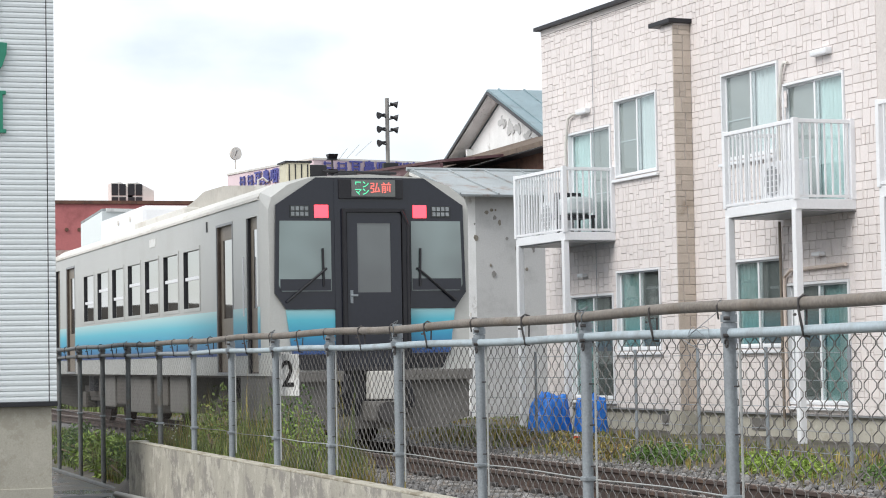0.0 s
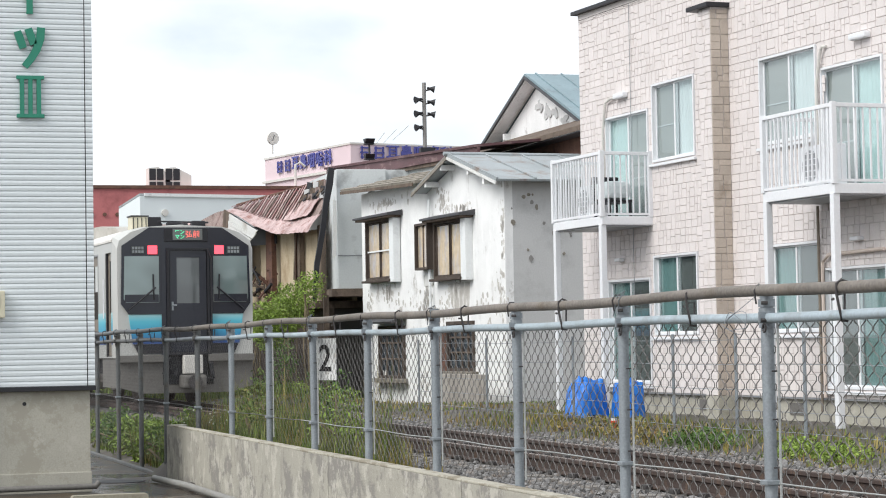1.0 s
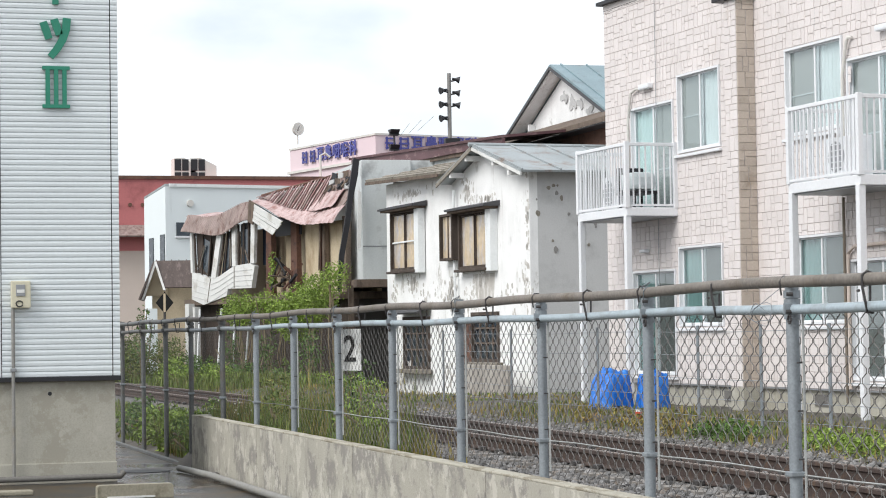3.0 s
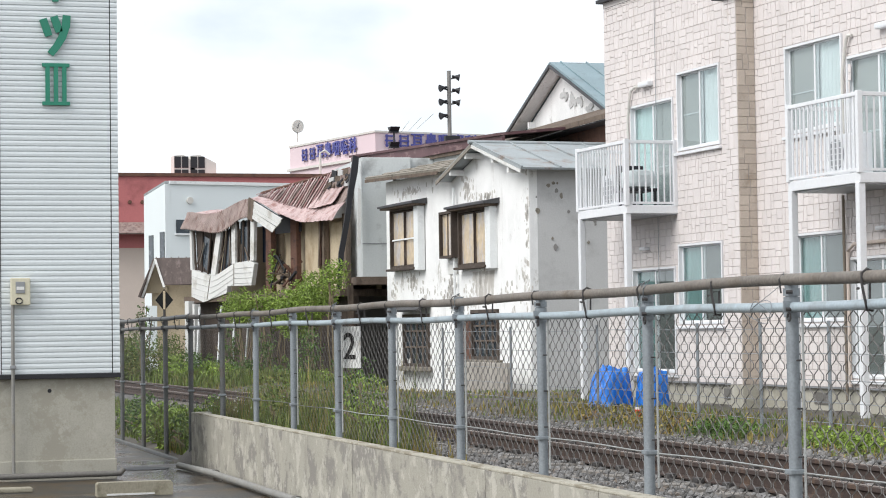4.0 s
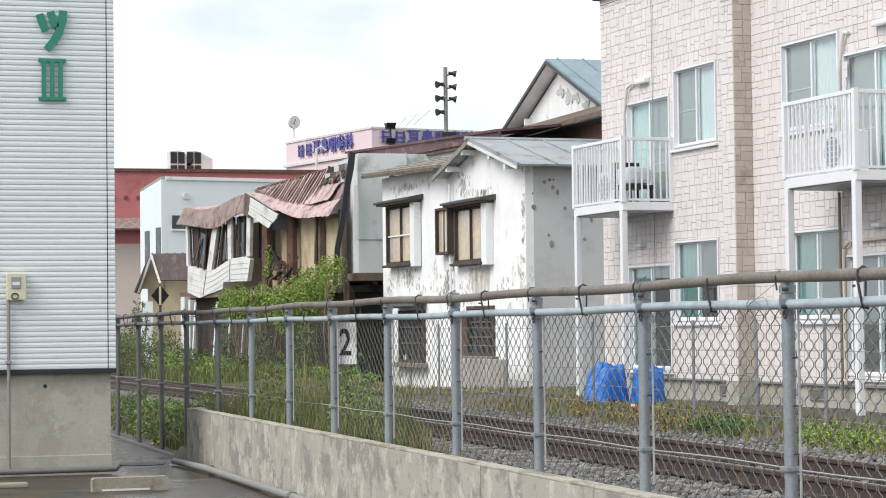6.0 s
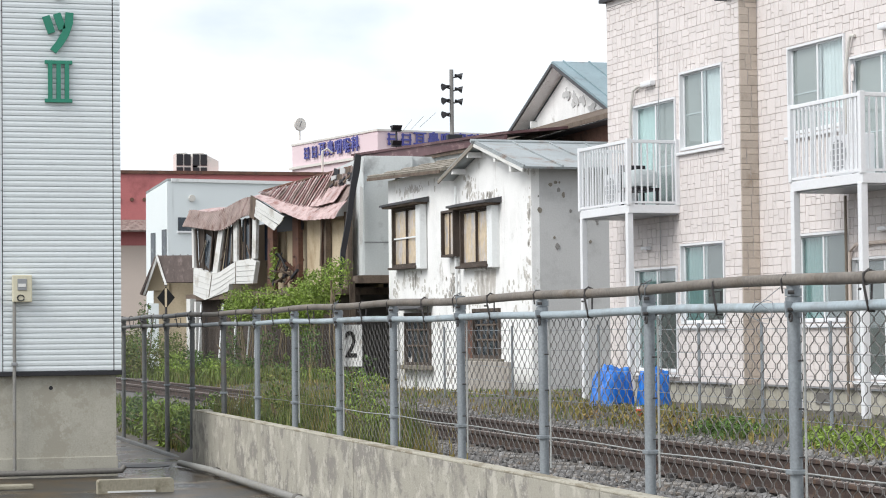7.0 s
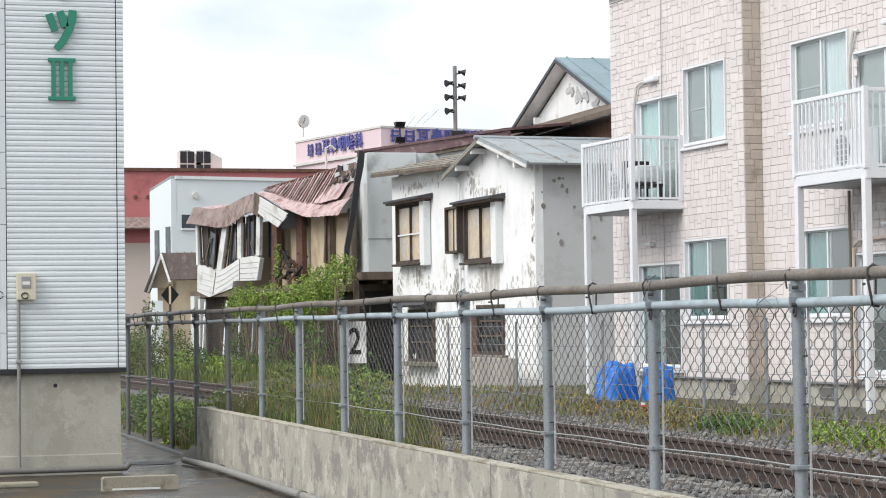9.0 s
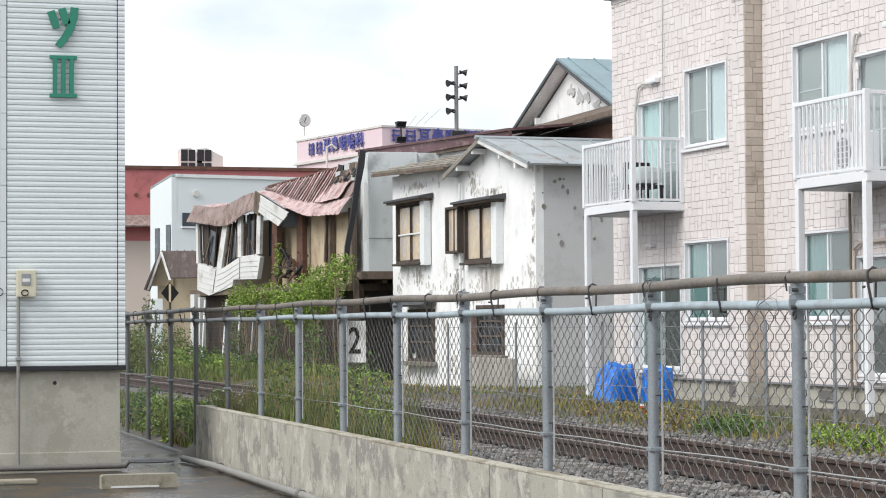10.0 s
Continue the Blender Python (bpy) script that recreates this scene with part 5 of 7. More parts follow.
        for k in range(5):
            part("hose", tube([(-0.42 + 0.02 * k, -0.05, 0.95), (-0.4 - 0.03 * k, -0.14, 0.75 - 0.03 * k), (-0.28 + 0.01 * k, -0.1, 0.6), (-0.2, -0.02, 0.72)], 0.018, 6), "dark", cab)
            if k < 3:
                part("hose", tube([(0.42 + 0.03 * k, -0.05, 0.95), (0.46 + 0.03 * k, -0.16, 0.6 - 0.04 * k), (0.3, -0.1, 0.5)], 0.018, 6), "dark", cab)
        return cab

    front(1)
    front(-1)
    # bogies and underfloor machines
    for s in (-1.37, 1.33):
        part("side_skirt", box(s, s + 0.04, 0.1, 1.7, 0.36, 0.95), "skirt", t)
    for y0 in (3.2, 15.2):
        bg = part("bogie", box(-1.0, 1.0, y0 - 1.5, y0 + 1.5, 0.42, 0.62, bevel=0.03), "under", t)
        for wy in (y0 - 1.05, y0 + 1.05):
            for sx in (-0.56, 0.56):
                part("wheel", tube([(sx - 0.06, wy, 0.43), (sx + 0.06, wy, 0.43)], 0.43, 24), "rust", bg)
            part("axle", tube([(-0.6, wy, 0.43), (0.6, wy, 0.43)], 0.08, 10), "iron", bg)
            for sx in (-0.98, 0.98):
                part("axle_box", box(sx - 0.12, sx + 0.12, wy - 0.2, wy + 0.2, 0.28, 0.6, bevel=0.04), "under", bg)
        for sx in (-0.95, 0.95):
            part("side_frame", box(sx - 0.07, sx + 0.07, y0 - 1.4, y0 + 1.4, 0.50, 0.72, bevel=0.03), "under", bg)
            part("spring", tube([(sx, y0, 0.62), (sx, y0, 0.95)], 0.22, 12), "dark", bg)
    for k, (a, b, z) in enumerate(((5.6, 6.9, 0.35), (7.1, 8.2, 0.45), (8.5, 10.4, 0.30), (10.7, 11.6, 0.42), (11.8, 12.9, 0.36), (13.0, 13.5, 0.5))):
        part("underfloor_case", box(-1.28, 1.28, a, b, z, 0.93, bevel=0.03), "under" if k % 2 else "skirt", t)
    return t


train = railcar()


# ---- old white plastered house beyond the track ----
ON_HOUSE = pose(15.8, 47.29, 0.0, 0, 0, -86.3)
house = empty("plaster_house", ON_HOUSE, "old two-storey house with peeling white plaster and a sheet roof", "house")
lower_open = [(-8.95, -7.05, 0.85, 2.12), (-3.75, -2.05, 1.07, 2.17)]
part("left_wall", wall(-10.45, -4.7, -0.3, 5.82, 0.2, [(-9.58, -7.65, 3.46, 4.94), lower_open[0]], y=0.02), "plaster", house)
part("right_wall", wall(-4.7, 0.0, -0.3, 5.42, 0.2, [(-4.27, -2.45, 3.34, 4.62), lower_open[1], (-4.62, -3.95, 0.1, 2.0)]), "plaster", house)
part("gable", prism([(-4.7, 5.42), (0.0, 5.42), (-0.2, 5.50), (-2.7, 6.16), (-4.7, 5.62)], 0.2), "plaster", house)
# side and back walls: the white plaster's shade is put into a grey colour
part("side_wall", box(-0.2, -0.003, 0.2, 7.5, -0.3, 5.40), "plaster_shade_bare", house, "plastered side wall, greyed for shade")
part("corner_strip", box(-0.03, 0.006, -0.006, 0.06, -0.3, 5.4), "plaster", house)
part("far_wall", box(-10.45, -10.25, 0.22, 7.5, -0.3, 5.9), "plaster_shade_bare", house)
part("back_wall", box(-10.45, 0, 7.5, 7.7, -0.3, 6.0), "plaster_shade_bare", house)
# dark backing and floor stand in for the unlit rooms
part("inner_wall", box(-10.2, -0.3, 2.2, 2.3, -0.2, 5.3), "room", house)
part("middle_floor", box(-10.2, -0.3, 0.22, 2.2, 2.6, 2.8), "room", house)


def slab(p, q, r, thick, bm=None):
    """A sloping board: corner p, along to q, and from p across to r."""
    bm = bm or bmesh.new()
    p, q, r = Vector(p), Vector(q), Vector(r)
    n = (q - p).cross(r - p).normalized()
    if n.z < 0:
        n = -n
    a = [p, q, q + r - p, r]
    lo = [bm.verts.new(v) for v in a]
    hi = [bm.verts.new(v + n * thick) for v in a]
    bm.faces.new(lo[::-1])
    bm.faces.new(hi)
    for i in range(4):
        j = (i + 1) % 4
        bm.faces.new((lo[i], lo[j], hi[j], hi[i]))
    return bm


RIDGE, EAVE, TOP = 6.20, 5.37, -2.7
gable_roof = part("roof", slab((TOP, -0.38, RIDGE), (TOP, 7.7, RIDGE), (0.45, -0.38, EAVE), 0.05), "roof_grey", house, "grey weathered sheet roof")
part("roof_sheet", slab((TOP, -0.38, RIDGE), (TOP, 7.7, RIDGE), (-5.25, -0.38, 5.47), 0.05), "roof_grey", gable_roof)
for k in range(9):
    y = -0.36 + k * 0.95
    part("seam", slab((TOP, y, RIDGE + 0.055), (TOP, y + 0.035, RIDGE + 0.055), (0.46, y, EAVE + 0.055), 0.03), "roof_grey", gable_roof)
part("rake_board", slab((TOP, -0.40, RIDGE - 0.08), (TOP, -0.37, RIDGE - 0.08), (0.45, -0.40, EAVE - 0.08), 0.07), "board_white", house)
part("rake_board", slab((TOP, -0.40, RIDGE - 0.08), (TOP, -0.37, RIDGE - 0.08), (-5.25, -0.40, 5.39), 0.09), "roof_wood", house)
part("ridge_cap", tube([(TOP, -0.46, RIDGE + 0.06), (TOP, 7.7, RIDGE + 0.06)], 0.05, 8), "roof_grey", gable_roof)
for x in (-4.3, -3.2, -1.4, -0.4):
    z = RIDGE - abs(x - TOP) * (RIDGE - EAVE) / 2.75
    part("purlin_end", box(x - 0.05, x + 0.05, -0.36, 0.02, z - 0.15, z - 0.02), "plaster", house)
left_roof = part("left_roof", slab((-10.9, -0.42, 5.90), (-4.75, -0.42, 5.70), (-10.9, 2.2, 6.47), 0.06), "roof_wood", house, "worn mossy board roof")
for k in range(6):
    part("roof_batten", slab((-10.92, -0.43 + k * 0.5, 5.96 + k * 0.109), (-4.75, -0.43 + k * 0.5, 5.76 + k * 0.109), (-10.92, -0.33 + k * 0.5, 6.0 + k * 0.109), 0.02), "roof_wood", left_roof)
part("eave_board", prism([(-10.9, 5.84), (-5.0, 5.65), (-5.0, 5.73), (-10.9, 5.92)], 0.03, at=-0.45), "old_wood", left_roof)
part("downpipe", tube([(-4.78, -0.10, 5.3), (-4.78, -0.10, 3.4), (-4.78, -0.06, 0.1)], 0.035, 8), "panel_grey", house)


stain_rng = random.Random(15)


def bay(x0, x1, z0, z1, shutter, hood, panes=2):
    """A box window with a dark wooden frame, hood, sill and shutter case."""
    w = part("window", ring(x0 - 0.07, x1 + 0.07, z0 - 0.05, z1 + 0.08, 0.065, -0.16, 0.05), "frame_wood", house, "dark wooden window with amber frosted panes")
    step = (x1 - x0) / panes
    for k in range(panes):
        a = x0 + k * step
        part("sash", ring(a, a + step, z0, z1, 0.034, -0.10 + 0.03 * (k % 2), -0.06 + 0.03 * (k % 2)), "frame_wood", w)
        part("pane", box(a + 0.03, a + step - 0.03, -0.075 + 0.03 * (k % 2), -0.065 + 0.03 * (k % 2), z0 + 0.04, z1 - 0.04), "amber", w)
    part("sill", box(x0 - 0.2, x1 + 0.15, -0.24, 0.0, z0 - 0.11, z0 - 0.05, bevel=0.01), "frame_wood", w)
    if hood:
        part("hood", prism([(-0.42, z1 + 0.12), (-0.42, z1 + 0.17), (0.0, z1 + 0.26), (0.0, z1 + 0.12)], x1 - x0 + (0.95 if shutter else 0.5), axis="x", at=x0 - 0.35), "lead", w)
        part("hood_board", box(x0 - 0.3, x1 + (0.48 if shutter else 0.1), -0.36, 0.0, z1 + 0.07, z1 + 0.14), "old_wood", w)
    if shutter:
        part("shutter_case", box(x1 + 0.09, x1 + 0.42, -0.20, 0.0, z0 - 0.14, z1 + 0.06, bevel=0.015), "panel_grey", w, "pale grey shutter case")
    return w


wa = bay(-9.58, -7.65, 3.46, 4.94, True, True)
part("crossbar", box(-9.58, -7.65, -0.115, -0.09, 4.16, 4.20), "panel_grey", wa)
wb = bay(-4.27, -2.45, 3.34, 4.62, True, True)
ws = part("side_window", ring(-5.55, -4.62, 3.55, 4.72, 0.06, -0.22, 0.02), "frame_wood", house, "small box window with amber panes")
part("pane", box(-5.47, -4.70, -0.14, -0.13, 3.62, 4.65), "amber", ws)
part("mullion", box(-5.1, -5.05, -0.16, -0.12, 3.6, 4.66), "old_wood", ws)
for x0, x1, z0, z1 in lower_open:
    w = part("window", ring(x0 - 0.05, x1 + 0.05, z0 - 0.05, z1 + 0.06, 0.08, -0.06, 0.08), "frame_wood", house, "dark broken ground-floor window")
    part("pane", box(x0 + 0.02, x1 - 0.02, 0.03, 0.04, z0, z1), "old_pane", w)
    for k in range(1, 4):
        part("mullion", box(x0 + (x1 - x0) * k / 4 - 0.02, x0 + (x1 - x0) * k / 4 + 0.02, -0.01, 0.03, z0, z1), "old_wood", w)
    for k in (0.35, 0.68):
        part("crossbar", box(x0, x1, -0.012, 0.028, z0 + k * (z1 - z0), z0 + k * (z1 - z0) + 0.04), "old_wood", w)
    part("sill", box(x0 - 0.2, x1 + 0.25, -0.3, 0.0, z0 - 0.16, z0 - 0.05, bevel=0.02), "roof_wood", w)
    if x0 < -5:
        part("hood", slab((x0 - 0.2, -0.4, z1 + 0.12), (x1 + 0.2, -0.4, z1 + 0.12), (x0 - 0.2, 0.0, z1 + 0.3), 0.05), "lead", w)
part("back_door", box(-4.58, -3.99, 0.05, 0.1, 0.1, 2.0), "brown_wood", house, "dark wooden back door")
part("block_wall", box(-2.5, 0.35, -0.75, -0.62, -0.2, 0.98, bevel=0.02), "block_wall", house, "low weathered block wall")
def flakes(name, spots, material, at, size, axis="y"):
    """Scaled plaster: many thin ragged chips, thinning out from the middle of each spot; the chips differ in height by a hair."""
    bm = bmesh.new()
    for x, z, w, h, n in spots:
        for k in range(n):
            cx, cz = x + stain_rng.gauss(0, w * 0.5), z + stain_rng.gauss(0, h * 0.5)
            s = size * stain_rng.uniform(0.35, 1.3)
            edge = [(cx + 0.8 * s * math.cos(q) * stain_rng.uniform(0.5, 1.2), cz + 1.05 * s * math.sin(q) * stain_rng.uniform(0.5, 1.2)) for q in [i * 0.698 for i in range(9)]]
            prism(edge, 0.006 + 0.004 * stain_rng.random(), bm, axis, at)
    return tagged(part(name, bm, material, house, "scoured grey plaster"), kind="stuff")


flakes("worn_patch", ((-5.3, 2.75, 0.5, 0.55, 60), (-4.7, 2.4, 0.5, 0.4, 40), (-3.2, 2.95, 0.7, 0.22, 45), (-2.9, 4.98, 0.9, 0.10, 40), (-4.1, 5.25, 0.35, 0.28, 40), (-0.25, 2.7, 0.3, 0.7, 35), (-0.12, 4.4, 0.12, 0.9, 30), (-1.2, 2.5, 0.8, 0.5, 22), (-3.6, 2.4, 0.9, 0.3, 30)), "worn_plaster", -0.004, 0.07)
flakes("worn_patch", ((-8.3, 3.05, 0.6, 0.28, 55), (-9.9, 3.0, 0.3, 0.6, 30), (-9.2, 0.7, 0.7, 0.35, 40), (-5.6, 0.6, 0.4, 0.5, 30), (-7.0, 2.6, 1.2, 0.4, 30), (-8.5, 5.45, 1.4, 0.12, 50)), "worn_plaster", 0.016, 0.07)
part("run_stain", prism([(-3.75, 3.16), (-2.25, 3.16), (-2.35, 2.55), (-2.9, 2.45), (-3.5, 2.58)], 0.004, at=-0.001), "worn_plaster", house, "brown run-off stain under the sill")
part("plaster_patch", box(-5.45, -4.82, -0.012, 0.02, 3.15, 3.42, bevel=0.005), "board_white", house)
patch_rng = random.Random(4)
for k in range(26):
    y, z, s = patch_rng.uniform(0.15, 2.9), (patch_rng.uniform(4.75, 5.3) if k < 14 else patch_rng.uniform(3.6, 4.5)), patch_rng.uniform(0.015, 0.065) * (1.5 if k % 7 == 0 else 1.0)
    bm = bmesh.new()
    pts = [(y + s * (0.6 + 0.6 * patch_rng.random()) * math.cos(a), z + 1.3 * s * (0.6 + 0.6 * patch_rng.random()) * math.sin(a)) for a in [i * 0.785 for i in range(8)]]
    part("bare_patch", prism(pts, 0.005 + 0.0006 * k, axis="x", at=-0.002), "pole" if k % 3 else "roof_wood", house, "patch of bare render")

# ---- long building behind, with a dark roof edge ----
long_house = empty("long_house", pose(17.65, 46.8, 0, 0, 0, -86.3), "long old wooden house with a dark brown roof edge", "house")
part("eave_fascia", prism([(-19.45, 6.80), (-6.5, 6.58), (-6.5, 6.74), (-19.45, 7.20)], 0.08, at=-0.14), "maroon", long_house, "faded maroon eave board")
part("roof", slab((-19.5, -0.2, 7.20), (-6.5, -0.2, 6.745), (-19.5, 2.0, 7.42), 0.07), "maroon", long_house)
part("eave_shadow_board", prism([(-19.3, 6.70), (-6.6, 6.48), (-6.6, 6.58), (-19.3, 6.80)], 0.05, at=-0.09), "old_wood", long_house)
part("wall", prism([(-19.1, -0.3), (-6.6, -0.3), (-6.6, 6.58), (-19.1, 7.12)], 0.2, at=0.02), "annex_grey", long_house)
annex = empty("grey_annex", pose(14.68, 59.0, 0, 0, 0, -4), "grey panelled upper storey on posts over a dark opening", "house")
part("end_panel", box(0.1, 1.5, 0.0, 0.15, 3.27, 6.62, bevel=0.01), "annex_grey", annex)
part("upper_panel", box(0.1, 3.0, 0.15, 5.0, 3.27, 6.62), "annex_grey", annex)
part("panel_seam", box(0.1, 1.5, -0.008, 0.0, 4.18, 4.21), "grey_frame", annex)
part("sill_beam", box(-0.1, 3.0, -0.08, 5, 3.05, 3.27, bevel=0.01), "old_wood", annex)
part("corner_fascia", prism([(-0.16, 6.66), (0.0, 6.62), (-0.04, 6.2), (-0.19, 5.5), (-0.27, 4.9), (-0.46, 3.9), (-0.54, 2.9), (-0.66, 2.95), (-0.60, 3.96), (-0.44, 4.8), (-0.34, 5.54)], 0.12, at=-0.2), "dark", annex, "splintered dark corner boards")
part("torn_strip", prism([(-0.05, 5.75), (0.03, 5.7), (0.04, 4.9), (0.0, 4.15), (-0.09, 4.1), (-0.07, 4.9)], 0.03, at=-0.24), "board_white", annex)
for x, y in ((-0.25, 0.0), (1.4, 0.2)):
    part("post", box(x - 0.07, x + 0.07, y, y + 0.14, -0.3, 3.1), "old_wood", annex)
part("dark_back_wall", box(-0.3, 3.0, 2.0, 2.1, -0.3, 3.1), "skirt", annex)
part("inner_side", box(1.5, 1.6, 0.3, 5, -0.3, 3.1), "skirt", annex)

# ---- gabled house behind ----
gh = empty("gabled_house", pose(19.5, 56.4, 0, 0, 0, -90), "cream gabled house with a blue-grey roof behind the white house", "house")
part("gable_wall", prism([(-3.7, 3), (3.7, 3), (3.7, 7.35), (0, 8.80), (-3.7, 7.35)], 0.2, at=0.42), "plaster", gh)
part("side_wall", box(3.5, 3.7, 0.9, 9, 3, 7.3), "brown_wood", gh)
gr = part("roof", slab((0, 0, 9.0), (0, 9.5, 9.0), (4.5, 0, 7.25), 0.08), "roof_blue", gh, "blue-grey sheet roof")
part("roof_sheet", slab((0, 0, 9.0), (0, 9.5, 9.0), (-4.5, 0, 7.25), 0.08), "roof_blue", gr)
for k in range(12):
    part("seam", slab((0, 0.3 + k * 0.75, 9.085), (0, 0.34 + k * 0.75, 9.085), (4.5, 0.3 + k * 0.75, 7.335), 0.03), "roof_blue", gr)
for s in (-1, 1):
    part("rake_board", slab((0, -0.03, 8.93), (0, 0.02, 8.93), (s * 4.5, -0.03, 7.18), 0.08), "lead", gr)
    part("soffit", slab((0, 0.025, 8.90), (0, 0.44, 8.90), (s * 4.5, 0.025, 7.15), 0.05), "plaster", gr, "white boarded soffit")
for k in range(1):
    x = -2.6 + k * 1.3
    part("bracket", box(x - 0.06, x + 0.06, 0.22, 0.43, 8.78 - abs(x) * 0.39 - 0.28, 8.78 - abs(x) * 0.39 - 0.1), "plaster", gh)
for k in range(26):
    a = patch_rng.uniform(-0.3, 2.6)
    z = 8.18 + patch_rng.uniform(-0.2, 0.12) - 0.27 * a
    s = patch_rng.uniform(0.05, 0.12)
    part("bare_patch", prism([(a + s * 1.4 * (0.5 + patch_rng.random()) * math.cos(q), z + s * (0.5 + patch_rng.random()) * math.sin(q)) for q in [i * 0.7 for i in range(9)]], 0.006 + 0.0012 * k, at=0.412 - 0.0012 * k), "plaster_shade_bare", gh, "patch of bare render")
part("skirt_roof", slab((-3.6, -0.6, 7.02), (9, -0.6, 6.98), (-3.6, 0.1, 7.36), 0.06), "old_wood", gh)
part("skirt_board", box(-3.6, 9, -0.63, -0.60, 6.93, 7.06), "old_wood", gh)
part("skirt_soffit", box(-3.6, 9, -0.59, 0.0, 6.90, 6.93), "lead", gh)
part("lower_wall", box(-3.6, 9, -0.12, 0.1, -0.3, 6.9), "brown_wood", gh, "dark brown boarded wall")

# ---- half-collapsed wooden building ----
ruin = empty("ruined_house", pose(14.3, 60.2, 0, 0, 0, -75.5), "half-collapsed wooden house with buckled red sheet roof", "ruined house")
rr = random.Random(8)
part("back_wall", box(-10.4, 0.4, 1.1, 1.25, 2.96, 5.1), "cream", ruin, "exposed cream inner wall")
part("floor", box(-10.4, 0.4, -0.1, 4, 2.75, 2.95), "old_wood", ruin)
# dark wall colour stands in for the shadow of the open underside
part("lower_wall", box(-10.6, 0.4, 0.35, 0.5, -0.3, 2.75), "frame_wood", ruin)
for x, w, m in ((-4.77, 0.42, "brown_wood"), (-3.08, 0.42, "brown_wood"), (-1.23, 0.11, "brown_wood"), (-1.04, 0.10, "old_wood"), (0.2, 0.2, "old_wood")):
    part("post", prism([(x, 2.9), (x + w, 2.9), (x + w + rr.uniform(-0.05, 0.05), 5.1), (x + rr.uniform(-0.05, 0.05), 5.1)], 0.16, at=0.1), m, ruin)
part("inner_panel", box(-5.2, -4.5, 0.62, 0.66, 2.95, 5.0), "cream", ruin)
part("inner_panel", box(-4.3, -3.0, 0.55, 0.6, 2.95, 5.0), "cream", ruin)
part("inner_panel", box(-2.6, -1.2, 0.35, 0.4, 2.95, 5.0), "cream", ruin)
part("inner_panel", box(-0.93, 0.15, 0.3, 0.35, 2.95, 4.9), "cream", ruin)
part("hanging_lath", prism([(-1.18, 3.6), (-1.12, 3.6), (-0.98, 5.0), (-1.05, 5.0)], 0.03, at=0.02), "old_wood", ruin)


def sheet(x0, x1, edge, top, y_edge, y_top, nx=60, ny=10, rib=0.035, seed=0.0, rough=0.06, fan=0.0):
    """A buckled corrugated roof sheet between two heights that follow x; fan turns the ribs over toward the top."""
    v, f = [], []
    for i in range(nx + 1):
        x = x0 + (x1 - x0) * i / nx
        for j in range(ny + 1):
            t = j / ny
            z = edge(x) * (1 - t) + top(x) * t + rib * (1 if i % 4 < 2 else -1) * 0.5 + rough * noise.noise((x * 0.9, t * 1.5, seed))
            v.append((x + fan * t + 0.06 * noise.noise((x * 0.7, t * 2, seed + 9)), y_edge * (1 - t) + y_top * t - rib * (1 if i % 4 < 2 else -1) * 0.6 + rough * noise.noise((x, t * 2, seed + 3)), z))
    n = ny + 1
    f = [(i * n + j, (i + 1) * n + j, (i + 1) * n + j + 1, i * n + j + 1) for i in range(nx) for j in range(ny)]
    return v, f


def thick(ob, t=0.02):
    m = ob.modifiers.new("thickness", "SOLIDIFY")
    m.thickness = t
    return ob


def eave_left(x):
    """The buckled roof edge over the bay: sinking, then lifting in a wave."""
    return 5.15 - 0.23 * smooth(-10.1, -7.6, x) + 0.36 * smooth(-7.3, -5.2, x)


def crest_left(x):
    return 5.68 - 0.12 * smooth(-10.3, -8.2, x) + 0.30 * smooth(-8.2, -5.9, x)


def eave_right(x):
    return 4.91 + 0.102 * max(0.0, -0.8 - x) ** 1.6


def fold_right(x):
    return 5.33 + 0.088 * max(0.0, -1.3 - x) ** 1.45 + 0.06 * max(0.0, x + 1.2)


def crest_right(x):
    return 6.08 + 0.066 * (x + 6.4)


# lower pink sheets, lapped one over the next
for a, b in ((-4.75, -2.9), (-2.95, -1.2), (-1.25, 0.45)):
    thick(part("lower_roof_sheet", sheet(a, b, eave_right, fold_right, -0.32, 0.1, 24, 5, 0.012, a, 0.05), "roof_rust", ruin, "faded pink roof sheet"), 0.015)
thick(part("roof_lining", sheet(-5.3, 0.1, lambda x: fold_right(x) - 0.05, lambda x: crest_right(x) - 0.06, 0.14, 0.84, 30, 6, 0.0, 2.0, 0.03), "roof_brown", ruin))
# ribbed red strips that fan out from the valley
for k in range(24):
    u0 = k / 24
    xb, xt = -5.3 + 3.95 * u0, -6.3 + 5.0 * u0
    zb, zt = fold_right(xb) - 0.02, crest_right(xt) + 0.02 * math.sin(k * 2.1)
    sv = []
    for q in range(5):
        u = q / 4
        for dx, lift in ((0.0, 0.0), (0.07, 0.0), (0.085, 0.06), (0.15, 0.06)):
            sv.append((xb + (xt - xb) * u + dx * (1 + 0.2 * u), 0.08 + 0.70 * u - lift, zb + (zt - zb) * u + 0.02 * math.sin(k + q)))
    sf = [(q * 4 + c, q * 4 + c + 1, q * 4 + c + 5, q * 4 + c + 4) for q in range(4) for c in range(3)]
    thick(part("roof_strip", (sv, sf), ("roof_rust", "red_rib", "roof_rust", "roof_brown", "red_rib")[k % 5], ruin, "faded red roof strip"), 0.012)
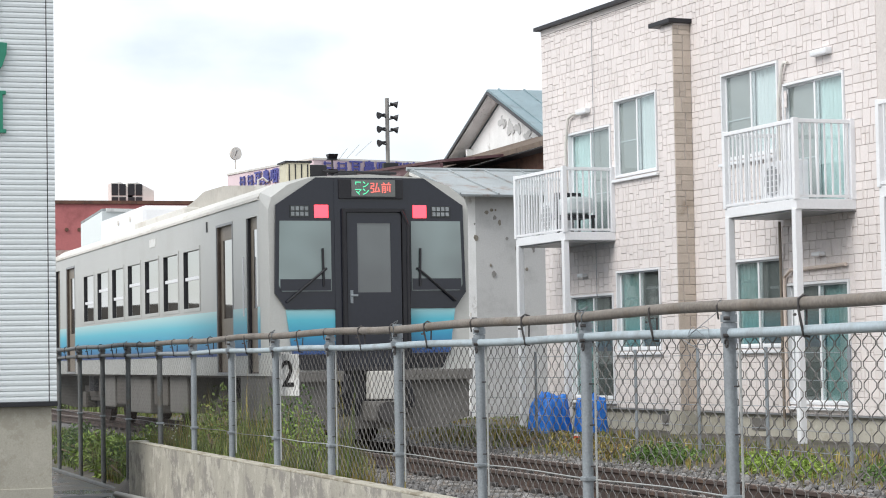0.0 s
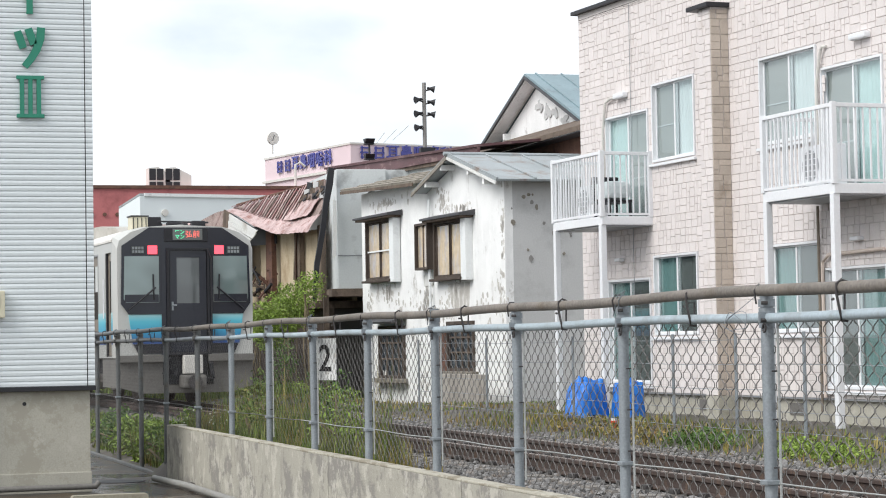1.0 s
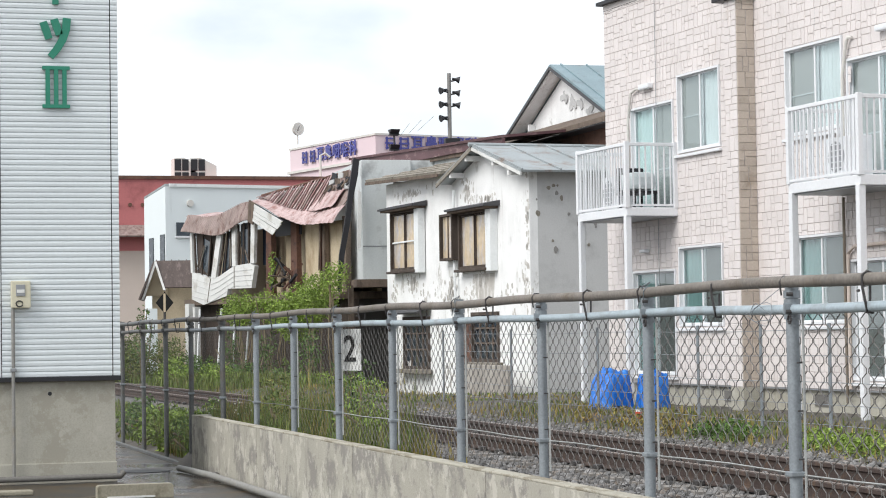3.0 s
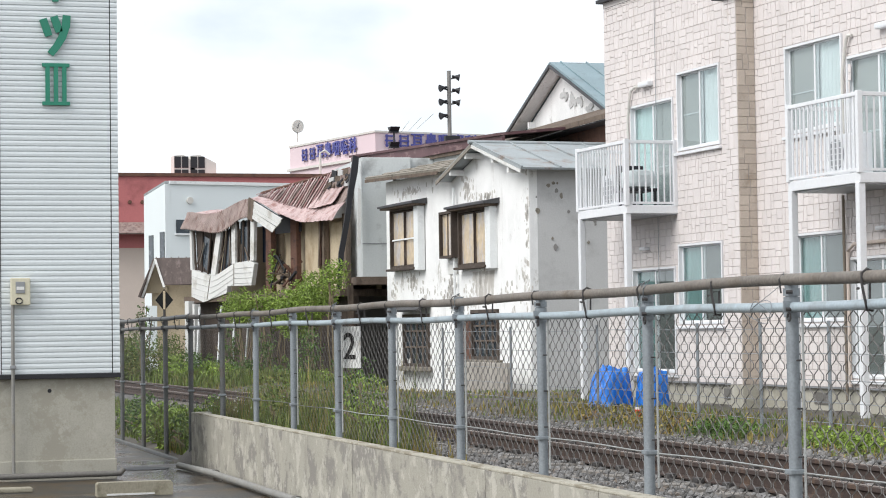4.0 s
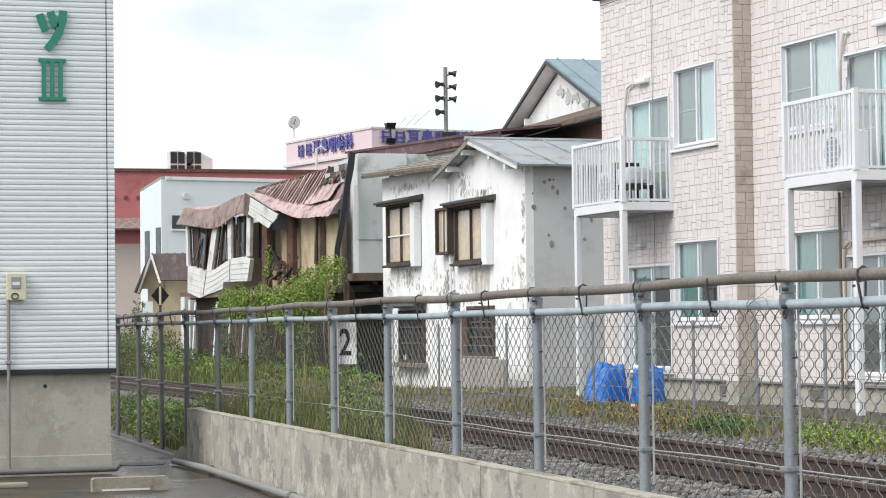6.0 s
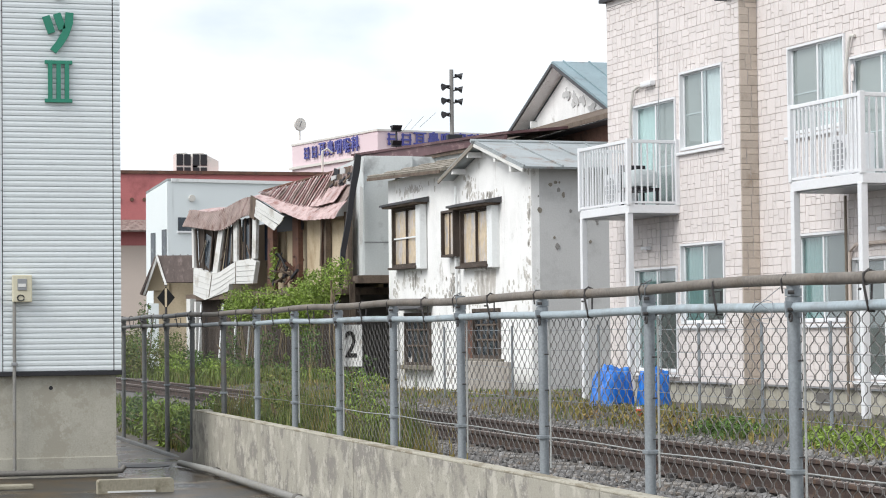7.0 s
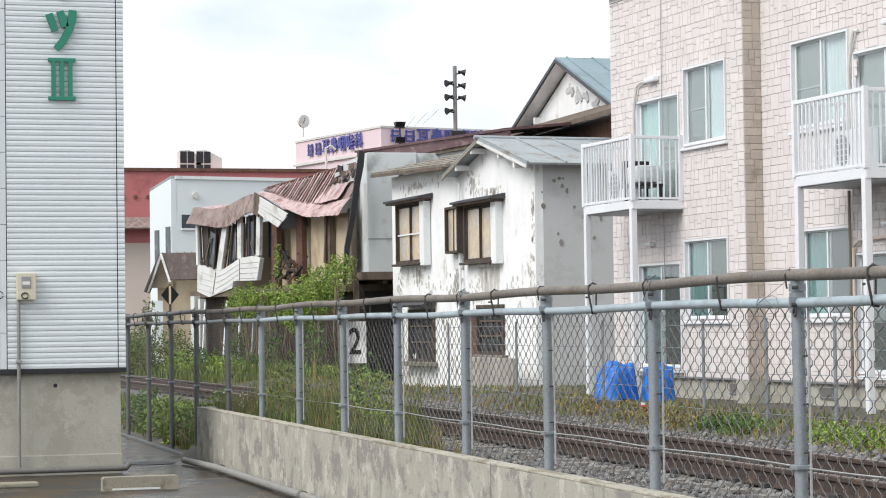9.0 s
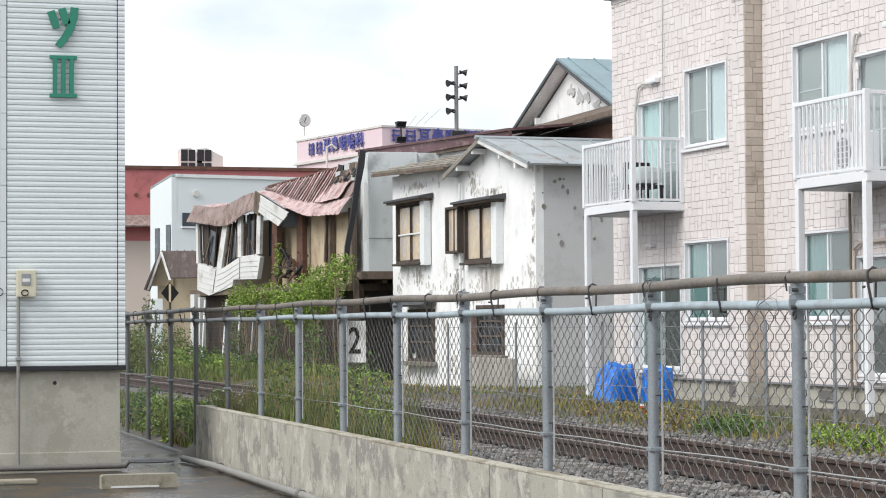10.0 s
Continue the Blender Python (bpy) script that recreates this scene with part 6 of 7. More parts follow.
# flat pink sheet and broken shingles at the right end
thick(part("roof_sheet", sheet(-1.75, -0.25, lambda x: fold_right(x) + 0.02, lambda x: 5.88 + 0.05 * (x + 1.4), 0.02, 0.45, 20, 5, 0.01, 8.0, 0.03), "roof_rust", ruin, "faded pink roof sheet"), 0.015)
for k in range(12):
    x = -1.35 + 0.34 * (k % 4) + rr.uniform(-0.06, 0.06)
    z = 5.92 + 0.17 * (k // 4)
    part("shingle", prism([(x, z), (x + 0.30, z + rr.uniform(-0.05, 0.05)), (x + 0.31, z + 0.15), (x + 0.02, z + 0.16 + rr.uniform(-0.03, 0.05))], 0.03, at=0.42 + 0.1 * (k // 4)), ("old_wood", "plaster_shade_bare", "dark", "roof_brown")[(k * 3 + k // 4) % 4], ruin)
thick(part("roof_edge_sheet", sheet(-10.2, -4.95, eave_left, crest_left, -0.30, -0.02, 150, 6, 0.022, 4.0, 0.03), "roof_brown", ruin, "buckled red-brown roof edge"))
thick(part("roof_slope", sheet(-10.3, -4.9, lambda x: crest_left(x) - 0.02, lambda x: crest_left(x) + 0.12 + 0.08 * smooth(-8, -5, x), -0.02, 0.9, 60, 4, 0.02, 5.0, 0.04), "roof_rust", ruin))
part("valley_board", prism([(-5.05, 5.22), (-4.72, 5.10), (-4.45, 5.72), (-4.95, 5.86)], 0.05, at=-0.36), "old_wood", ruin)
# torn gable end hanging in its own boards
for k in range(5):
    u, v = k / 5 + 0.012, (k + 1) / 5 - 0.012
    lo = [(-4.5 + (0.13 * q), 5.19 + 0.51 * q) for q in (u, v)]
    hi = [(-3.17 + 0.72 * q - 0.05 * math.sin(k * 2.0), 4.71 + 0.38 * q) for q in (v, u)]
    part("torn_board", prism(lo + hi, 0.03, at=-0.46 + 0.012 * (k % 2)), "board_white", ruin, "hanging torn white boards")
part("torn_backing", prism([(-4.48, 5.17), (-4.36, 5.72), (-2.5, 5.10), (-3.2, 4.73)], 0.02, at=-0.42), "dark", ruin)
# dark blue sheet inside the left bay
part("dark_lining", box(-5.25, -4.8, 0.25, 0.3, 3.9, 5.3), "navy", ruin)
# added dark sheet paints the shading at the top of the opening
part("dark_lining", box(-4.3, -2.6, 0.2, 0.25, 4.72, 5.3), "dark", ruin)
part("roof_ridge", tube([(-6.4, 0.8, 6.10), (-3.5, 0.8, 6.28), (0.2, 0.8, 6.50)], 0.05, 6), "brown_wood", ruin)
for k in range(7):
    x = -1.5 + k * 0.28
    part("bare_rafter", tube([(x + 0.1, 0.35, 5.85 + 0.03 * k), (x + 0.25, 0.78, 6.36 + 0.03 * k)], 0.035, 6), "dark" if k % 2 else "old_wood", ruin)
# tilted glazed bay with white boards
bayp = part("tilted_bay", prism([(-9.68, 3.82), (-8.24, 3.56), (-7.65, 3.62), (-6.48, 3.92), (-5.35, 3.96), (-5.05, 3.86), (-5.28, 3.2), (-6.99, 3.22), (-7.05, 3.0), (-8.82, 2.75), (-9.72, 2.95)], 0.14, at=-0.14), "board_white", ruin, "tilted white boarded front with broken windows")
for k in range(4):
    h = 0.19 * (k + 1)
    part("board_edge", tube([(-9.68, -0.15, 3.80 - h), (-8.24, -0.15, 3.56 - h * 0.95), (-7.65, -0.15, 3.62 - h * 0.85), (-6.48, -0.15, 3.90 - h * 0.8), (-5.2, -0.15, 3.92 - h * 0.85)], 0.006, 4), "plaster_shade_bare", bayp)
part("board_break", tube([(-8.24, -0.152, 3.56), (-8.5, -0.152, 2.83)], 0.012, 4), "roof_wood", bayp)
part("board_break", tube([(-6.48, -0.152, 3.9), (-6.5, -0.152, 3.22)], 0.012, 4), "roof_wood", bayp)
# openings: foot from, to, sill heights, head from, to, head heights, backing
for x0, x1, z0, z1, u0, u1, h0, h1, back in ((-9.56, -8.22, 3.80, 3.58, -9.68, -7.76, 5.06, 4.96, "frame_wood"), (-7.80, -6.66, 3.62, 3.90, -7.34, -6.64, 4.96, 5.16, "navy"), (-6.36, -5.32, 3.92, 3.96, -6.34, -5.26, 5.20, 5.26, "old_pane")):
    w = part("broken_window", prism([(x0, z0), (x1, z1), (u1, h1), (u0, h0)], 0.05, at=0.02), back, bayp, "dark broken glazing")
    for q, wd in ((0.03, 0.035), (0.38, 0.025), (0.72, 0.03), (0.97, 0.03)):
        xa, xb = x0 + (x1 - x0) * q, u0 + (u1 - u0) * q
        za, zb = z0 + (z1 - z0) * q, h0 + (h1 - h0) * q
        part("mullion", prism([(xa - wd, za), (xa + wd, za), (xb + wd, zb), (xb - wd, zb)], 0.05, at=-0.09), "frame_wood", w)
    part("pane", prism([(x0 + (x1 - x0) * 0.40, z0 + 0.12), (x0 + (x1 - x0) * 0.70, z1 + 0.1), (u0 + (u1 - u0) * 0.70, h1 - 0.25), (u0 + (u1 - u0) * 0.40, h0 - 0.18)], 0.012, at=-0.05), "old_pane", w)
    for k in range(2):
        xa, xb = rr.uniform(x0, x1), rr.uniform(u0, u1)
        part("hanging_lath", tube([(xa, -0.13, 3.85 + rr.uniform(0.0, 0.2)), ((xa + xb) / 2, -0.10, rr.uniform(4.3, 4.8))], 0.02, 5), rr.choice(("panel_grey", "roof_wood", "old_wood")), w)
for x0, x1, z0, u0, u1, z1 in ((-8.22, -7.86, 3.58, -7.74, -7.38, 4.96), (-6.64, -6.38, 3.90, -6.64, -6.36, 5.22), (-5.33, -5.08, 3.95, -5.25, -4.97, 5.30), (-9.76, -9.60, 3.80, -9.80, -9.66, 5.08)):
    part("white_post", prism([(x0, z0), (x1, z0), (u1, z1), (u0, z1)], 0.10, at=-0.15), "board_white", bayp)
part("lower_pillar", box(-9.9, -9.6, -0.3, -0.1, -0.2, 2.8), "board_white", ruin)
part("lower_pillar", box(-9.3, -9.15, -0.3, -0.1, -0.2, 2.7), "board_white", ruin)
for k in range(26):
    x, z = rr.uniform(-3.9, -2.5), rr.uniform(3.05, 3.55)
    part("debris_board", tube([(x, rr.uniform(-0.3, 0.5), z), (x + rr.uniform(-0.5, 0.5), rr.uniform(-0.4, 0.4), z + rr.uniform(0.0, 0.6))], rr.uniform(0.02, 0.055), 5), rr.choice(("old_wood", "brown_wood", "dark")), ruin)
for k in range(5):
    x = rr.uniform(-8.5, -3)
    part("leaning_lath", tube([(x, -0.9, 0.0), (x - rr.uniform(0.3, 1.0), -0.5, 2.6)], 0.035, 5), "panel_grey", ruin)

# ---- porch with a small gable and a diamond sign ----
porch = empty("porch", pose(11.9, 76.0, 0, 0, 0, -12), "small timber porch with a rusty pitched roof", "porch")
part("wall", box(-0.5, 1.0, 0.3, 2.5, -0.2, 3.6), "cream", porch)
part("gable", prism([(-0.75, 3.2), (0.05, 3.2), (0.05, 3.5), (-0.35, 4.2)], 0.1, at=0.2), "cream", porch)
part("roof", slab((-0.35, -0.2, 4.40), (1.05, -0.2, 4.40), (-0.1, -0.6, 3.45), 0.06), "rust_dark", porch)
for k in range(6):
    part("roof_seam", slab((-0.32 + k * 0.26, -0.21, 4.45), (-0.29 + k * 0.26, -0.21, 4.45), (-0.07 + k * 0.26, -0.61, 3.50), 0.02), "rust_dark", porch)
part("door_panel", box(-0.62, -0.30, -0.1, -0.05, -0.2, 2.75), "white_wall", porch, "pale door under the gable")
part("rake_board", slab((-0.38, -0.25, 4.36), (-0.30, -0.25, 4.36), (-0.85, -0.1, 3.05), 0.1), "board_white", porch)
part("rake_board", slab((-0.38, -0.27, 4.36), (-0.30, -0.27, 4.36), (-0.05, -0.62, 3.35), 0.1), "board_white", porch)
part("side_roof", slab((-0.35, -0.2, 4.40), (-0.35, 2.4, 4.40), (-0.9, -0.2, 3.05), 0.06), "rust_dark", porch)
part("post", box(0.95, 1.05, -0.4, -0.3, -0.2, 3.5), "board_white", porch)
dia = empty("warning_sign", pose(7.55, 47.4, 0, 0, 0, -12), "diamond railway warning board on a pole", "sign")
part("board", prism([(0, 1.95), (0.24, 2.25), (0, 2.55), (-0.24, 2.25)], 0.02), "ink", dia)
part("stripe", prism([(-0.03, 2.0), (0.03, 2.0), (0.03, 2.5), (-0.03, 2.5)], 0.01, at=-0.012), "cream", dia)
part("pole", tube([(0, 0.03, -0.1), (0, 0.03, 2.0)], 0.035, 8), "iron", dia)
dia.location = (9.12, 58.5, 0.42)

# ---- distant buildings ----
# hidden from the camera; added to darken the lower half of the window reflections
low = tagged(link("low_house", prism([(-16, -0.2), (2.5, -0.2), (2.5, 3.5), (-3, 3.8), (-9, 3.5), (-16, 3.5)], 4.0, at=75), "under"), "unseen low dark block added for the train windows' reflection", "house")

wbld = empty("white_building", pose(15.96, 100, 0, 0, 0, 12), "plain white rendered two-storey building", "building")
part("wall", prism([(-0.05, -0.5), (13, -0.5), (13, 8.75), (-0.05, 8.75)], 0.3), "white_wall", wbld)
part("side_wall", prism([(0.0, -0.5), (0.0, 8.72), (2.8, 8.28), (2.8, -0.5)], 0.3, axis="x", at=-0.3), "white_wall", wbld)
part("roof", slab((-0.3, 0, 8.74), (13, 0, 8.74), (-0.3, 2.8, 8.30), 0.1), "roof_grey", wbld)
part("parapet", box(-0.1, 13.1, -0.08, 0.3, 8.7, 8.85), "panel_grey", wbld)
part("window", box(0.22, 1.3, -0.05, 0.1, 6.42, 7.05), "old_pane", wbld)
part("canopy", box(0.18, 2.0, -0.12, 0.1, 6.34, 6.42), "white", wbld)
for y, z0, z1 in ((0.1, 5.0, 6.5), (1.55, 4.8, 6.4)):
    part("window", box(-0.34, -0.2, y, y + 0.55, z0, z1), "old_pane", wbld)
for x in (0.9, 4.3):
    part("vent", tube([(x, -0.12, 7.95), (x, 0.05, 7.95)], 0.16, 10), "machine", wbld)
red = empty("red_building", pose(0, 130, 0), "large hall with dull red metal cladding and beige walls", "building")
part("upper_cladding", box(4, 34, 0, 20, 8.3, 11.4), "red_metal", red)
part("fascia", box(3.9, 34.1, -0.15, 0, 11.25, 11.45), "brown_wood", red)
part("awning", slab((4, -1.2, 7.72), (34, -1.2, 7.72), (4, -0.05, 8.40), 0.1), "roof_brown", red)
part("band", box(4, 34, 0.02, 20, 6.95, 8.29), "red_metal", red)
part("wall", box(4.02, 34, 0.06, 20, -0.5, 6.95), "beige_wall", red)
for k in range(8):
    part("snow_guard", tube([(14.5 + k * 0.75, -0.12, 9.7), (14.5 + k * 0.75, 0, 9.7)], 0.12, 8), "brown_wood", red)
for x in (21.0, 22.0):
    u = empty("rooftop_unit", pose(x + 0.1, 131, 11.4), "beige rooftop ventilation unit with dark fans", "ventilation unit", "units on the red hall")
    part("case", prism([(0.0, 0), (1.3 if x < 22 else 1.6, 0), (1.3 if x < 22 else 1.6, 0.75), (0.6, 1.25), (0.0, 1.2)], 1.2), "machine", u)
    for q in (0.02, 0.48):
        part("fan", box(q, q + 0.40, -0.04, 0.0, 0.45, 1.15, bevel=0.02), "dark", u)
        part("fan", box(q, q + 0.40, -0.04, 0.0, 0.1, 0.35, bevel=0.02), "dark", u)
pink = empty("pink_building", pose(41.2, 160, 0, 0, 0, 13.5), "pink rendered block with dark blue roof lettering", "building")
part("wall", box(0.0, 9.6, 0.0, 15.0, -0.5, 16.95), "pink_wall", pink)
part("parapet_cap", box(-0.08, 9.68, -0.08, 15.08, 16.9, 17.05), "machine", pink)
part("ledge", box(-0.2, 9.8, -0.2, 15.2, 14.95, 15.15), "machine", pink)
def roof_sign(place, step, size):
    """Two plain barred characters, then five lettered ones; place gives the pose of a spot along the wall."""
    for k in range(2):
        c = part("sign_character", box(-0.44, 0.44, -0.1, 0.0, -0.07, 0.07), "violet", pink, "dark blue block lettering", place(k * step))
        for x in (-0.36, 0.28):
            part("bar", box(x, x + 0.13, -0.1, 0.0, -0.48, 0.48), "violet", c)
        part("bar", box(-0.40, 0.40, -0.1, 0.0, 0.30, 0.42), "violet", c)
        part("bar", box(-0.40, 0.40, -0.1, 0.0, -0.42, -0.30), "violet", c)
    for k, ch in enumerate("耳鼻咽喉科"):
        letters(ch, size, "violet", pink, place((k + 2) * step) @ pose(0, -0.06, 0, 90, 0, 0), "dark blue block lettering", 0.05, 0.02)


roof_sign(lambda d: pose(-0.1, 12.0 - d, 16.1, 0, 0, -90), 1.42, 1.25)
roof_sign(lambda d: pose(1.2 + d, -0.1, 16.3), 1.2, 1.2)
dish = empty("satellite_dish", pose(37.3, 169.8, 17.0), "white satellite dish on a roof mast", "satellite dish")
part("mast", tube([(0, 0, 0), (0, 0, 1.0)], 0.06, 6), "machine", dish)
part("dish", tube([(0.0, 0.12, 1.25), (0.04, 0.0, 1.25), (0.07, -0.08, 1.25)], 0.52, 18), "machine", dish)
part("arm", tube([(0, -0.1, 1.1), (0.0, -0.7, 1.45)], 0.05, 6), "grey_frame", dish)
part("vent_pipe", tube([(30.1, 0.6, 11.3), (30.1, 0.6, 12.8), (30.4, 0.6, 12.95), (30.7, 0.6, 12.7)], 0.08, 8), "machine", red)

# ---- pole with loudspeakers ----
pole = empty("loudspeaker_pole", pose(22.08, 75, 0), "grey pole carrying six horn loudspeakers", "utility pole")
part("shaft", tube([(0, 0, -0.3), (0, 0, 6), (0, 0, 11.1)], 0.075, 10), "pole", pole)
for k, (z, s) in enumerate(((10.9, 1), (10.5, -1), (10.42, 1), (10.0, -1), (9.98, 1), (9.5, -1))):
    bm = bmesh.new()
    d = Vector((s * 0.95, -0.22, -0.2)).normalized()
    horn = part("horn", tube([Vector((s * 0.1, -0.05, z)), Vector((s * 0.12, -0.06, z)) + d * 0.06], 0.045, 8), "dark", pole)
    a = Vector((s * 0.12, -0.06, z))
    rings = []
    bmesh.ops.create_cone(bm, cap_ends=True, segments=14, radius1=0.025, radius2=0.135, depth=0.22, matrix=Matrix.Translation(a + d * 0.15) @ d.to_track_quat("Z", "Y").to_matrix().to_4x4())
    part("bell", bm, "dark", horn)
    part("bracket", tube([(0, 0, z - 0.1), a + d * 0.2], 0.03, 6), "iron", horn)
for k, (x, z) in enumerate(((0.0, 9.0), (0.25, 8.75))):
    part("fitting", box(x - 0.2, x + 0.35, -0.15, 0.1, z - 0.5, z - 0.25, bevel=0.03), "dark", pole)
siren = part("roof_siren", tube([(-18.6, 1.0, 7.0), (-18.6, 1.0, 8.0)], 0.03, 6), "iron", long_house, "dark horn fitting")
for z, a in ((7.98, 0.17), (7.5, 0.14)):
    part("speaker", prism([(-18.6 - a, z + 0.13), (-18.6 + a, z + 0.13), (-18.56, z), (-18.6 + a * 0.7, z - 0.05), (-18.6 - a * 0.7, z - 0.05), (-18.64, z)], 0.3, at=0.85), "dark", siren)
STAYS = [((-23.9 + 0.9 * k, 3.0, 8.42), (-22.9 + 1.2 * k, 3.0, 8.75)) for k in range(3)]
for k in range(3):
    part("stay_wire", tube([STAYS[k][0], STAYS[k][1]], 0.007, 4), "galv", long_house)


# ---- plants ----
veg = np.random.default_rng(21)


def leaves(name, blobs, per, size, material, label, category="shrub", kind="", stems=True):
    """A shrub: stems and many small folded leaves, thicker toward the outside of each clump."""
    root = empty(name, pose(*blobs[0][:3]), label, category, kind=kind)
    o = np.array(blobs[0][:3])
    v, f = [], []
    for bx, by, bz, rx, ry, rz in blobs:
        n = int(per * rx * ry * rz) + 60
        d = veg.normal(size=(n, 3))
        d /= np.linalg.norm(d, axis=1)[:, None]
        r = veg.random(n) ** 0.45
        lump = np.array([1 + 0.35 * noise.noise(Vector(q) * 2.2 + Vector((bx, by, bz))) for q in d])
        c = d * (r * lump)[:, None] * (rx, ry, rz) + (bx, by, bz) - o
        for p in c:
            a = veg.normal(size=3)
            a /= np.linalg.norm(a)
            b = np.cross(a, veg.normal(size=3))
            b /= np.linalg.norm(b) + 1e-9
            s = size * veg.uniform(0.6, 1.4)
            k = len(v)
            lift = np.cross(a, b) * s * 0.25
            v += [tuple(p - a * s), tuple(p + b * s * 0.45 + lift), tuple(p + a * s), tuple(p - b * s * 0.45 + lift)]
            f += [(k, k + 1, k + 2), (k, k + 2, k + 3)]
    part("foliage", (v, f), material, root)
    if stems:
        bm = bmesh.new()
        for bx, by, bz, rx, ry, rz in blobs:
            for q in range(4):
                e = Vector((bx, by, bz)) - Vector(o) + Vector(veg.normal(size=3)) * 0.5 * min(rx, rz)
                s = Vector((bx - o[0] + veg.normal() * 0.07, by - o[1] + veg.normal() * 0.15, ground_z(bx, by) - o[2] - 0.05))
                mid = (s + e) / 2 + Vector(veg.normal(size=3)) * 0.1
                tube([s, mid, e], 0.018, 5, bm)
        tagged(part("stem_tangle", bm, "twig", root), kind="stuff")
    return root


def blades(name, spots, material, label, width=0.008, kind="stuff", droop=0.35):
    """Grass: tapered blades that bend over. spots: (x, y, height)."""
    v, f = [], []
    for x, y, h in spots:
        z = ground_z(x, y) - 0.02
        a = veg.uniform(0, 6.28)
        lean = veg.uniform(0.05, droop) * h
        w = width * veg.uniform(0.7, 1.5)
        cx, sx = math.cos(a), math.sin(a)
        k = len(v)
        v += [(x - sx * w, y + cx * w, z), (x + sx * w, y - cx * w, z), (x + cx * lean * 0.35 + sx * w * 0.8, y + sx * lean * 0.35 - cx * w * 0.8, z + h * 0.6), (x + cx * lean * 0.35 - sx * w * 0.8, y + sx * lean * 0.35 + cx * w * 0.8, z + h * 0.6), (x + cx * lean, y + sx * lean, z + h * veg.uniform(0.85, 1.0))]
        f += [(k, k + 1, k + 2, k + 3), (k + 3, k + 2, k + 4)]
    return tagged(link(name, (v, f), material), label, "grass", kind=kind)


def field(n, x0, x1, y0, y1, h, clump=0.9, seed=0.0, power=1.0):
    out = []
    while len(out) < n:
        x, y = veg.uniform(x0, x1), y0 + (y1 - y0) * veg.random() ** power
        q = noise.noise((x * clump, y * clump, seed))
        if q < -0.12:
            continue
        if abs(x - track_x(y)) < 1.55 and y > 8:
            continue
        out.append((x, y, h * veg.uniform(0.35, 1.0) * (0.75 + 0.7 * max(q, 0))))
    return out


# beside the near fence
blades("verge_grass", field(6500, 5.0, 6.2, 20.5, 27.2, 0.70, 0.9, 1.0) + field(3600, 5.0, 6.2, 27.2, 33.0, 0.6, 0.9, 1.0), "grass", "tall green and straw grass behind the fence", 0.006)
blades("verge_grass", field(3000, 5.05, 6.0, 29.8, 46, 0.26, 0.7, 2.0), "grass", "tall weeds at the foot of the embankment", 0.008)
blades("dry_grass", field(2600, 5.0, 6.2, 20.5, 33.0, 0.7, 1.1, 5.0), "dry", "straw-coloured seed stalks among the grass", 0.005)
for k in range(13):
    y = 22.3 + k * 1.45
    x = 5.55 + 0.3 * math.sin(k * 2.1)
    h = (0.42 + 0.16 * math.sin(k * 1.3)) * (1.25 if y < 27.0 else 0.95 if y < 29.3 else 0.62 if y < 34 else 0.3)
    leaves("tall_weed", [(x, y, ground_z(x, y) + h * 0.75, 0.32, 0.6, h), (x + 0.25, y + 0.5, ground_z(x, y) + h * 0.5, 0.3, 0.5, h * 0.7)], 4200, 0.032, ("leaf", "leaf_dark", "grass")[k % 3], "leafy green weeds behind the fence", "weed", stems=y < 27)
blades("tall_grass", field(1100, 5.25, 6.1, 22.0, 27.6, 1.15, 1.4, 8.0), "grass", "thin waist-high grass behind the fence", 0.005, droop=0.25)
blades("tall_grass", field(350, 5.25, 6.1, 22.0, 27.6, 1.3, 1.4, 8.0), "dry", "tall straw stalks behind the fence", 0.004, droop=0.2)
# beyond the track
blades("far_grass", field(1900, 9.8, 12.5, 16, 34, 0.2, 0.8, 3.0, 0.9), "grass", "low patchy grass beside the track", 0.007)
blades("far_grass", field(1700, 9.8, 12.0, 16, 34, 0.22, 0.8, 7.0), "dry", "yellowed weeds beside the track", 0.008)
blades("far_grass", field(1100, 11.4, 13.2, 18, 34, 0.09, 1.1, 9.0), "dry", "short dry weeds along the foot of the flats", 0.007)
blades("far_grass", field(5000, 9.2, 15.4, 34, 53, 0.11, 0.5, 4.0) + field(7000, 9.2, 14.5, 53, 68, 0.5, 0.35, 4.0), "grass", "unmown grass before the old houses", 0.012)
blades("far_grass", field(3500, 9.2, 15.4, 34, 62, 0.15, 0.4, 6.0), "dry", "yellowed grass before the old houses", 0.012)
for x, y, h in ((10.2, 19.9, 0.24), (10.3, 21.2, 0.25), (10.25, 23.3, 0.24), (10.35, 24.2, 0.22), (10.5, 18.6, 0.25)):
    leaves("ground_weed", [(x, y, 0.50, 0.32, 0.5, h * 0.8), (x + 0.2, y + 0.4, 0.48, 0.3, 0.4, h * 0.7)], 16000, 0.028, "leaf_dark" if y > 23 or y < 19 else "leaf", "low bright green weed clump beside the ballast", "weed", stems=False)
for x, y in ((10.3, 26.2), (10.4, 27.4), (10.2, 25.2), (10.5, 29.0)):
    leaves("ground_weed", [(x, y, 0.52, 0.25, 0.3, 0.2)], 12000, 0.03, "dry", "yellow-green leafy weed beside the ballast", "weed", stems=False)
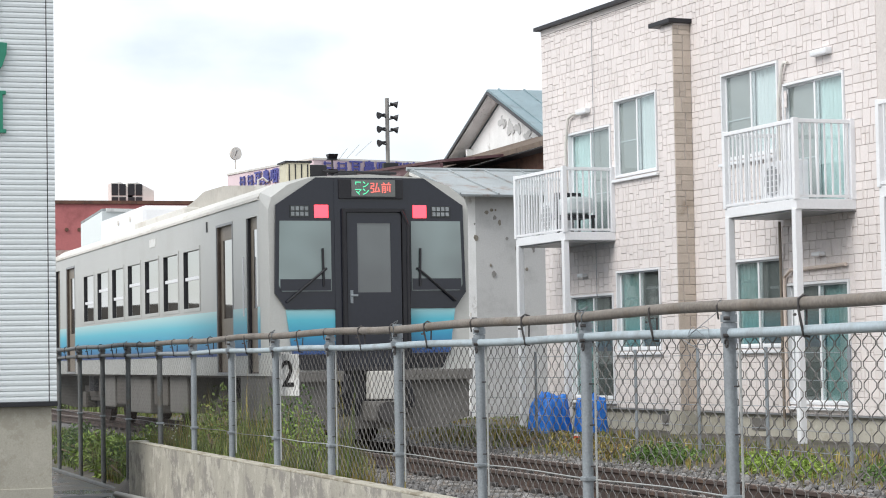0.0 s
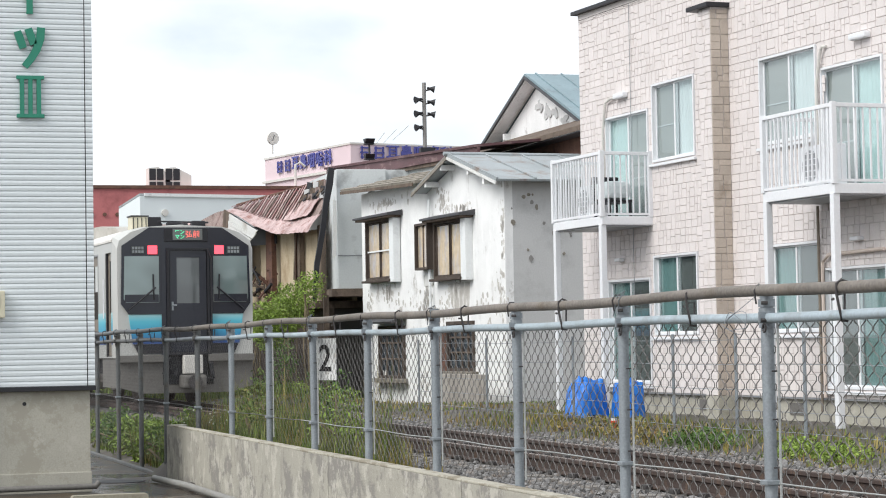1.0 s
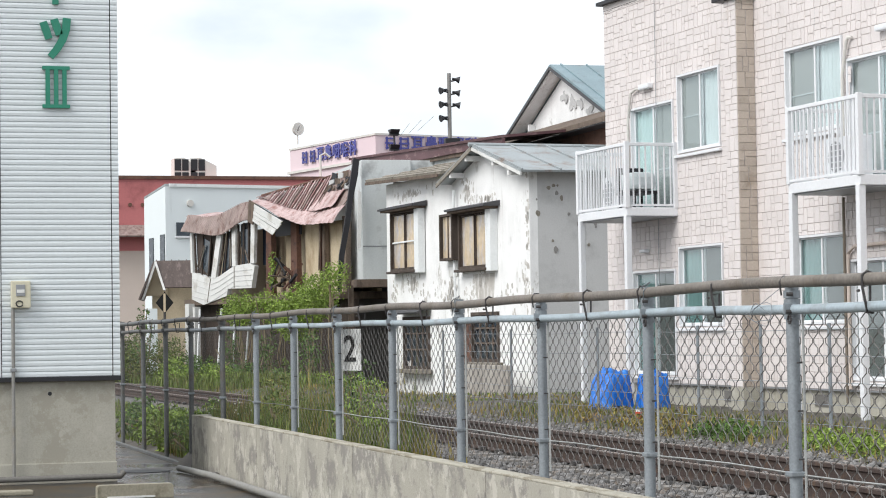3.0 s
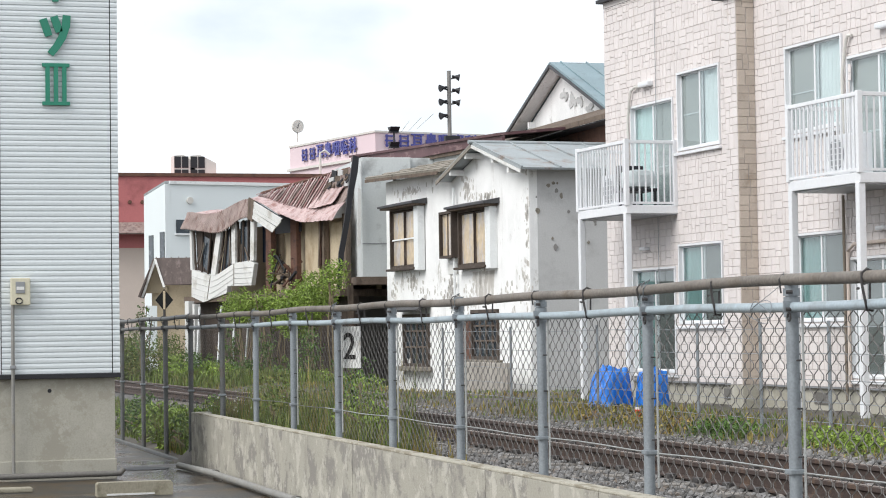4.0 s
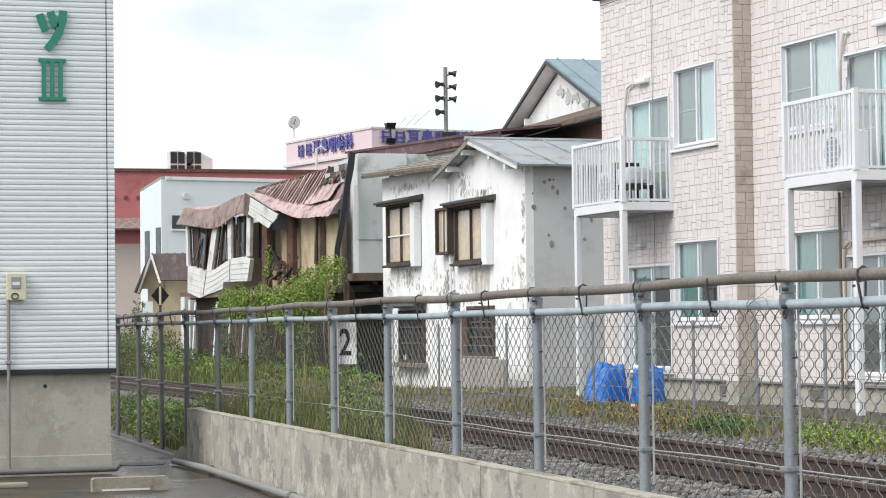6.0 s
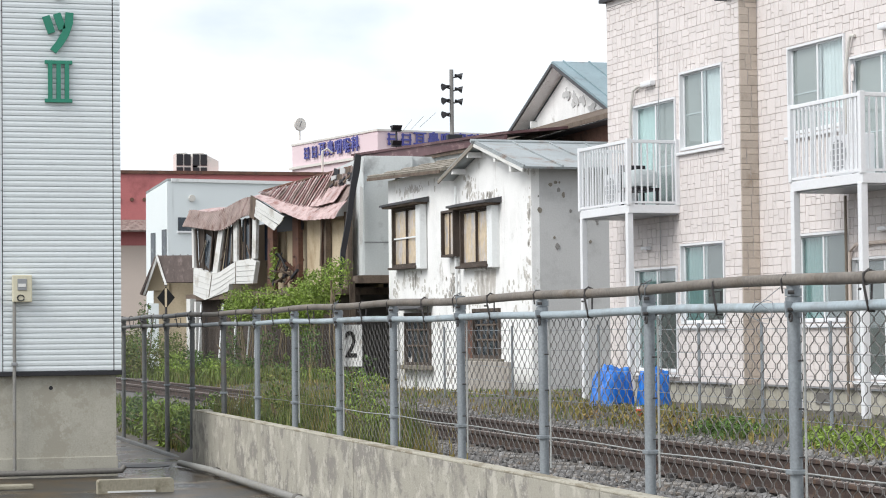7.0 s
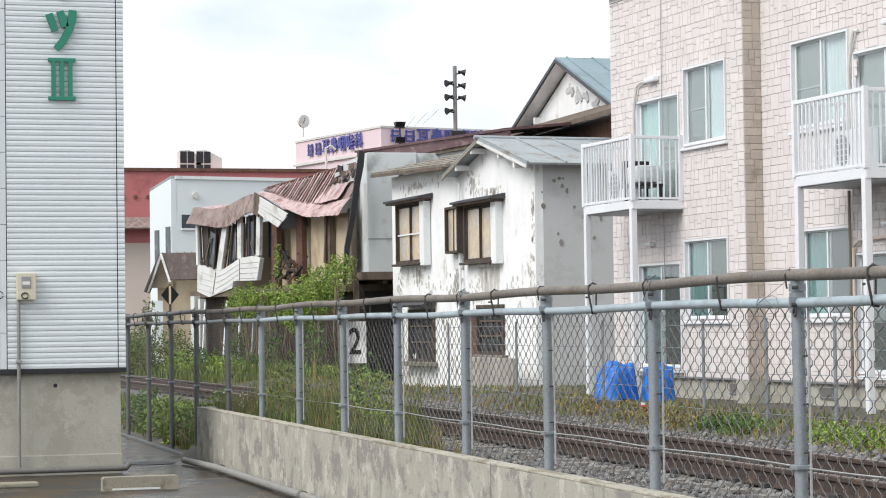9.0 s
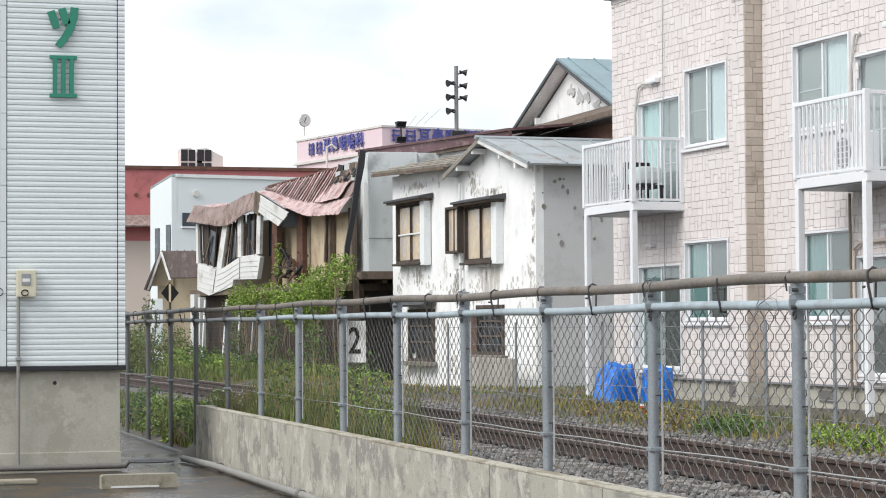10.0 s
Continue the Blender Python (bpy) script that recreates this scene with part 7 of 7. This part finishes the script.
# shrubs by the fence end
leaves("bush", [(5.35, 30.2, 0.25, 0.4, 0.8, 0.40), (5.3, 32.3, 0.25, 0.4, 0.9, 0.42), (5.35, 34.5, 0.3, 0.45, 0.9, 0.40)], 7000, 0.045, "leaf", "dense green bush behind the fence")
leaves("bush", [(5.4, 37.0, 0.35, 0.4, 0.9, 0.4), (5.3, 29.2, 0.25, 0.3, 0.5, 0.3), (5.25, 31.3, 0.3, 0.3, 0.5, 0.35)], 7000, 0.035, "leaf_dark", "leafy weeds behind the fence")
# growth on the ruin
leaves("climbing_shrub", [(13.30, 58.6, 2.75, 0.6, 1.0, 0.7), (13.1, 60.0, 2.3, 0.7, 1.2, 0.8), (13.55, 57.3, 3.25, 0.45, 0.55, 0.5), (12.95, 61.4, 2.3, 0.5, 0.9, 0.5)], 6500, 0.042, "leaf", "bright green shrub growing against the ruined house")
leaves("climbing_shrub", [(12.05, 62.8, 2.5, 0.65, 0.8, 0.55), (12.3, 64.0, 2.45, 0.5, 1.0, 0.5), (12.6, 61.8, 2.6, 0.4, 0.6, 0.5)], 5200, 0.042, "leaf", "dark green creeper under the ruined front")
leaves("climbing_shrub", [(12.2, 58.0, 0.45, 0.7, 1.6, 0.45), (11.9, 62.0, 0.5, 0.8, 2.0, 0.55), (11.2, 66.0, 0.6, 0.8, 2.0, 0.6)], 1800, 0.05, "leaf_dark", "overgrown bushes below the ruined house")
leaves("bush", [(13.2, 53.5, 0.35, 0.8, 1.2, 0.38), (13.0, 56.0, 0.4, 0.9, 1.2, 0.42)], 1800, 0.05, "leaf", "overgrown bush before the grey annex")
leaves("climbing_shrub", [(12.8, 57.2, 1.2, 0.4, 0.8, 0.75), (12.4, 61.0, 1.2, 0.4, 0.6, 0.65), (12.1, 64.5, 1.3, 0.4, 0.7, 0.7)], 1500, 0.05, "leaf_dark", "thin dark shrub before the open underside of the ruin")
leaves("creeper", [(13.25, 64.0, 3.9, 0.12, 0.3, 0.35), (13.2, 63.9, 3.4, 0.15, 0.35, 0.3)], 9000, 0.045, "leaf", "creeper hanging on the ruined front", stems=False)
leaves("young_tree", [(9.6, 66.0, 1.6, 0.45, 0.7, 0.7), (9.7, 66.5, 2.3, 0.25, 0.35, 0.4)], 900, 0.05, "leaf_dark", "sparse young tree by the track", "tree")
leaves("bush", [(9.9, 70.0, 0.9, 0.6, 1.5, 0.8), (9.3, 67.0, 0.8, 0.5, 1.5, 0.7), (10.4, 74.0, 0.9, 0.8, 1.5, 0.9), (10.9, 69.0, 1.0, 0.6, 1.5, 0.8)], 2200, 0.05, "grass", "yellow-green undergrowth along the far track side")
leaves("bush", [(8.7, 66.5, 0.7, 0.4, 1.0, 0.6), (9.9, 62.0, 0.6, 0.5, 1.4, 0.6), (10.4, 58.0, 0.6, 0.5, 1.4, 0.5)], 2200, 0.05, "leaf", "green undergrowth along the far track side")
fl = []
for k in range(60):
    x, y = veg.uniform(5.3, 6.1), veg.uniform(26, 32)
    fl.append((x, y, ground_z(x, y) + veg.uniform(0.22, 0.5)))
bm = bmesh.new()
for p in fl:
    bmesh.ops.create_icosphere(bm, subdivisions=1, radius=0.014, matrix=Matrix.Translation(p))
tagged(link("wild_flowers", bm, "flower"), "small white flower heads among the weeds", "flowers", kind="stuff")


def motions():
    """The railcar leaves along the curving track."""
    rows = []
    times = ((0.0, 27.5), (0.25, 31.45), (0.5, 35.35), (0.75, 39.2), (1.0, 42.95), (1.25, 46.5), (1.5, 50.0), (1.75, 53.4), (2.0, 56.7), (2.25, 59.5), (2.5, 62.2), (3.0, 67.5), (4.0, 78.0), (6.0, 97.5), (8.0, 115.5), (10.0, 132.0))
    for t, y in times:
        a, b = track_x(y), track_x(y + 20)
        rows.append((t, pose(a, y, 0.573, 0, 0, math.degrees(math.atan2(a - b, 20)))))
    walk(train, rows)


motions()
